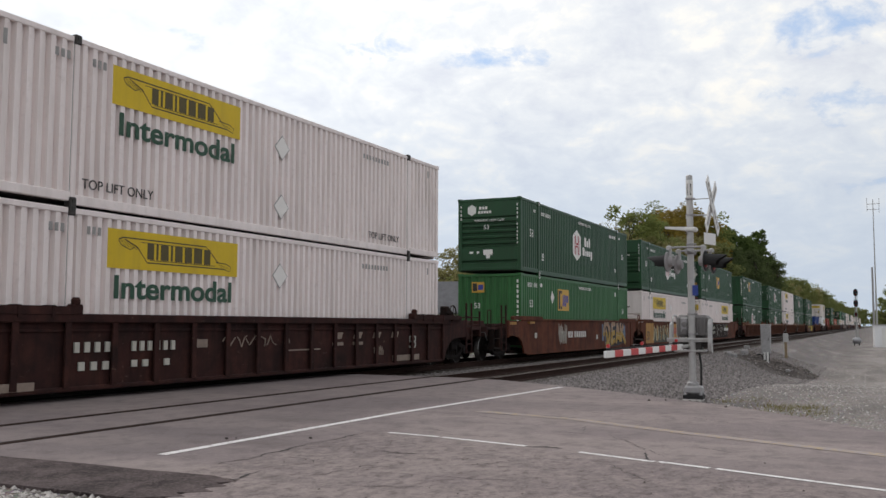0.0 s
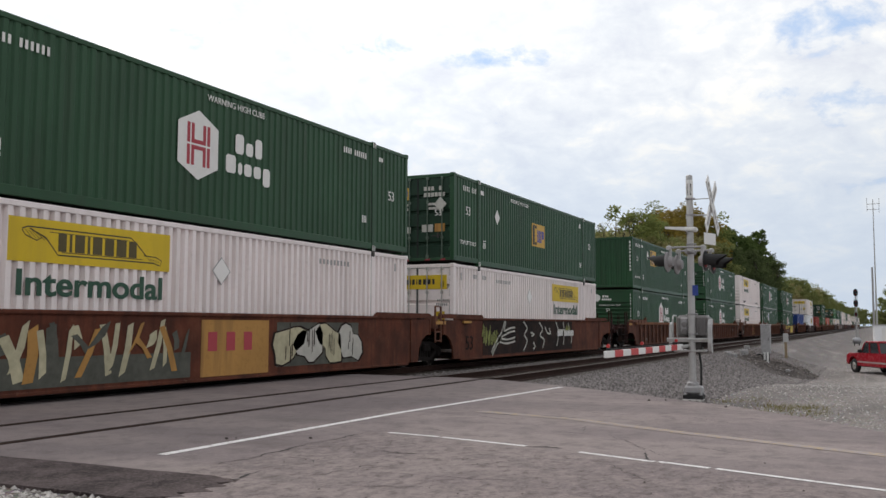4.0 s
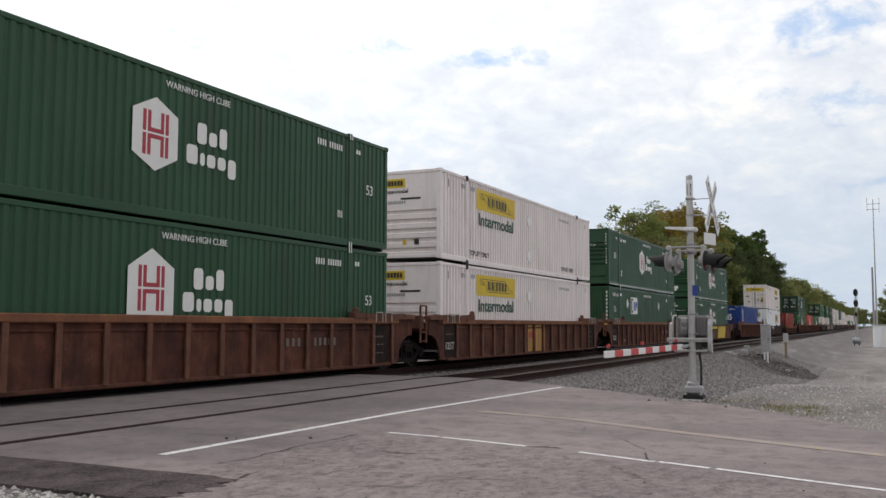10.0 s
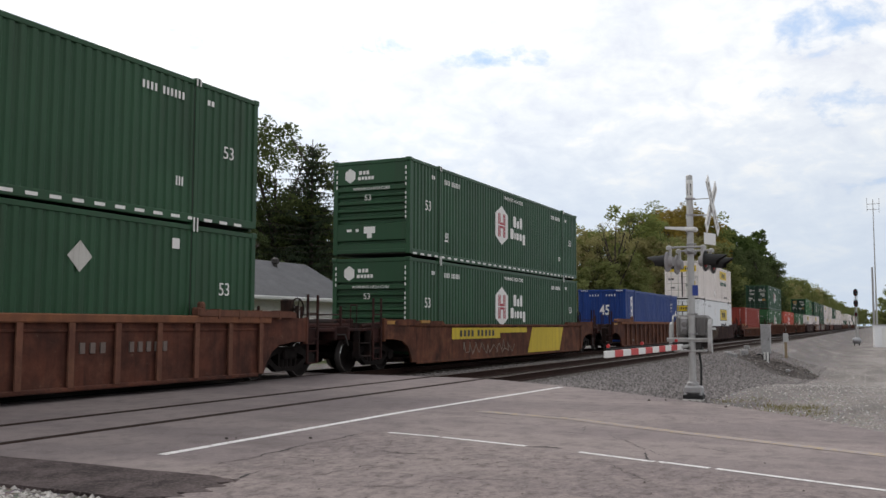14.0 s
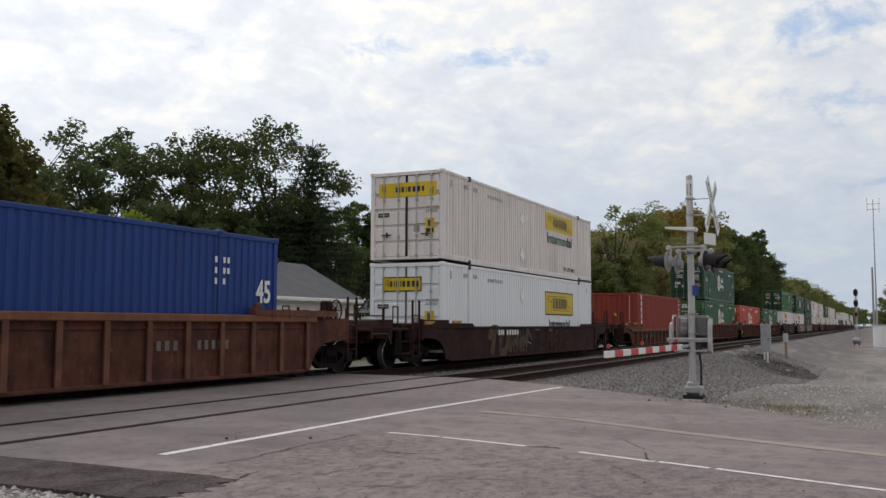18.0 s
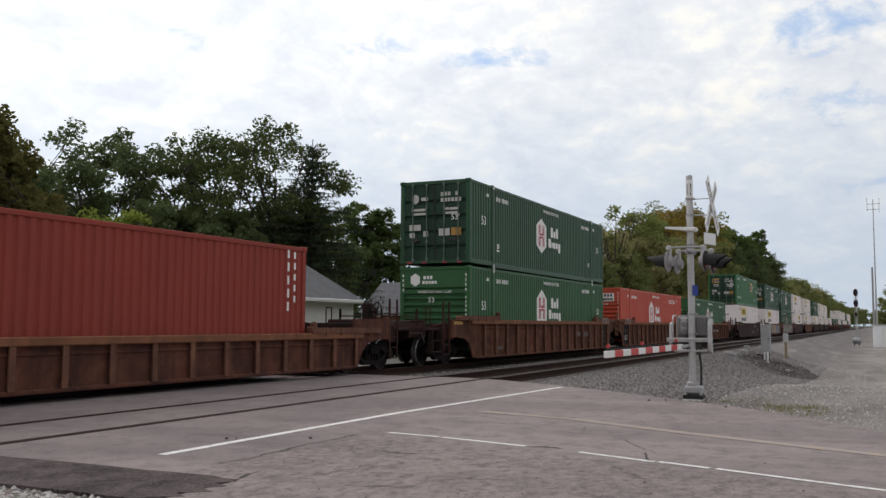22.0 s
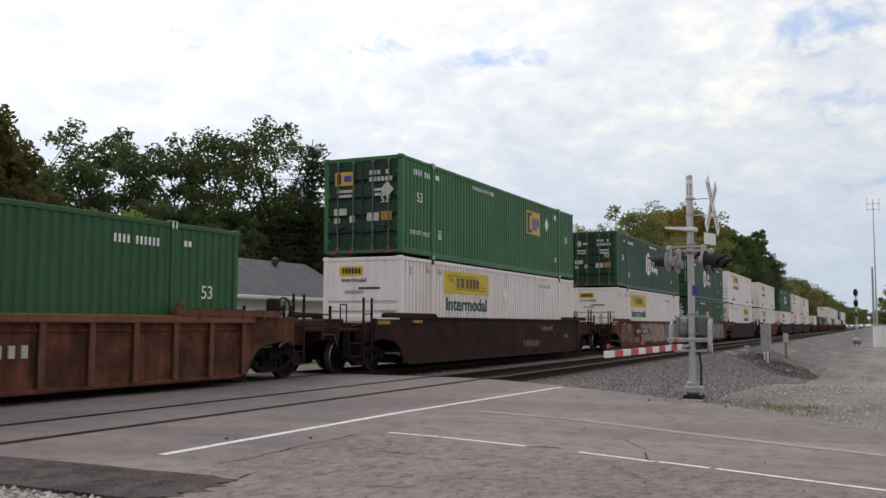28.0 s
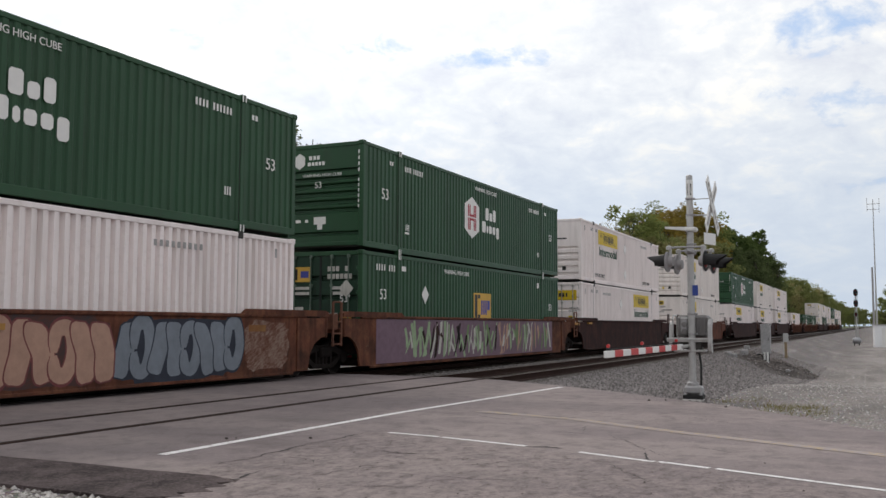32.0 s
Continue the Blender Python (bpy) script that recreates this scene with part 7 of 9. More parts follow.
# ---- loose stones and weeds ----
def build_stones():
    r = random.Random(9)
    stone_m = bpy.data.materials.new("crushed_stone")
    stone_m.use_nodes = True
    nt = stone_m.node_tree
    bs = nt.nodes["Principled BSDF"]
    isl = nt.nodes.new("ShaderNodeNewGeometry").outputs["Random Per Island"]
    c = mix_col(nt, isl, (0.065, 0.057, 0.054), (0.29, 0.26, 0.252))
    nt.links.new(c, bs.inputs["Base Color"])
    bs.inputs["Roughness"].default_value = 0.9

    dark_m = stone_m.copy()
    for nd in dark_m.node_tree.nodes:
        if nd.bl_idname == "ShaderNodeMix":
            nd.inputs[6].default_value, nd.inputs[7].default_value = (0.045, 0.037, 0.033, 1), (0.20, 0.168, 0.152, 1)

    pale_m = stone_m.copy()
    for nd in pale_m.node_tree.nodes:
        if nd.bl_idname == "ShaderNodeMix":
            nd.inputs[6].default_value, nd.inputs[7].default_value = (0.20, 0.175, 0.16, 1), (0.60, 0.56, 0.53, 1)

    def heap(name, label, n, place, s0, s1, dark=False, level=None):
        mb = MB()
        for _ in range(n):
            x, y = place()
            if inside_road(x, y):
                continue
            z = (level or stone_level)(x, y)
            if level is None and 38 < x < 47 and mound_z(x, y) > z + 0.01:
                continue
            s = r.uniform(s0, s1)
            k = len(mb.v)
            a = r.uniform(0, 6.28)
            pts = [(1, 0, 0), (0, 1, 0), (-1, 0, 0), (0, -1, 0), (0, 0, 0.8), (0, 0, -0.5)]
            for px, py, pz in pts:
                q = r.uniform(0.7, 1.25) * s
                mb.v.append((x + (px * math.cos(a) - py * math.sin(a)) * q, y + (px * math.sin(a) + py * math.cos(a)) * q, z + pz * q + s * 0.2))
            for f in ((0, 1, 4), (1, 2, 4), (2, 3, 4), (3, 0, 4), (1, 0, 5), (2, 1, 5), (3, 2, 5), (0, 3, 5)):
                mb.f.append(tuple(k + i for i in f))
                mb.m.append(0)
        thing(name, label, "gravel", kind="stuff", me=mb.mesh(name, dark_m if dark else pale_m if "pale" in label else stone_m, fix=False))
    heap("ballast_stones", "loose grey crushed stones beside the track", 46000, lambda: (15.5 + 40 * r.random() ** 1.7, 2.6 + 5.6 * r.random() ** 0.8), 0.014, 0.040)
    heap("track_stones", "loose crushed stones between the rails", 16000, lambda: (20.4 + 45 * r.random() ** 1.6, r.uniform(8.2, 10.05)), 0.012, 0.028, True)
    heap("ballast_stones", "grey crushed stones between the two tracks", 9000, lambda: (20.4 + 45 * r.random() ** 1.6, r.choice((r.uniform(7.3, 8.2), r.uniform(10.05, 12.4)))), 0.014, 0.034)
    heap("corner_gravel", "pale gravel beside the dark apron", 4200, lambda: (r.uniform(3.4, 5.2), r.uniform(2.6, 8.5)), 0.012, 0.032)
    heap("lot_stones", "scattered pale stones on the gravel lot", 9000, lambda: (12.5 + 45 * r.random() ** 1.5, r.uniform(-4, 3.0)), 0.008, 0.022)
    soil = plain("dark_oily_soil", (0.10, 0.088, 0.082), 0.95, 0, 0.6, 8.0, 0.05, 0.1)
    mb = MB()
    n = 28
    for i in range(n + 1):
        for j in range(n + 1):
            x, y = 38.0 + 9.0 * i / n, 1.4 + 5.4 * j / n
            mb.v.append((x, y, mound_z(x, y)))
    for i in range(n):
        for j in range(n):
            mb.f.append((i * (n + 1) + j, (i + 1) * (n + 1) + j, (i + 1) * (n + 1) + j + 1, i * (n + 1) + j + 1))
            mb.m.append(0)
    thing("dirt_mound", "low mound of dark soil under the relay cabinet", "dirt mound", kind="structure", me=mb.mesh("dirt_mound", soil, True))
    heap("dirt_clods", "dark clods and stones on the soil mound", 2600, lambda: (43.6 + r.gauss(0, 1.5), 4.3 + r.gauss(0, 0.95)), 0.02, 0.05, True, mound_z)
    heap("mound_gravel", "grey stones lying on the soil mound", 900, lambda: (43.6 + r.gauss(0, 1.6), 4.3 + r.gauss(0, 1.0)), 0.02, 0.05, False, mound_z)


def inside_road(x, y):
    c = False
    for (x0, y0), (x1, y1) in zip(ROAD, ROAD[1:] + ROAD[:1]):
        if (y0 > y) != (y1 > y) and x < (x1 - x0) * (y - y0) / (y1 - y0) + x0:
            c = not c
    return c


def stone_level(x, y):
    z = ground_z(x, y)
    if x > 20.3 and y > 4.0:
        k = smooth01((x - 20) / 26)
        e = 6.2 - 1.6 * k
        if y > 7.3:
            b = -0.20
        else:
            b = (-0.42 - 0.9 * k) + (0.22 + 0.9 * k) * (y - e) / (7.3 - e)
        if y > e:
            z = max(z, b)
    return z


def mound_z(x, y):
    q = math.hypot((x - 43.6) / 2.7, (y - 4.2) / 1.7)
    q += 0.5 * noise.noise((x * 0.8, y * 0.8, 7)) + 0.3 * noise.noise((x * 2.3, y * 2.3, 4))
    return stone_level(x, y) - 0.07 + 0.44 * smooth01(1.15 - q) + 0.09 * noise.noise((x * 2.1, y * 2.1, 2))


def build_weeds():
    r = random.Random(12)
    m = leaf_material("dry_grass_blades", (0.17, 0.155, 0.075), (0.30, 0.26, 0.13))
    mb = MB()
    tufts = ((16.3, 2.35, 0.09, 50), (15.5, 1.5, 0.14, 150), (15.2, 1.25, 0.18, 220), (15.7, 1.05, 0.10, 100), (14.7, 0.9, 0.1, 40), (16.9, 2.0, 0.12, 50))
    for cx, cy, sp, n in tufts:
        for _ in range(n):
            x, y = cx + r.gauss(0, sp * 2.6), cy + r.gauss(0, sp * 1.5)
            if inside_road(x, y):
                continue
            z = ground_z(x, y)
            h, a = r.uniform(0.015, 0.07), r.uniform(0, 6.28)
            dx, dy = math.cos(a) * 0.007, math.sin(a) * 0.007
            lx, ly = r.gauss(0, 0.03), r.gauss(0, 0.03)
            mb.face([(x - dx, y - dy, z), (x + dx, y + dy, z), (x + lx, y + ly, z + h)])
    thing("grass_tufts", "dry yellow-green grass tufts at the pavement edge", "grass", kind="stuff", me=mb.mesh("grass_tufts", m, fix=False))


# ---- trees ----
def leaf_material(name, c0, c1):
    m = bpy.data.materials.new(name)
    m.use_nodes = True
    nt = m.node_tree
    nt.nodes.clear()
    isl = nt.nodes.new("ShaderNodeNewGeometry").outputs["Random Per Island"]
    rnd = nt.nodes.new("ShaderNodeObjectInfo").outputs["Random"]
    co = nt.nodes.new("ShaderNodeTexCoord").outputs["Object"]
    patchy = noise_tex(nt, co, 0.45, 3)
    f = math_node(nt, "ADD", math_node(nt, "MULTIPLY", isl, 0.5), math_node(nt, "MULTIPLY", patchy, 0.5))
    c = mix_col(nt, f, c0, c1)
    c = mix_col(nt, math_node(nt, "MULTIPLY", rnd, 0.25), c, (c0[0] * 0.6, c0[1] * 0.6, c0[2] * 0.5))
    d = nt.nodes.new("ShaderNodeBsdfDiffuse")
    t = nt.nodes.new("ShaderNodeBsdfTranslucent")
    nt.links.new(c, d.inputs[0])
    nt.links.new(c, t.inputs[0])
    mx = nt.nodes.new("ShaderNodeMixShader")
    mx.inputs[0].default_value = 0.48
    nt.links.new(d.outputs[0], mx.inputs[1])
    nt.links.new(t.outputs[0], mx.inputs[2])
    o = nt.nodes.new("ShaderNodeOutputMaterial")
    nt.links.new(mx.outputs[0], o.inputs[0])
    return m


BARK = plain("grey_brown_bark", (0.05, 0.038, 0.031), 0.95, 0, 0.4, 5.0, 0.03)
LEAF_DARK = leaf_material("dark_green_leaves", (0.058, 0.080, 0.037), (0.170, 0.203, 0.088))
LEAF_MID = leaf_material("mid_green_leaves", (0.054, 0.074, 0.028), (0.150, 0.176, 0.066))
LEAF_FAR = leaf_material("sunlit_green_leaves", (0.11, 0.14, 0.042), (0.30, 0.32, 0.11))
LEAF_HEDGE = leaf_material("light_olive_green_leaves", (0.125, 0.148, 0.055), (0.32, 0.335, 0.13))
LEAF_LIME = leaf_material("yellow_green_leaves", (0.18, 0.235, 0.045), (0.42, 0.47, 0.11))
LEAF_RUST = leaf_material("rusty_brown_leaves", (0.062, 0.076, 0.027), (0.20, 0.165, 0.06))
LEAF_GOLD = leaf_material("golden_brown_leaves", (0.165, 0.130, 0.03), (0.37, 0.27, 0.07))
LEAF_OLIVE = leaf_material("dull_olive_leaves", (0.185, 0.175, 0.072), (0.41, 0.365, 0.17))
LEAF_TOWER = leaf_material("deep_green_leaves", (0.050, 0.078, 0.026), (0.15, 0.195, 0.066))
NEEDLE = leaf_material("dark_blue_green_needles", (0.022, 0.036, 0.020), (0.065, 0.085, 0.048))


def broadleaf(seed, H, R, leaf, label, clumps=90, per=75, size=0.24, base=0.22, open_=0.0, name="tree"):
    """Trunk, limbs and a crown of leaf clumps inside an uneven outline."""
    r = random.Random(seed)
    th = thing(name, label, "tree" if name == "tree" else name, "trees behind the tracks")
    trunk, limbs, crown = MB(), MB(), MB()
    lean = Vector((r.uniform(-0.4, 0.4), r.uniform(-0.4, 0.4), 0))
    tr = 0.018 * H + 0.05
    pts = [Vector((0, 0, -0.3)), Vector((lean.x * 0.2, lean.y * 0.2, H * 0.2)), Vector((lean.x * 0.6, lean.y * 0.6, H * 0.45)), Vector((lean.x, lean.y, H * 0.75))]
    for i in range(3):
        trunk.tube(pts[i], pts[i + 1], tr * (1 - 0.28 * i), tr * (0.72 - 0.28 * i), n=8, caps=False)
    mains = []
    for i in range(8):
        a = i * 2.4 + r.uniform(-0.3, 0.3)
        k = r.uniform(0.25, 0.7)
        st = pts[1].lerp(pts[3], k)
        rr = R * r.uniform(0.5, 0.85) * (1.15 - 0.5 * k)
        en = Vector((math.cos(a) * rr, math.sin(a) * rr, H * min(0.93, base + 0.25 + k * 0.75)))
        mid = st.lerp(en, 0.5) + Vector((0, 0, -0.06 * H * r.random()))
        limbs.tube(st, mid, tr * 0.42, tr * 0.26, n=6, caps=False)
        limbs.tube(mid, en, tr * 0.26, tr * 0.08, n=5, caps=False)
        mains += [mid, en, st.lerp(mid, 0.6), mid.lerp(en, 0.5)]
    mains += [pts[3], pts[2]]
    lobes = []
    nl = 11
    for i in range(nl):
        u = -0.75 + 1.7 * (i + 0.5) / nl
        a = i * 2.4 + r.uniform(-0.4, 0.4)
        q = math.sqrt(max(0.05, 1 - u * u)) * r.uniform(0.5, 0.72)
        lr = R * r.uniform(0.34, 0.50)
        c = Vector((math.cos(a) * q * R, math.sin(a) * q * R, H * (base + (1 - base) * (0.5 + 0.5 * u))))
        c.z = min(c.z, H - lr * 0.85)
        lobes.append((c + lean * (c.z / H), lr))
    lobes.append((Vector((lean.x, lean.y, H * (base + (1 - base) * 0.5))), R * 0.55))
    for i in range(clumps):
        lc, lr = lobes[i % len(lobes)]
        d = Vector((r.gauss(0, 1), r.gauss(0, 1), r.gauss(0, 1) + 0.25)).normalized()
        c = lc + Vector((d.x, d.y, d.z * 0.85)) * lr * r.uniform(0.45, 1.0)
        if open_ and noise.noise((c.x * 0.42 + seed * 3, c.y * 0.42, c.z * 0.42)) < open_ - 0.62:
            continue
        near = min(mains, key=lambda p: (p - c).length)
        limbs.tube(near, c, tr * 0.10, tr * 0.03, n=4, caps=False)
        cr = R * r.uniform(0.13, 0.22)
        for _ in range(per):
            o = Vector((r.gauss(0, 1), r.gauss(0, 1), r.gauss(0, 1))).normalized() * cr * r.random() ** 0.45
            o.z *= 0.7
            p = c + o
            s = size * r.uniform(0.6, 1.25)
            d = Vector((r.uniform(-1, 1), r.uniform(-1, 1), r.uniform(-0.6, 0.6))).normalized()
            e = d.cross(Vector((r.uniform(-1, 1), r.uniform(-1, 1), r.uniform(-1, 1)))).normalized()
            crown.face([p - d * s * 0.5, p + e * s * 0.32, p + d * s * 0.55, p - e * s * 0.32])
    part("trunk", trunk.mesh("trunk", BARK, True, False), th)
    part("branching", limbs.mesh("branching", BARK, True, False), th)
    tagged(part("crown", crown.mesh("crown", leaf, fix=False), th), kind="stuff")
    return th


def spruce(seed, H, R):
    r = random.Random(seed)
    th = thing("spruce_tree", "dark drooping spruce with ragged boughs behind the house", "tree", "trees behind the tracks")
    trunk, crown = MB(), MB()
    trunk.tube((0, 0, -0.3), (0, 0, H), 0.2, 0.02, n=8)
    lv = 30
    for i in range(lv):
        z = H * (0.12 + 0.86 * i / lv)
        rr = R * (1.0 - 0.95 * (i / lv) ** 1.35) * r.uniform(0.7, 1.15)
        for b in range(8):
            a = b * 0.9 + i * 1.3 + r.uniform(-0.2, 0.2)
            tip = Vector((math.cos(a) * rr, math.sin(a) * rr, z - 0.04 * rr + r.uniform(-0.2, 0.35)))
            st = Vector((0, 0, z))
            trunk.tube(st, tip, 0.03, 0.008, n=4, caps=False)
            n = max(8, int(rr * 24))
            for k in range(n):
                t = (k + r.random()) / n
                p = st.lerp(tip, t)
                side = Vector((-math.sin(a), math.cos(a), 0)) * r.uniform(-0.35, 0.35) * (1.1 - t)
                q = p + side + Vector((0, 0, -0.22 * r.random()))
                w = Vector((r.uniform(-1, 1), r.uniform(-1, 1), r.uniform(-1, 1))) * 0.07
                crown.face([p, p + w, q + w * 0.5, q])
    part("trunk", trunk.mesh("trunk", BARK, True, False), th)
    tagged(part("crown", crown.mesh("crown", NEEDLE, fix=False), th), kind="stuff")
    return th


def plant(tmpl, x, y, scale, turn, z=None, fresh=False):
    m = Matrix.Translation((x, y, ground_z(x, y) if z is None else z)) @ Matrix.Rotation(radians(turn), 4, "Z") @ Matrix.Diagonal((scale, scale, scale, 1))
    if fresh:
        tmpl.matrix_basis = m
        return tmpl
    ob = copy_thing(tmpl, Matrix.Identity(4))
    ob.matrix_basis = m
    return ob


def build_trees():
    rust = broadleaf(1, 8.2, 3.0, LEAF_RUST, "broad tree with dark rusty-green leaves beside the house", 170, 150, 0.20, 0.05)
    plant(rust, 18.2, 24.6, 1.01, 0, fresh=True)
    tall = broadleaf(2, 13.0, 4.0, LEAF_DARK, "tall dark green tree with gaps in its crown", 120, 110, 0.24, 0.25, 0.42)
    plant(tall, 38.6, 39.9, 1.0, 20, fresh=True)
    big = broadleaf(3, 13.2, 4.6, LEAF_MID, "tall green tree with an open upper crown", 150, 100, 0.24, 0.15, 0.40)
    plant(big, 41.6, 30.0, 0.93, 60, fresh=True)
    dense = broadleaf(4, 10.5, 4.6, LEAF_DARK, "dense dark green tree behind the houses", 150, 120, 0.26, 0.05)
    plant(dense, 35.0, 38.5, 0.80, 0, fresh=True)
    lime = broadleaf(5, 6.9, 2.9, LEAF_LIME, "bright yellow-green small tree behind the roof", 100, 120, 0.19, 0.15)
    plant(lime, 33.0, 32.6, 1.0, 0, fresh=True)
    bush = broadleaf(6, 7.4, 2.5, LEAF_DARK, "dark rounded tree with leafy upright shoots", 95, 110, 0.19, 0.08)
    plant(bush, 36.4, 28.6, 0.9, 0, fresh=True)
    olive = broadleaf(7, 11.0, 5.0, LEAF_OLIVE, "dull olive tree with thinning autumn leaves", 130, 90, 0.30, 0.06, 0.30)
    plant(olive, 80.0, 29.8, 1.0, 0, fresh=True)
    gold = broadleaf(8, 16.5, 5.5, LEAF_GOLD, "tall golden-brown autumn tree beside the line", 130, 100, 0.36, 0.10)
    plant(gold, 129, 25.6, 1.10, 0, fresh=True)
    wild = broadleaf(9, 15.5, 5.6, LEAF_FAR, "tall green tree with thin upper twigs beside the line", 140, 95, 0.34, 0.10, 0.42)
    plant(wild, 102, 25.0, 0.97, 0, fresh=True)
    thick = broadleaf(14, 10.5, 4.6, LEAF_HEDGE, "full light green tree beside the line", 150, 110, 0.30, 0.04)
    plant(thick, 78, 26.5, 0.80, 330, fresh=True)
    sp = spruce(3, 11.3, 5.0)
    plant(sp, 40.6, 26.9, 1.0, 0, fresh=True)
    tower = broadleaf(15, 19.0, 5.0, LEAF_TOWER, "tall narrow dark green tree beside the line", 150, 100, 0.40, 0.08)
    plant(tower, 194.0, 23.6, 1.10, 0, fresh=True)
    bare = broadleaf(16, 12.4, 3.2, LEAF_OLIVE, "nearly bare grey tree with a few olive leaves", 60, 14, 0.22, 0.3)
    plant(bare, 92.6, 24.6, 0.94, 130, fresh=True)
    # the rest of the row, nearest group first
    behind_house = ((dense, 29.5, 40.5, 0.98, 70), (rust, 24.5, 36.5, 1.10, 200), (dense, 33.2, 38.4, 0.92, 120), (rust, 20.4, 28.8, 1.0, 150), (rust, 21.6, 27.4, 0.93, 90), (dense, 33.0, 42.5, 0.95, 40), (tall, 43.0, 38.6, 0.95, 200), (dense, 40.5, 37.0, 0.74, 150), (big, 40.5, 33.4, 0.92, 190), (dense, 46.0, 31.0, 0.80, 80), (dense, 43.4, 29.2, 0.76, 220), (dense, 38.5, 31.5, 0.72, 310), (tower, 75.4, 43.4, 0.70, 120), (tower, 77.0, 42.2, 0.60, 30), (tower, 76.0, 44.6, 0.62, 10), (lime, 35.6, 33.2, 0.78, 90), (dense, 25.0, 41.5, 0.85, 200), (rust, 21.5, 33.0, 1.05, 20), (bush, 33.5, 35.5, 0.85, 250), (dense, 36.5, 34.5, 0.74, 60), (dense, 42.0, 30.5, 0.72, 100))
    past_garage = ((bare, 89.6, 23.6, 1.0, 0), (olive, 98, 47, 0.78, 40), (olive, 88, 38.5, 0.92, 100), (thick, 91, 39, 0.85, 30), (olive, 83.5, 33.0, 0.95, 160), (olive, 89.0, 28.6, 1.05, 210), (olive, 97, 27.5, 1.10, 280), (wild, 92, 25.8, 0.76, 200), (thick, 86, 24.8, 0.72, 120), (thick, 92, 23.8, 0.85, 50), (olive, 107, 53, 0.72, 60), (wild, 111, 26.0, 0.92, 80), (olive, 100, 23.5, 1.05, 20), (wild, 119, 26.5, 1.02, 300), (gold, 122, 27.5, 0.98, 45), (thick, 110, 23.3, 1.15, 200), (gold, 137, 25.0, 1.12, 140), (olive, 122, 23.2, 1.25, 260))
    along_line = ((wild, 147, 25.5, 1.22, 20), (thick, 136, 23.0, 1.30, 75), (tower, 151, 24.5, 0.95, 190), (tower, 161, 24.2, 0.97, 60), (tower, 169, 24.2, 0.98, 240), (dense, 150, 22.6, 1.35, 10), (dense, 164, 22.6, 1.4, 140), (tower, 181, 24.4, 0.92, 300), (tower, 186, 22.8, 0.80, 100), (dense, 180, 22.3, 1.4, 320), (tower, 206, 23.8, 1.02, 15), (tower, 218, 23.6, 0.96, 80), (dense, 198, 22.2, 1.4, 95), (tower, 230, 23.8, 0.82, 200), (thick, 212, 22.6, 1.2, 200), (olive, 240, 24, 1.15, 170), (thick, 225, 22.3, 1.25, 30), (olive, 262, 23, 1.2, 210))
    far_line = ((thick, 275, 23.0, 1.40, 110), (wild, 290, 23.5, 1.02, 300), (thick, 310, 22.6, 1.45, 45), (olive, 330, 23, 1.4, 0), (wild, 355, 23.5, 1.05, 20), (thick, 380, 22.6, 1.45, 90), (wild, 410, 23, 1.0, 200), (thick, 445, 22.6, 1.5, 60), (wild, 485, 23, 0.95, 150), (thick, 530, 22, 1.45, 10), (wild, 575, 21, 1.0, 80), (wild, 620, 22, 1.0, 280), (thick, 680, 22, 1.4, 30), (thick, 250, -2.6, 0.95, 30), (wild, 265, -7.0, 0.8, 100), (thick, 235, -7.0, 1.0, 200), (wild, 300, -4.5, 1.0, 0))
    far_end = ((thick, 340, -8, 1.5, 80), (wild, 520, -1.5, 0.8, 10), (thick, 610, 1.0, 1.0, 140), (thick, 800, 3.0, 1.3, 60), (thick, 1000, 2.5, 1.6, 200), (thick, 1300, 1.5, 2.0, 20), (thick, 780, 21.5, 1.5, 100), (thick, 920, 21.5, 1.7, 30), (thick, 1120, 21.0, 2.0, 250), (thick, 1400, 21.0, 2.3, 160), (wild, 1380, 32.0, 1.6, 10), (thick, 900, -12.0, 1.6, 90), (wild, 700, -9.0, 1.0, 45))
    for row in (behind_house, past_garage, along_line, far_line, far_end):
        for t, x, y, s, a in row:
            plant(t, x, y, s, a)


# ---- houses ----
SIDING = paint("white_vinyl_siding", (0.80, 0.765, 0.75), (0.40, 0.35, 0.32), 0.25, 0.55, 0.05)
TRIM = paint("white_trim_paint", (0.76, 0.75, 0.74), (0.4, 0.36, 0.32), 0.2, 0.5, 0.04)
SHINGLE = plain("grey_shingles", (0.105, 0.103, 0.11), 0.95, 0, 0.35, 14.0, 0.02)
GLASS = bpy.data.materials.new("window_glass")
GLASS.use_nodes = True
_g = GLASS.node_tree.nodes["Principled BSDF"]
_g.inputs["Base Color"].default_value = (0.03, 0.035, 0.04, 1)
_g.inputs["Roughness"].default_value = 0.08
TAUPE = plain("taupe_brown_porch_paint", (0.20, 0.155, 0.12), 0.75, 0, 0.15)


def window(parent, m, w, h):
    """A framed window in the local xz plane that faces -y, lower left corner at the origin of m."""
    fr = part("window", MB().box(-0.07, w + 0.07, -0.05, 0.03, -0.07, 0.0, 0.01).box(-0.07, w + 0.07, -0.05, 0.03, h, h + 0.07, 0.01).box(-0.07, 0, -0.05, 0.03, 0, h, 0.01).box(w, w + 0.07, -0.05, 0.03, 0, h, 0.01).box(0, w, -0.035, 0.02, h * 0.49, h * 0.53).mesh("window", TRIM), parent, at=m)
    for z0, z1 in ((0.0, h * 0.49), (h * 0.53, h)):
        part("pane", MB().box(0, w, -0.01, 0.0, z0, z1).mesh("pane", GLASS), fr)
    part("sill", MB().box(-0.1, w + 0.1, -0.09, 0.0, -0.12, -0.07, 0.01).mesh("sill", TRIM), fr)


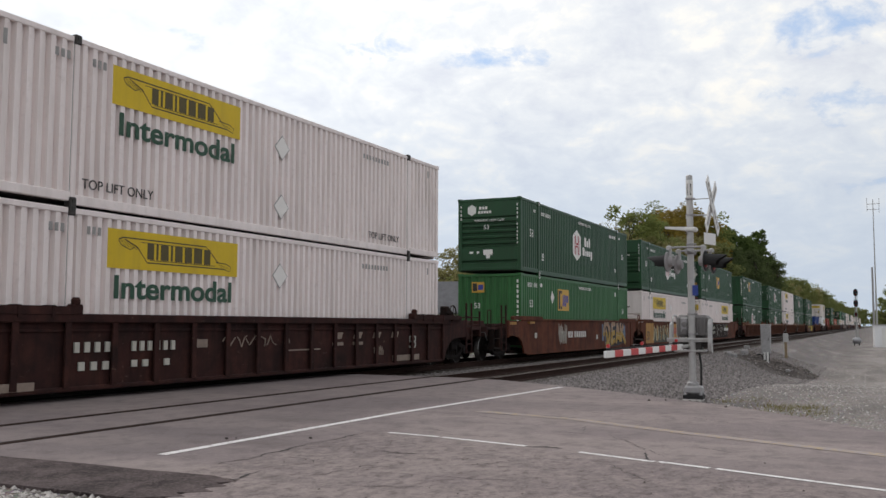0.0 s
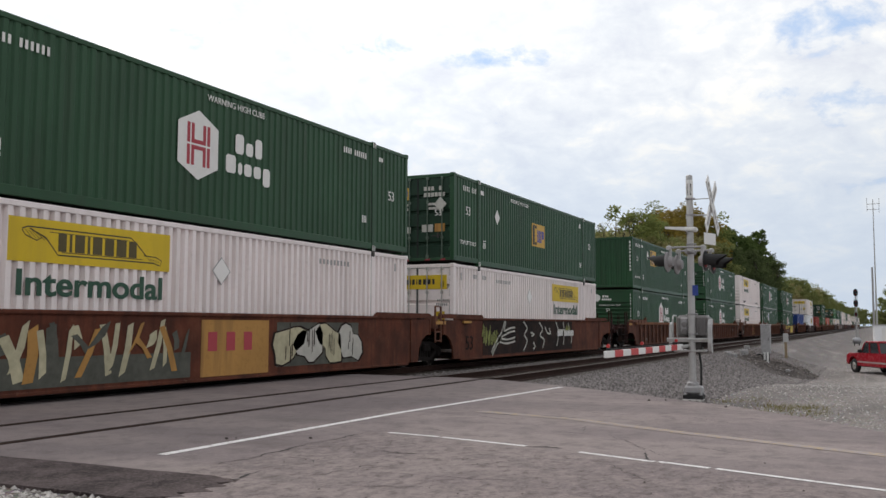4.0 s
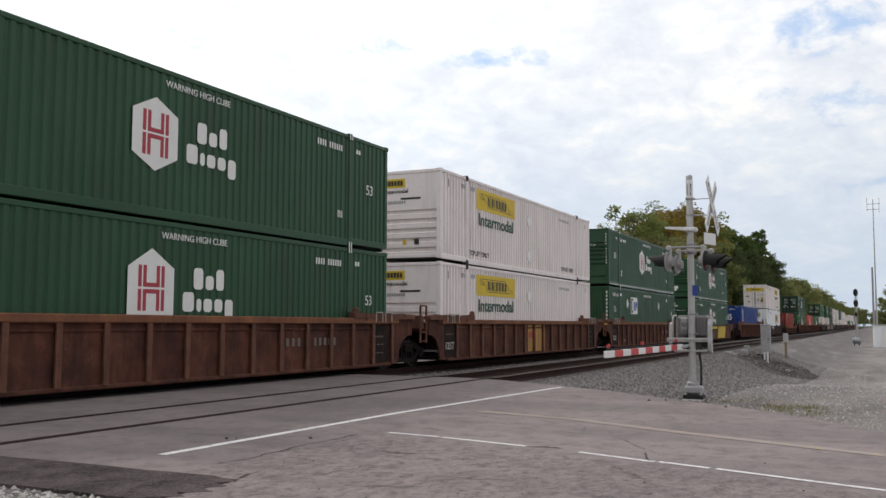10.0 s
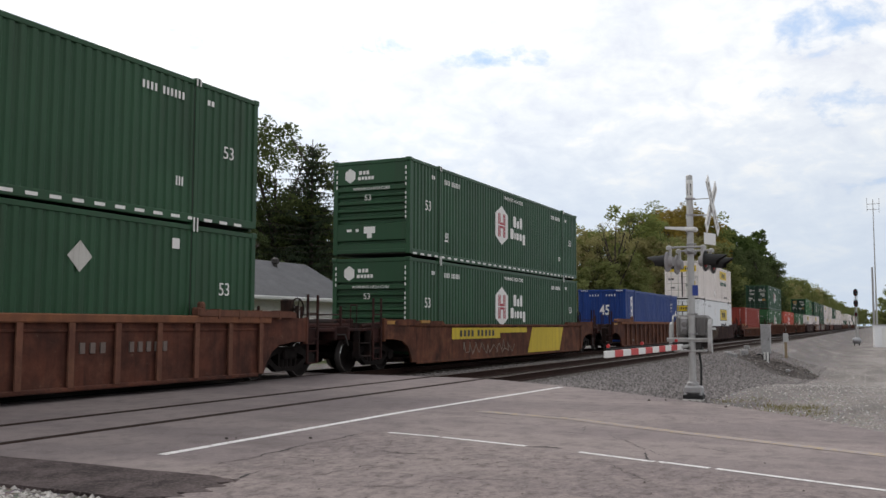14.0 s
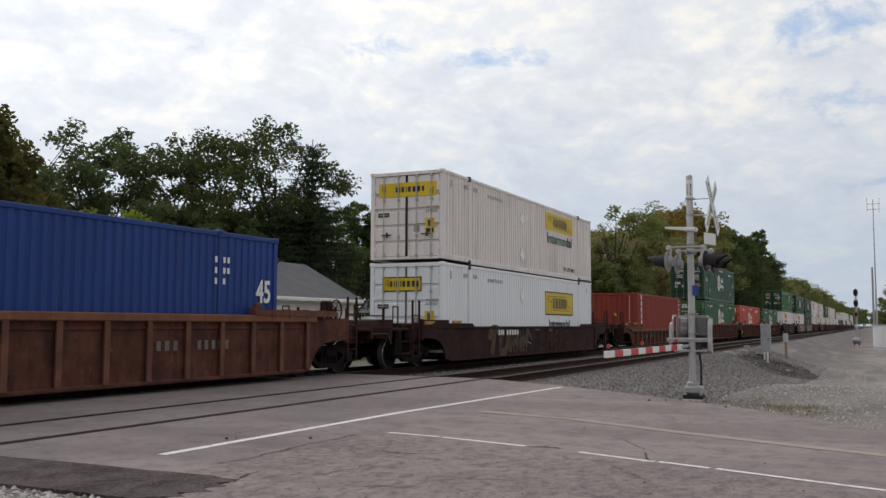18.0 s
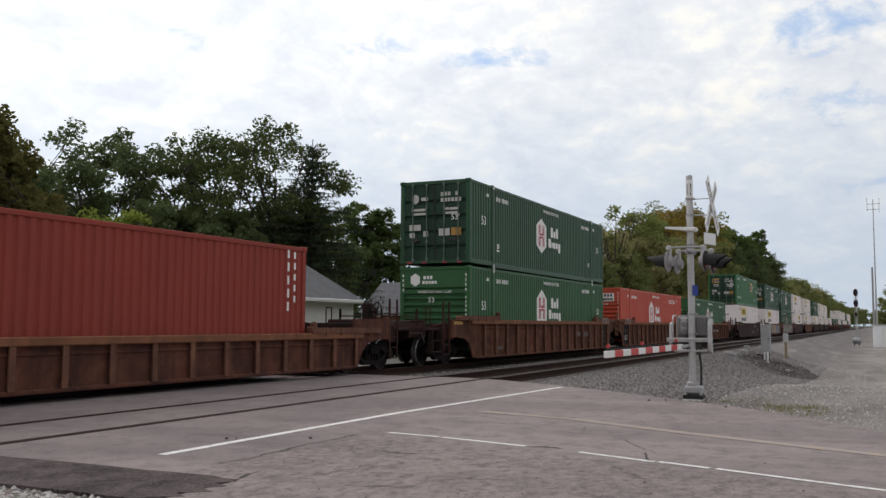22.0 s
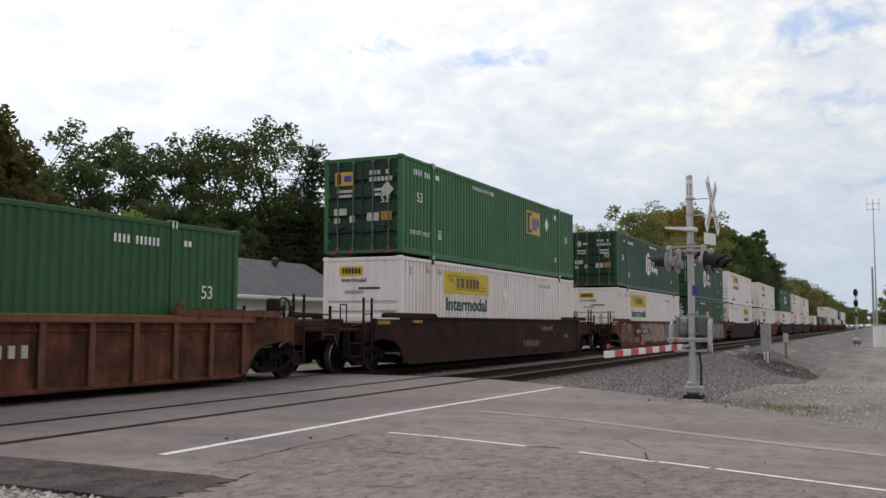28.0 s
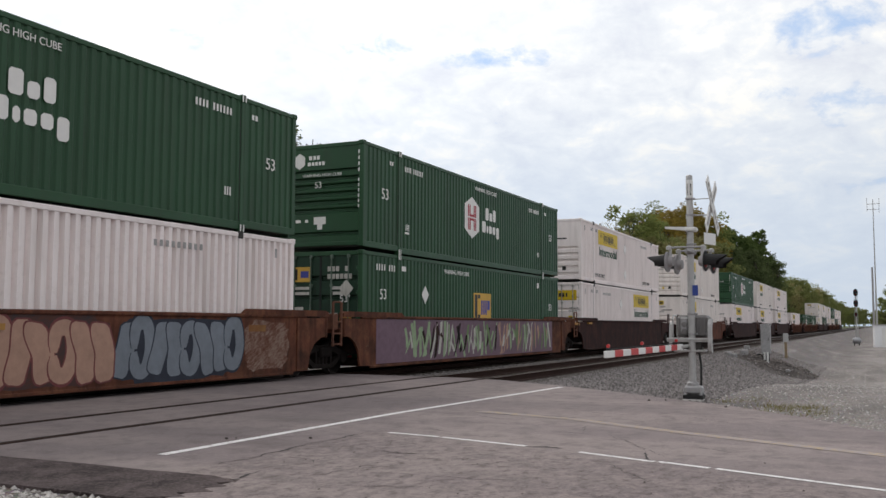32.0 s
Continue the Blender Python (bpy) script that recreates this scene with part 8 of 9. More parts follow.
def boards(parent, m, width_at, z0, z1, h=0.125):
    """Lapped siding on a wall in the local xz plane that faces -y; width_at(z) gives (x0, x1)."""
    z = z0
    while z < z1 - 0.02:
        zt = min(z + h, z1)
        a, b = width_at(z), width_at(zt)
        mb = MB()
        mb.face([(a[0], -0.040, z), (a[1], -0.040, z), (b[1], -0.004, zt), (b[0], -0.004, zt)])
        mb.face([(a[0], 0.0, z), (a[1], 0.0, z), (a[1], -0.040, z), (a[0], -0.040, z)])
        part("siding_board", mb.mesh("siding_board", SIDING), parent, at=m)
        z = zt


def roof_slab(x0, x1, ya, za, yb, zb, t=0.10):
    """A sloping slab between two lines along x."""
    n = Vector((0, -(zb - za), yb - ya)).normalized() * t
    mb = MB()
    mb.prism([(ya, za), (yb, zb), (yb + n.y, zb + n.z), (ya + n.y, za + n.z)], x0, x1, 0, "x")
    return mb


def build_house():
    X0, X1, Y0, YR, Y1, ZE, ZR, G = 25.0, 35.9, 21.5, 24.3, 27.1, 2.42, 3.92, -0.3
    h = thing("house", "white sided bungalow with a grey shingle gable roof", "house", "houses behind the tracks")
    gab = part("gable_wall", MB().prism([(Y0, G), (Y1, G), (Y1, ZE), (YR, ZR), (Y0, ZE)], X0, X0 + 0.15, 0, "x").mesh("gable_wall", SIDING), h)
    part("back_gable", MB().prism([(Y0, G), (Y1, G), (Y1, ZE), (YR, ZR), (Y0, ZE)], X1 - 0.15, X1, 0, "x").mesh("back_gable", SIDING), h)
    fw = part("front_wall", MB().box(X0 + 0.15, X1 - 0.15, Y0, Y0 + 0.15, G, ZE).mesh("front_wall", SIDING), h)
    part("rear_wall", MB().box(X0 + 0.15, X1 - 0.15, Y1 - 0.15, Y1, G, ZE).mesh("rear_wall", SIDING), h)
    mg = Matrix.Translation((X0 - 0.004, Y1, 0)) @ Matrix.Rotation(radians(-90), 4, "Z")
    wd = Y1 - Y0
    boards(gab, mg, lambda z: (0.0, wd) if z <= ZE else ((z - ZE) / (ZR - ZE) * wd / 2, wd - (z - ZE) / (ZR - ZE) * wd / 2), G, ZR - 0.03)
    boards(fw, Matrix.Translation((X0, Y0 - 0.004, 0)), lambda z: (0.0, X1 - X0), G, ZE)
    k = (ZR - ZE) / (YR - Y0)
    for ya, s in ((Y0 - 0.32, 1), (Y1 + 0.32, -1)):
        za = ZE - k * 0.32
        part("roof_slope", roof_slab(X0 - 0.3, X1 + 0.25, ya, za + 0.03, YR, ZR + 0.03, 0.09 * s).mesh("roof_slope", SHINGLE), h, "grey shingle slope")
        part("rake_board", roof_slab(X0 - 0.34, X0 - 0.30, ya, za - 0.12, YR, ZR - 0.12, 0.24 * s).mesh("rake_board", TRIM), h)
    part("gutter", MB().box(X0 - 0.3, X1 + 0.25, Y0 - 0.44, Y0 - 0.32, ZE - 0.24, ZE - 0.08, 0.03).mesh("gutter", TRIM), h)
    part("soffit", MB().box(X0 - 0.3, X1 + 0.25, Y0 - 0.34, Y0, ZE - 0.26, ZE - 0.22).mesh("soffit", TRIM), h)
    part("downspout", MB().tube((X0 + 0.12, Y0 - 0.08, ZE - 0.2), (X0 + 0.12, Y0 - 0.08, G), 0.04, n=8).mesh("downspout", TRIM), h)
    window(gab, Matrix.Translation((X0 - 0.04, 23.55, 0.75)) @ Matrix.Rotation(radians(-90), 4, "Z"), 0.75, 1.05)
    for x in (26.6, 30.8):
        window(fw, Matrix.Translation((x, Y0 - 0.04, 0.75)), 0.7, 1.0)
    for x in (27.5, 33.05):
        part("roof_vent", MB().lathe([(0.0, 0.0), (0.10, 0.0), (0.10, 0.22), (0.17, 0.26), (0.17, 0.42), (0.06, 0.50), (0.0, 0.5)], 12, "z").mesh("roof_vent", M_STEEL), h, "dark metal roof vent", at=pose(x, YR - 0.55, ZR - 0.28))
    # porch wing
    WX0, WY0, WYR, WY1, WZE, WZR = 22.5, 23.6, 25.25, 26.9, 2.36, 3.40
    w = part("porch_gable", MB().prism([(WY1, WZE - 0.14), (WY1, WZE), (WYR, WZR), (WY0 + 0.05, WZE), (WY0 + 0.05, WZE - 0.14)], WX0 + 0.4, WX0 + 0.55, 0, "x").mesh("porch_gable", SIDING), h)
    boards(w, Matrix.Translation((WX0 + 0.39, WY1, 0)) @ Matrix.Rotation(radians(-90), 4, "Z"), lambda z: ((z - WZE) / (WZR - WZE) * 1.65, 3.3 - (z - WZE) / (WZR - WZE) * 1.65), WZE, WZR - 0.05)
    part("porch_beam", MB().box(WX0 + 0.34, WX0 + 0.40, WY0 + 0.05, WY1, WZE - 0.16, WZE, 0.01).mesh("porch_beam", TAUPE), h)
    part("porch_back_wall", MB().box(WX0 + 1.5, WX0 + 1.62, WY0 + 1.35, WY1, G, WZE - 0.16).mesh("porch_back_wall", TAUPE), h)
    part("porch_side_wall", MB().box(WX0 + 1.5, X0, WY0 + 1.2, WY0 + 1.35, G, WZE - 0.05).mesh("porch_side_wall", TAUPE), h)
    part("porch_far_wall", MB().box(WX0 + 0.55, X0, WY1 - 0.12, WY1, G, WZE - 0.05).mesh("porch_far_wall", SIDING), h)
    part("porch_ceiling", MB().box(WX0 + 0.55, X0, WY0 + 0.05, WY1 - 0.13, WZE - 0.04, WZE).mesh("porch_ceiling", TRIM), h)
    part("white_door", MB().box(WX0 + 1.44, WX0 + 1.495, WY1 - 1.55, WY1 - 0.2, G + 0.1, 1.95, 0.01).mesh("white_door", TRIM), h)
    part("porch_window", MB().box(24.0, 24.7, WY0 + 1.17, WY0 + 1.19, 0.9, 1.75, 0.01).mesh("porch_window", GLASS), h)
    kk = (WZR - WZE) / (WYR - WY0)
    for ya, s in ((WY0 - 0.1, 1), (WY1 + 0.1, -1)):
        part("roof_slope", roof_slab(WX0, X0 - 0.002, ya, WZE - kk * 0.1 + 0.02, WYR, WZR + 0.02, 0.09 * s).mesh("roof_slope", SHINGLE), h)
        part("rake_board", roof_slab(WX0 - 0.04, WX0, ya, WZE - kk * 0.1 - 0.1, WYR, WZR - 0.1, 0.2 * s).mesh("rake_board", TRIM), h)
    part("gutter", MB().box(WX0, X0 - 0.05, WY0 - 0.22, WY0 - 0.10, WZE - 0.16, WZE - 0.02, 0.03).mesh("gutter", TRIM), h)
    part("porch_post", MB().box(WX0 + 0.15, WX0 + 0.33, WY0 + 0.02, WY0 + 0.2, G, WZE - 0.05, 0.02).mesh("porch_post", TRIM), h)
    part("porch_floor", MB().box(WX0 + 0.1, X0 - 0.02, WY0, WY1, G - 0.2, G + 0.1).mesh("porch_floor", TRIM), h)
    # garage farther along
    g = thing("garage", "white gabled garage with a grey shingle roof", "garage", "houses behind the tracks")
    gx, hw, y0, y1, ze, zr = 66.7, 3.6, 28.0, 37.0, 2.2, 4.55
    wl = part("gable_wall", MB().prism([(gx - hw, G), (gx + hw, G), (gx + hw, ze), (gx, zr), (gx - hw, ze)], y0, y0 + 0.15).mesh("gable_wall", SIDING), g)
    boards(wl, Matrix.Translation((gx - hw, y0 - 0.004, 0)), lambda z: (0.0, 2 * hw) if z <= ze else ((z - ze) / (zr - ze) * hw, 2 * hw - (z - ze) / (zr - ze) * hw), G, zr - 0.05, 0.15)
    for s in (-1, 1):
        part("side_wall", MB().box(gx + s * hw - 0.08, gx + s * hw + 0.08, y0 + 0.15, y1, G, ze).mesh("side_wall", SIDING), g)
        mb = MB()
        k2 = (zr - ze) / hw
        mb.prism([(gx + s * (hw + 0.3), ze - 0.3 * k2 + 0.02), (gx, zr + 0.02), (gx, zr + 0.13), (gx + s * (hw + 0.3), ze - 0.3 * k2 + 0.13)], y0 - 0.15, y1 + 0.2)
        part("roof_slope", mb.mesh("roof_slope", SHINGLE), g)
    part("rear_wall", MB().prism([(gx - hw, G), (gx + hw, G), (gx + hw, ze), (gx, zr), (gx - hw, ze)], y1 - 0.15, y1).mesh("rear_wall", SIDING), g)
    window(wl, Matrix.Translation((gx - 0.35, y0 - 0.04, 2.2)), 0.7, 1.25)


# ---- crossing signal ----
GALV = plain("galvanised_grey", (0.42, 0.41, 0.40), 0.5, 0.35, 0.15, 9.0)
CAST = plain("weathered_aluminium_casting", (0.34, 0.33, 0.33), 0.55, 0.4, 0.25, 9.0)
BLACKP = plain("matte_black_paint", (0.014, 0.013, 0.013), 0.75, 0, 0.3)
SIGNW = paint("white_sign_face", (0.74, 0.73, 0.71), (0.4, 0.36, 0.3), 0.3, 0.5, 0.04)
REDP = plain("red_reflective_sheet", (0.50, 0.035, 0.035), 0.45, 0, 0.12)
REDLENS = plain("dark_red_lens", (0.16, 0.012, 0.015), 0.2, 0, 0.1)
BLUEP = plain("blue_sign_sheet", (0.03, 0.06, 0.28), 0.5, 0, 0.12)


def build_signal():
    bx, by = 16.15, 2.92
    s = thing("crossing_signal", "grey crossing signal mast with flashers and a lowered gate", "crossing signal")
    s.matrix_basis = pose(bx, by, -0.02)
    part("foundation", MB().box(-0.17, 0.17, -0.17, 0.15, -0.3, 0.04, 0.02).mesh("foundation", plain("concrete", (0.42, 0.40, 0.38), 0.9)), s)
    part("base_casting", MB().box(-0.12, 0.12, -0.17, 0.14, 0.12, 0.26, 0.03).lathe([(0.10, 0.24), (0.098, 0.30), (0.075, 0.33)], 14, "z").mesh("base_casting", CAST), s)
    part("base_collar", MB().box(-0.15, 0.15, -0.18, 0.15, 0.03, 0.115, 0.02).mesh("base_collar", BLACKP), s)
    for x in (-0.13, 0.13):
        for y in (-0.15, 0.10):
            part("anchor_bolt", MB().tube((x, y, 0.02), (x, y, 0.16), 0.014, n=6).box(x - 0.025, x + 0.025, y - 0.025, y + 0.025, 0.11, 0.135, 0.005).mesh("anchor_bolt", CAST), s)
    part("mast", MB().lathe([(0.060, 0.1), (0.056, 3.86), (0.05, 3.885), (0.0, 3.89)], 18, "z").mesh("mast", GALV, True), s)
    for z in (1.46, 1.12, 2.53, 2.66, 3.17, 3.45):
        part("clamp", MB().lathe([(0.056, z), (0.072, z + 0.006), (0.072, z + 0.032), (0.056, z + 0.038)], 14, "z").box(-0.03, 0.03, -0.10, -0.07, z, z + 0.035, 0.008).mesh("clamp", CAST), s)
    part("mast_plate", MB().lathe([(0.0595, 3.48), (0.0595, 3.80)], 18, "z").mesh("mast_plate", SIGNW), s)

    def marks():
        mb = MB()
        for a0, a1, z0, z1 in ((200, 222, 3.53, 3.56), (200, 222, 3.70, 3.73), (200, 208, 3.56, 3.70), (150, 160, 3.53, 3.73), (214, 222, 3.62, 3.70)):
            n = 5
            for i in range(n):
                t0, t1 = radians(a0 + (a1 - a0) * i / n), radians(a0 + (a1 - a0) * (i + 1) / n)
                mb.face([(0.061 * math.cos(t0), 0.061 * math.sin(t0), z0), (0.061 * math.cos(t1), 0.061 * math.sin(t1), z0), (0.061 * math.cos(t1), 0.061 * math.sin(t1), z1), (0.061 * math.cos(t0), 0.061 * math.sin(t0), z1)])
        return mb.mesh("stencil_marking", M_DECAL_K)
    part("stencil_marking", marks(), s)
    # crossbuck on its bracket, facing along the road
    br = part("crossbuck", MB().tube((0, -0.06, 3.46), (0.05, -0.34, 3.47), 0.008, n=6).tube((0, -0.06, 3.18), (0, -0.36, 3.18), 0.014, n=8).mesh("crossbuck", GALV), s)

    def blade():
        mb = MB().box(-0.60, 0.60, -0.010, 0.010, -0.10, 0.10, 0.008)
        for x0, x1 in ((-0.50, -0.42), (-0.38, -0.31), (-0.27, -0.20), (-0.16, -0.09), (0.10, 0.17), (0.21, 0.28), (0.32, 0.39), (0.43, 0.50)):
            for y in (-0.014, 0.0101):
                mb.box(x0, x1, y, y + 0.0035, -0.04, 0.04, 0, 1)
        return mb.mesh("blade", [SIGNW, plain_grey()])
    me = blade()
    for ang in (45, -45):
        part("blade", me, br, "white crossbuck blade with grey bars", at=pose(0.03, -0.37 - (0.014 if ang > 0 else -0.014), 3.33, 0, 0, -3) @ pose(0, 0, 0, 0, ang, 0))
    part("track_sign", MB().box(-0.20, 0.20, -0.01, 0.01, -0.10, 0.10, 0.008).mesh("track_sign", SIGNW), br, "small white track-count sign", at=pose(0.0, -0.33, 2.76, 0, 0, -18))
    # side arm that carries the bell
    part("side_arm", MB().prism([(0.06, 2.92), (0.06, 2.98), (0.42, 3.00), (0.42, 2.965)], -0.06, 0.02, 0, "x").box(-0.09, 0.09, -0.12, 0.08, 2.90, 2.97, 0.015).mesh("side_arm", SIGNW), s)
    part("cross_arm", MB().tube((-0.42, 0, 2.55), (0.42, 0, 2.55), 0.024, n=10).box(-0.09, 0.09, -0.085, 0.085, 2.51, 2.59, 0.02).tube((-0.4, 0.30, 2.60), (-0.4, -0.30, 2.60), 0.018, n=8).tube((0.4, 0.30, 2.60), (0.4, -0.30, 2.60), 0.018, n=8).mesh("cross_arm", CAST), s)
    disc = plain("weathered_grey_disc", (0.27, 0.255, 0.255), 0.6, 0, 0.15)
    for x in (-0.40, 0.40):
        for face in (-1, 1):
            f = part("flasher", MB().lathe([(0.0, 0.10), (0.08, 0.10), (0.10, 0.03), (0.170, 0.018), (0.176, 0.0), (0.0, 0.0)], 28, "y").mesh("flasher", disc), s, "round signal lamp with a black hood", at=pose(x, face * 0.315, 2.36, 0, 0, (0 if face < 0 else 180) - 7))
            part("background_disc", MB().lathe([(0.0, -0.004), (0.172, -0.004), (0.172, -0.010), (0.0, -0.010)], 28, "y").mesh("background_disc", BLACKP), f)
            mb = MB()
            n = 16
            for i in range(n):
                t0, t1 = radians(-35 + 250 * i / n), radians(-35 + 250 * (i + 1) / n)
                ring = [(0.125 * math.cos(t), -0.01, 0.125 * math.sin(t)) for t in (t0, t1)]
                reach = [0.36 * (0.55 + 0.45 * max(0.0, math.sin(t))) for t in (t0, t1)]
                tip = [(0.10 * math.cos(t), -q, 0.105 * math.sin(t) - 0.012) for t, q in zip((t0, t1), reach)]
                mb.face([ring[0], ring[1], tip[1], tip[0]])
            part("hood", mb.mesh("hood", BLACKP), f)
            part("lens", MB().lathe([(0.12, -0.012), (0.08, -0.035), (0.0, -0.045)], 20, "y").mesh("lens", REDLENS, True), f)
            part("hanger", MB().box(-0.025, 0.025, 0.03, 0.075, 0.05, 0.24, 0.01).lathe([(0.0, 0.20), (0.045, 0.20), (0.045, 0.26), (0.0, 0.28)], 10, "z", (0, 0.03, 0)).mesh("hanger", GALV), f)
    part("status_plate", MB().box(-0.085, -0.07, -0.13, -0.035, 1.79, 1.97, 0.005).mesh("status_plate", BLUEP), s, "small blue sign")
    # gate machine and its frame
    gm_m = plain("dull_grey_machine_paint", (0.17, 0.16, 0.155), 0.6, 0.2, 0.35, 7.0)
    gm = part("gate_machine", MB().box(0.08, 0.46, -0.26, 0.28, 1.08, 1.46, 0.05).box(0.04, 0.10, -0.24, -0.02, 1.10, 1.44, 0.02).mesh("gate_machine", gm_m), s, "grey cast gate machine housing")
    for y in (-0.21, -0.15, -0.09):
        part("cooling_rib", MB().box(0.02, 0.05, y - 0.015, y + 0.015, 1.12, 1.42, 0.006).mesh("cooling_rib", gm_m), gm)
    part("cover", MB().box(0.02, 0.08, 0.07, 0.20, 1.16, 1.42, 0.02).mesh("cover", CAST), gm)
    for z in (1.18, 1.30):
        part("cover_boss", MB().lathe([(0.0, 0.0), (0.045, 0.0), (0.045, -0.03), (0.0, -0.035)], 12, "x", (0.02, 0.13, z)).mesh("cover_boss", gm_m), gm)

    def hoop(y, r):
        mb = MB()
        for a, b in (((-0.02, 1.08), (-0.02, 1.38)), ((-0.02, 1.38), (0.03, 1.45)), ((0.03, 1.45), (0.30, 1.45)), ((0.30, 1.45), (0.36, 1.38)), ((0.36, 1.38), (0.36, 1.08))):
            mb.tube((a[0], y, a[1]), (b[0], y, b[1]), r, n=8)
        return mb.mesh("guard_hoop", GALV)
    part("guard_hoop", hoop(0.32, 0.014), s)
    part("frame_bracket", MB().box(-0.08, 0.30, -0.30, 0.42, 1.03, 1.07, 0.01).box(-0.06, -0.02, -0.30, 0.42, 1.00, 1.07, 0.005).mesh("frame_bracket", GALV), s)
    part("frame_bracket", MB().box(-0.06, 0.22, -0.22, 0.30, 0.83, 0.87, 0.01).mesh("frame_bracket", GALV), s)
    part("counterweight_arm", MB().prism([(-0.10, 0.86), (-0.13, 0.98), (-0.10, 1.30), (-0.02, 1.40), (0.10, 1.40), (0.10, 1.34), (0.02, 1.28), (0.0, 1.0), (0.05, 0.84), (-0.02, 0.81)], -0.34, -0.28).mesh("counterweight_arm", GALV), s, "pale grey counterweight arm")
    part("counterweight_arm", MB().prism([(-0.06, 0.92), (-0.02, 1.30), (0.08, 1.34), (0.10, 0.95)], 0.34, 0.38).mesh("counterweight_arm", GALV), s, "pale grey counterweight arm")
    part("drive_shaft", MB().tube((0.10, -0.30, 0.96), (0.10, 0.36, 0.96), 0.045, n=12).box(0.0, 0.2, -0.16, 0.12, 0.87, 1.03, 0.02).mesh("drive_shaft", M_STEEL), s)
    part("cable", MB().tube((0.05, -0.10, 0.86), (0.04, -0.14, 0.6), 0.018, n=6).tube((0.04, -0.14, 0.6), (0.05, -0.13, 0.25), 0.018, n=6).mesh("cable", M_RUBBER), s)
    # lowered arm across the lane
    a0, a1 = Vector((-0.10, 0.05, 0.93)), Vector((-4.35, 0.33, 0.90))
    n = 11
    d = a1 - a0
    g = part("gate_arm", MB().tube(a0 + Vector((0.15, 0, 0)), a0.lerp(a1, 0.12), 0.032, n=8).mesh("gate_arm", GALV), s, "red and white striped gate arm")
    ln = d.length * 0.9 / n
    for i in range(n):
        p = a0.lerp(a1, 0.1 + 0.9 * i / n)
        seg = cached(("seg", i % 2), lambda: MB().box(0, ln, -0.02, 0.02, -0.046, 0.046, 0.006).mesh("stripe", REDP if i % 2 else SIGNW))
        part("stripe", seg, g, at=Matrix.Translation(p) @ Matrix.Rotation(math.atan2(d.y, d.x), 4, "Z"))
    for t in (0.97, 0.62, 0.18):
        p = a0.lerp(a1, t)
        lamp = part("gate_lamp", MB().box(-0.03, 0.03, -0.025, 0.025, 0.055, 0.085, 0.01).mesh("gate_lamp", M_RUBBER), g, "small red gate lamp", at=Matrix.Translation(p))
        part("lens", MB().lathe([(0.0, -0.02), (0.024, -0.02), (0.026, 0.02), (0.0, 0.02)], 14, "x", (0, 0, 0.11)).mesh("lens", REDP), lamp)
    part("arm_wire", MB().tube(a0.lerp(a1, 0.12) + Vector((0, 0, 0.065)), a1 + Vector((0.1, 0, 0.065)), 0.008, n=5).mesh("arm_wire", M_RUBBER), g)


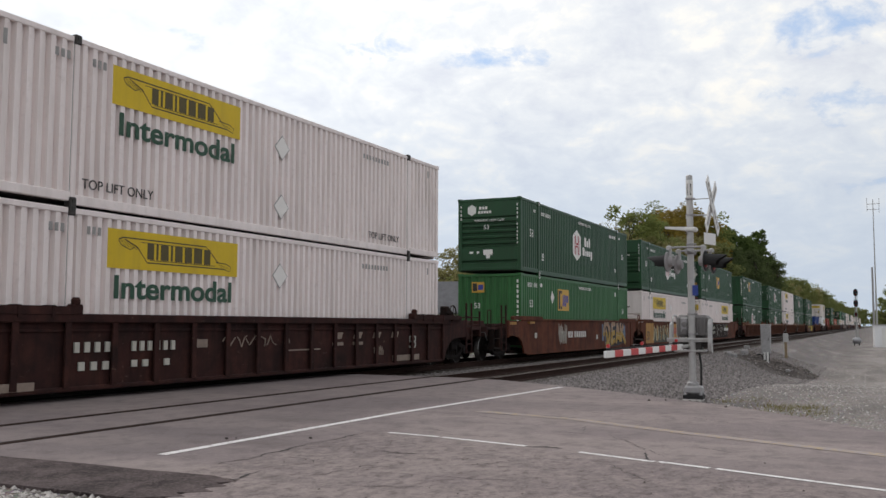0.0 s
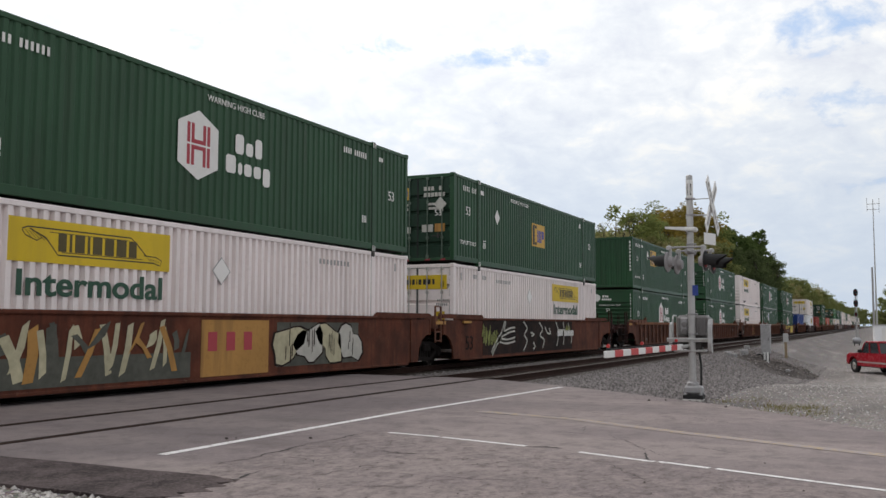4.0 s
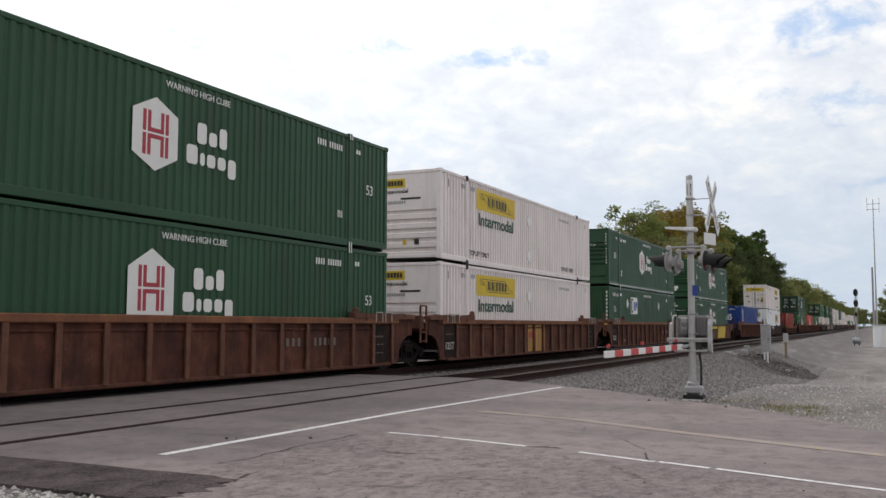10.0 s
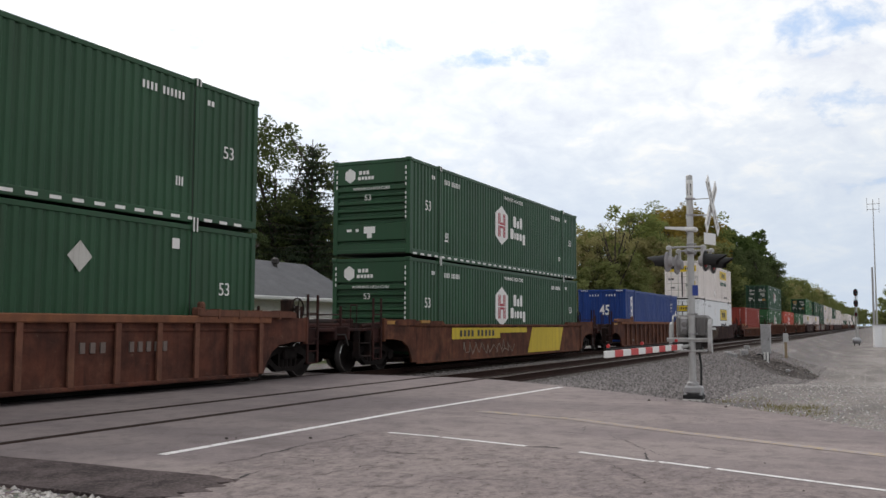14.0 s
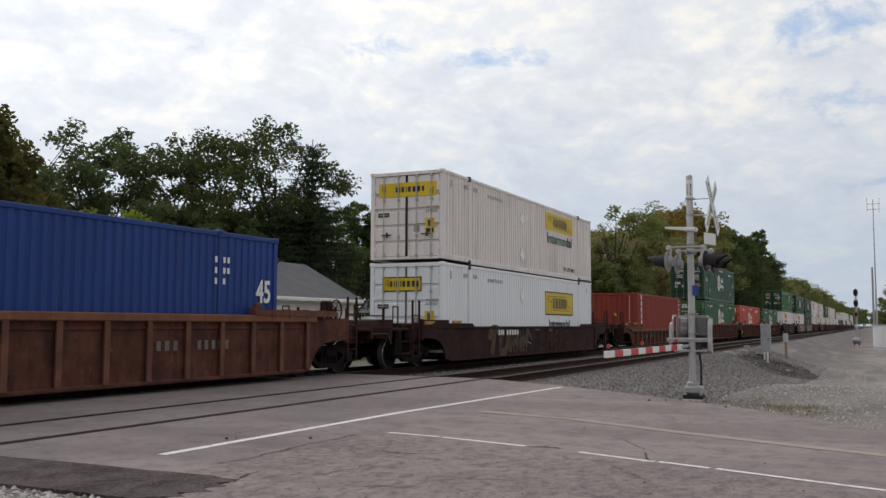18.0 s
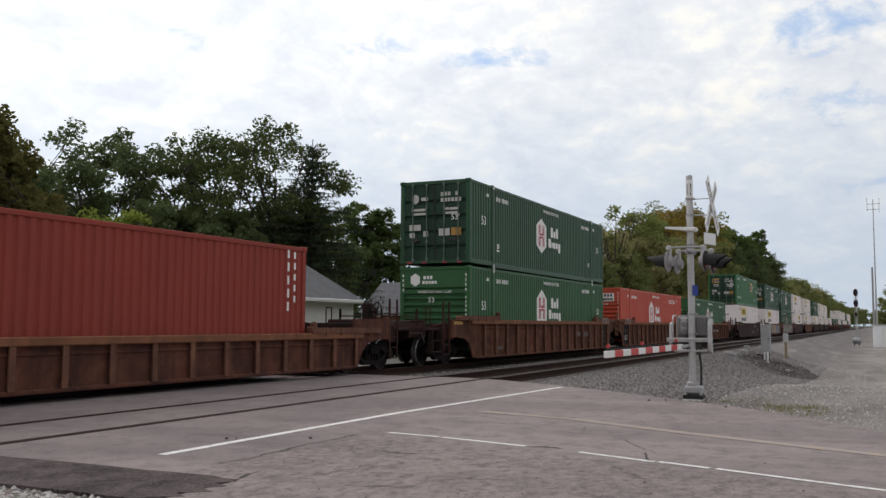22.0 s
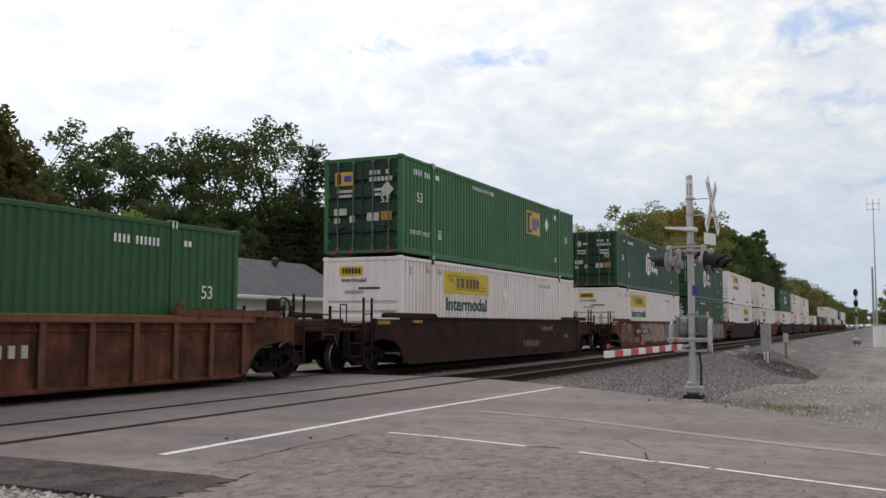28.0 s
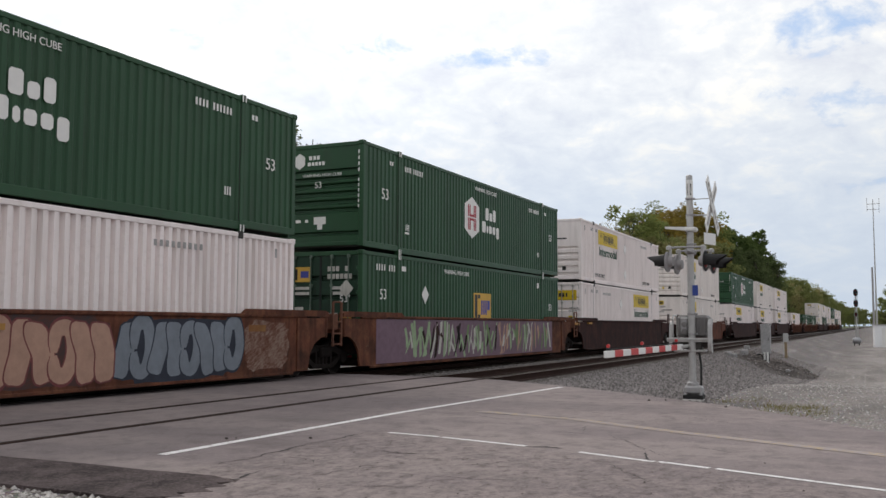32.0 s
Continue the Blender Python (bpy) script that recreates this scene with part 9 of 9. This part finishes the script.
# ---- lineside things ----
def build_lineside():
    def at(px, py, deg=0, k=1.0):
        return pose(px, py, stone_level(px, py) - 0.03, 0, 0, deg) @ Matrix.Diagonal((k, k, k, 1))
    c = thing("relay_cabinet", "grey steel relay cabinet beside the track", "cabinet")
    c.matrix_basis = pose(P_CAB[0], P_CAB[1], mound_z(*P_CAB) - 0.05) @ Matrix.Diagonal((0.8, 0.8, (1.36 - mound_z(*P_CAB)) / 1.93, 1))
    part("body", MB().box(-0.22, 0.22, -0.25, 0.25, 0.45, 1.86, 0.03).mesh("body", CAST), c)
    part("lid", MB().box(-0.25, 0.25, -0.28, 0.28, 1.86, 1.93, 0.03).mesh("lid", CAST), c)
    part("stand", MB().box(-0.16, 0.16, -0.18, 0.18, -0.2, 0.47, 0.02).mesh("stand", M_STEEL), c)
    part("door", MB().box(-0.24, -0.22, -0.21, 0.21, 0.52, 1.80, 0.008).mesh("door", CAST), c)
    part("door_handle", MB().box(-0.27, -0.24, -0.17, -0.14, 1.1, 1.28, 0.008).mesh("door_handle", M_STEEL), c)
    for y in (-0.10, 0.06):
        part("conduit", MB().tube((-0.26, y, -0.1), (-0.26, y, 0.55), 0.055, n=10).mesh("conduit", SIGNW), c, "white plastic conduit")
    ring = MB()
    for i in range(14):
        a, b = 2 * math.pi * i / 14, 2 * math.pi * (i + 1) / 14
        ring.tube((-0.3, 0.36 + 0.2 * math.cos(a), 0.24 + 0.2 * math.sin(a)), (-0.3, 0.36 + 0.2 * math.cos(b), 0.24 + 0.2 * math.sin(b)), 0.035, n=6, caps=False)
    part("cable_coil", ring.mesh("cable_coil", M_RUBBER), c, "coil of black cable")
    for x, y, k, dg, tall in ((42.6, 5.45, 0.8, 15, 0.30), (42.2, 5.85, 0.6, -25, 0.22), (42.8, 6.15, 0.7, 40, 0.30), (43.9, 5.5, 0.6, 5, 0.40), (41.9, 3.6, 0.4, 30, 0.2)):
        b = thing("junction_box", "small grey junction box on the soil mound", "junction box", "junction boxes")
        b.matrix_basis = pose(x, y, mound_z(x, y) - 0.02, 0, 0, dg) @ Matrix.Diagonal((k, k, k, 1))
        part("body", MB().box(-0.18, 0.18, -0.2, 0.2, 0.0, tall, 0.03).mesh("body", CAST), b)
        part("lid", MB().box(-0.2, 0.2, -0.22, 0.22, tall, tall + 0.05, 0.02).mesh("lid", GALV), b)
    p = thing("marker_post", "weathered wooden post with a small grey box", "post")
    p.matrix_basis = at(*P_POST, 0, 1.12)
    part("post", MB().box(-0.06, 0.06, -0.06, 0.06, -0.2, 1.15, 0.01).mesh("post", plain("tan_post_wood", (0.24, 0.18, 0.11), 0.9)), p)
    part("box", MB().box(-0.08, 0.04, -0.12, 0.12, 0.80, 1.22, 0.02).mesh("box", GALV), p)
    # block signal
    g = thing("block_signal", "dark three-lamp railway block signal on a mast", "railway signal")
    g.matrix_basis = at(*P_SIG, 0, 1.1)
    part("mast", MB().lathe([(0.09, -0.2), (0.08, 6.2)], 10, "z").mesh("mast", GALV), g)
    for z, k in ((3.45, 0.6), (4.82, 1.0), (6.13, 1.0)):
        oval = [(0.27 * k * math.cos(2 * math.pi * i / 24), 0.46 * k * math.sin(2 * math.pi * i / 24)) for i in range(24)]
        hd = part("signal_head", MB().prism(oval, 0.0, 0.06, 0, "x").mesh("signal_head", BLACKP), g, "black oval signal head", at=pose(-0.2, 0, z))
        for dz in (-0.22 * k, 0.22 * k):
            part("hood", MB().lathe([(0.13, 0.0), (0.12, -0.3)], 12, "x", (0, 0, dz)).mesh("hood", BLACKP), hd)
            part("lens", MB().lathe([(0.0, -0.02), (0.12, -0.02)], 12, "x", (0, 0, dz)).mesh("lens", REDLENS), hd)
    part("ladder", MB().box(0.15, 0.19, -0.2, -0.16, 0, 5.8).box(0.15, 0.19, 0.16, 0.2, 0, 5.8).mesh("ladder", GALV), g)
    # radio pole
    a = thing("antenna_mast", "tall thin grey radio mast with a cross antenna", "antenna mast")
    a.matrix_basis = at(*P_ANT, 0, 1.095)
    part("pole", MB().lathe([(0.11, -0.2), (0.09, 5.0), (0.06, 10.0), (0.045, 15.8)], 10, "z").mesh("pole", GALV), a)
    part("antenna", MB().tube((0, -0.7, 15.3), (0, 0.6, 15.3), 0.03, n=6).tube((0, -0.6, 14.7), (0, 0.6, 14.7), 0.025, n=6).tube((0, -0.6, 14.3), (0, -0.6, 15.9), 0.025, n=6).tube((0, 0.6, 14.5), (0, 0.6, 16.0), 0.025, n=6).mesh("antenna", GALV), a)
    b = thing("utility_pole", "slim grey utility pole beside the mast", "pole")
    b.matrix_basis = at(P_ANT[0] - 3, P_ANT[1] + 0.30, 0, 1.19)
    part("pole", MB().lathe([(0.11, -0.2), (0.09, 7.6), (0.0, 7.62)], 12, "z").mesh("pole", CAST), b)
    t = thing("small_tank", "small silver horizontal tank on a stand", "tank")
    t.matrix_basis = at(*P_TANK, 0, 0.82)
    part("shell", MB().lathe([(0.0, -0.6), (0.25, -0.56), (0.42, -0.42), (0.46, 0.0), (0.42, 0.42), (0.25, 0.56), (0.0, 0.6)], 18, "y", (0, 0, 0.75)).mesh("shell", plain("silver_paint", (0.30, 0.30, 0.31), 0.45, 0.4, 0.2), True), t)
    for y in (-0.3, 0.3):
        part("saddle", MB().box(-0.3, 0.3, y - 0.06, y + 0.06, -0.1, 0.5, 0.02).mesh("saddle", BLACKP), t)
    w = thing("equipment_shed", "white metal equipment shed on the gravel lot", "shed")
    w.matrix_basis = at(*P_SHED, 4)
    part("body", MB().box(-1.2, 1.2, -1.5, 1.0, -0.1, 2.35, 0.03).mesh("body", M_WHITE2), w)
    part("roof", MB().box(-1.3, 1.3, -1.6, 1.1, 2.35, 2.45, 0.03).mesh("roof", GALV), w)
    part("door", MB().box(-1.23, -1.2, -0.6, 0.3, 0.05, 2.05, 0.01).mesh("door", SIGNW), w)


P_CAB, P_POST, P_SIG, P_ANT, P_TANK, P_SHED = (43.2, 4.60), (53.4, 4.66), (136.0, 2.86), (120.0, 0.32), (116.0, 2.45), (110.7, -0.35)


# ---- the red pickup ----
def build_pickup():
    red = paint("red_truck_paint", (0.30, 0.010, 0.020), (0.16, 0.02, 0.025), 0.2, 0.24, 0.06)
    p = thing("pickup_truck", "red older pickup truck with a pale side stripe", "pickup truck")
    # local x forward, rear axle at x=0, z=0 on the ground

    def body():
        mb = MB()
        for s in (-1, 1):
            y = s * 0.93
            a, b = (y, y + 0.06) if s < 0 else (y - 0.06, y)
            mb.prism([(-1.1, 0.55), (-1.1, 1.08), (1.2, 1.08), (3.2, 1.08), (4.35, 1.0), (4.55, 0.92), (4.58, 0.55), (4.35, 0.42), (4.30, 0.62), (4.12, 0.80), (3.85, 0.87), (3.58, 0.80), (3.42, 0.62), (3.36, 0.40), (0.5, 0.40), (0.44, 0.62), (0.27, 0.80), (0.0, 0.87), (-0.27, 0.80), (-0.44, 0.62), (-0.5, 0.45)], a, b)
        mb.box(3.1, 4.5, -0.88, 0.88, 0.9, 1.05, 0.06)
        mb.box(-1.12, -1.04, -0.88, 0.88, 0.5, 1.06, 0.02)
        mb.box(4.48, 4.58, -0.88, 0.88, 0.55, 0.95, 0.03)
        mb.box(-1.05, 3.2, -0.86, 0.86, 0.5, 0.56)
        mb.box(1.1, 1.18, -0.86, 0.86, 0.5, 1.06)
        return mb.mesh("body", red)
    part("body", body(), p)

    cab = part("cab", MB().box(1.32, 2.72, -0.84, 0.84, 1.60, 1.70, 0.05).mesh("cab", red), p)
    for s in (-1, 1):
        a, b = (s * 0.86, s * 0.80) if s < 0 else (0.80, 0.86)
        for q in ([(1.2, 1.06), (1.28, 1.06), (1.42, 1.62), (1.34, 1.62)], [(2.2, 1.06), (2.28, 1.06), (2.28, 1.62), (2.2, 1.62)], [(3.12, 1.06), (3.22, 1.06), (2.75, 1.62), (2.66, 1.62)]):
            part("pillar", MB().prism(q, a, b).mesh("pillar", red), cab)
    for s in (-1, 1):
        y = s * 0.83
        part("side_window", MB().prism([(1.3, 1.08), (2.2, 1.08), (2.2, 1.6), (1.43, 1.6)], y - 0.01, y + 0.01).mesh("side_window", GLASS), p)
        part("side_window", MB().prism([(2.28, 1.08), (3.1, 1.08), (2.66, 1.6), (2.28, 1.6)], y - 0.01, y + 0.01).mesh("side_window", GLASS), p)
        part("side_stripe", MB().box(-1.0, 3.36, s * 0.94 - 0.005, s * 0.94 + 0.005, 0.56, 0.64).mesh("side_stripe", M_LIGHTBAR), p, "pale side moulding")
        part("mirror", MB().box(2.9, 3.05, s * 1.0 - 0.1, s * 1.0 + 0.1, 1.08, 1.26, 0.03).mesh("mirror", BLACKP), p)
        part("headlight", MB().box(4.54, 4.60, s * 0.7 - 0.14, s * 0.7 + 0.14, 0.72, 0.90, 0.02).mesh("headlight", SIGNW), p, "clear headlight")
    part("windscreen", MB().prism([(3.14, 1.08), (3.18, 1.08), (2.73, 1.6), (2.69, 1.6)], -0.8, 0.8).mesh("windscreen", GLASS), p)
    part("rear_window", MB().prism([(1.24, 1.08), (1.27, 1.08), (1.40, 1.6), (1.37, 1.6)], -0.8, 0.8).mesh("rear_window", GLASS), p)
    part("bumper", MB().box(4.55, 4.72, -0.92, 0.92, 0.42, 0.60, 0.04).mesh("bumper", M_LIGHTBAR), p, "chrome front bumper")
    part("grille", MB().box(4.56, 4.61, -0.55, 0.55, 0.66, 0.90, 0.02).mesh("grille", BLACKP), p)
    part("chassis", MB().box(-1.0, 4.4, -0.5, 0.5, 0.32, 0.5, 0.03).mesh("chassis", BLACKP), p)
    tyre = cached("tyre", lambda: MB().lathe([(0.2, -0.11), (0.33, -0.12), (0.365, -0.08), (0.365, 0.08), (0.33, 0.12), (0.2, 0.11)], 24).mesh("tyre", M_RUBBER, True))
    rim = cached("rim", lambda: MB().lathe([(0.0, -0.06), (0.08, -0.10), (0.17, -0.06), (0.21, -0.11), (0.21, 0.11), (0.0, 0.06)], 20).mesh("rim", M_LIGHTBAR, True))
    for x in (0.0, 3.85):
        for y in (-0.78, 0.78):
            w = part("wheel", cached("hub", lambda: MB().tube((0, -0.07, 0), (0, 0.07, 0), 0.06, n=10).mesh("wheel", BLACKP)), p, at=pose(x, y, 0.365))
            part("tyre", tyre, w)
            part("rim", rim, w)
            PICKUP_WHEELS.append((w, x, y))
    return p


PICKUP_WHEELS = []
pickup = build_pickup()
PICKUP_SIZE = 0.92
done = set()
for kid in pickup.children_recursive:
    if kid.data.name not in done:
        done.add(kid.data.name)
        kid.data.transform(Matrix.Diagonal((PICKUP_SIZE,) * 3 + (1,)))
    kid.matrix_basis.translation = kid.matrix_basis.translation * PICKUP_SIZE
PICKUP_WHEELS = [(w, x * PICKUP_SIZE, y * PICKUP_SIZE) for w, x, y in PICKUP_WHEELS]
build_stones()
build_weeds()
build_trees()
build_house()
build_signal()
build_lineside()

STOP = (51.0, 0.88)        # where the nose of the pickup halts
HEAD = 28.0                # its heading
ADVANCE = ((0, -5.2), (1, -3.3), (2.0, -1.95), (2.3, -1.45), (2.6, -1.0), (2.9, -0.6), (3.2, -0.3), (3.5, -0.12), (4.2, 0.0), (5.5, 0.0), (6.3, 0.0), (6.7, -0.08), (7.0, -0.22), (7.3, -0.42), (7.6, -0.58), (7.9, -0.85), (8.2, -1.15), (8.5, -1.45), (9.0, -1.95), (10, -3.1), (11, -4.0), (13, -5.0), (16, -5.4), (32, -5.4))


def truck_motion():
    hd = radians(HEAD)
    z = ground_z(STOP[0], STOP[1] - 2.0)
    rows, spins = [], []
    for t, a in ADVANCE:
        a *= 2.0
        k = a - 4.72 * PICKUP_SIZE
        rows.append((t, pose(STOP[0] + math.cos(hd) * k, STOP[1] + math.sin(hd) * k, z, 0, 0, HEAD)))
        spins.append((t, math.degrees(a / 0.336)))
    walk(pickup, rows)
    for w, x, y in PICKUP_WHEELS:
        out = []
        for (t0, a0), (t1, a1) in zip(spins, spins[1:]):
            n = max(1, math.ceil(abs(a1 - a0) / 70))
            out += [(t0 + (t1 - t0) * i / n, pose(x, y, 0.336, 0, a0 + (a1 - a0) * i / n, 0)) for i in range(n)]
        out.append((32.0, pose(x, y, 0.336, 0, spins[-1][1], 0)))
        walk(w, out)


motions()
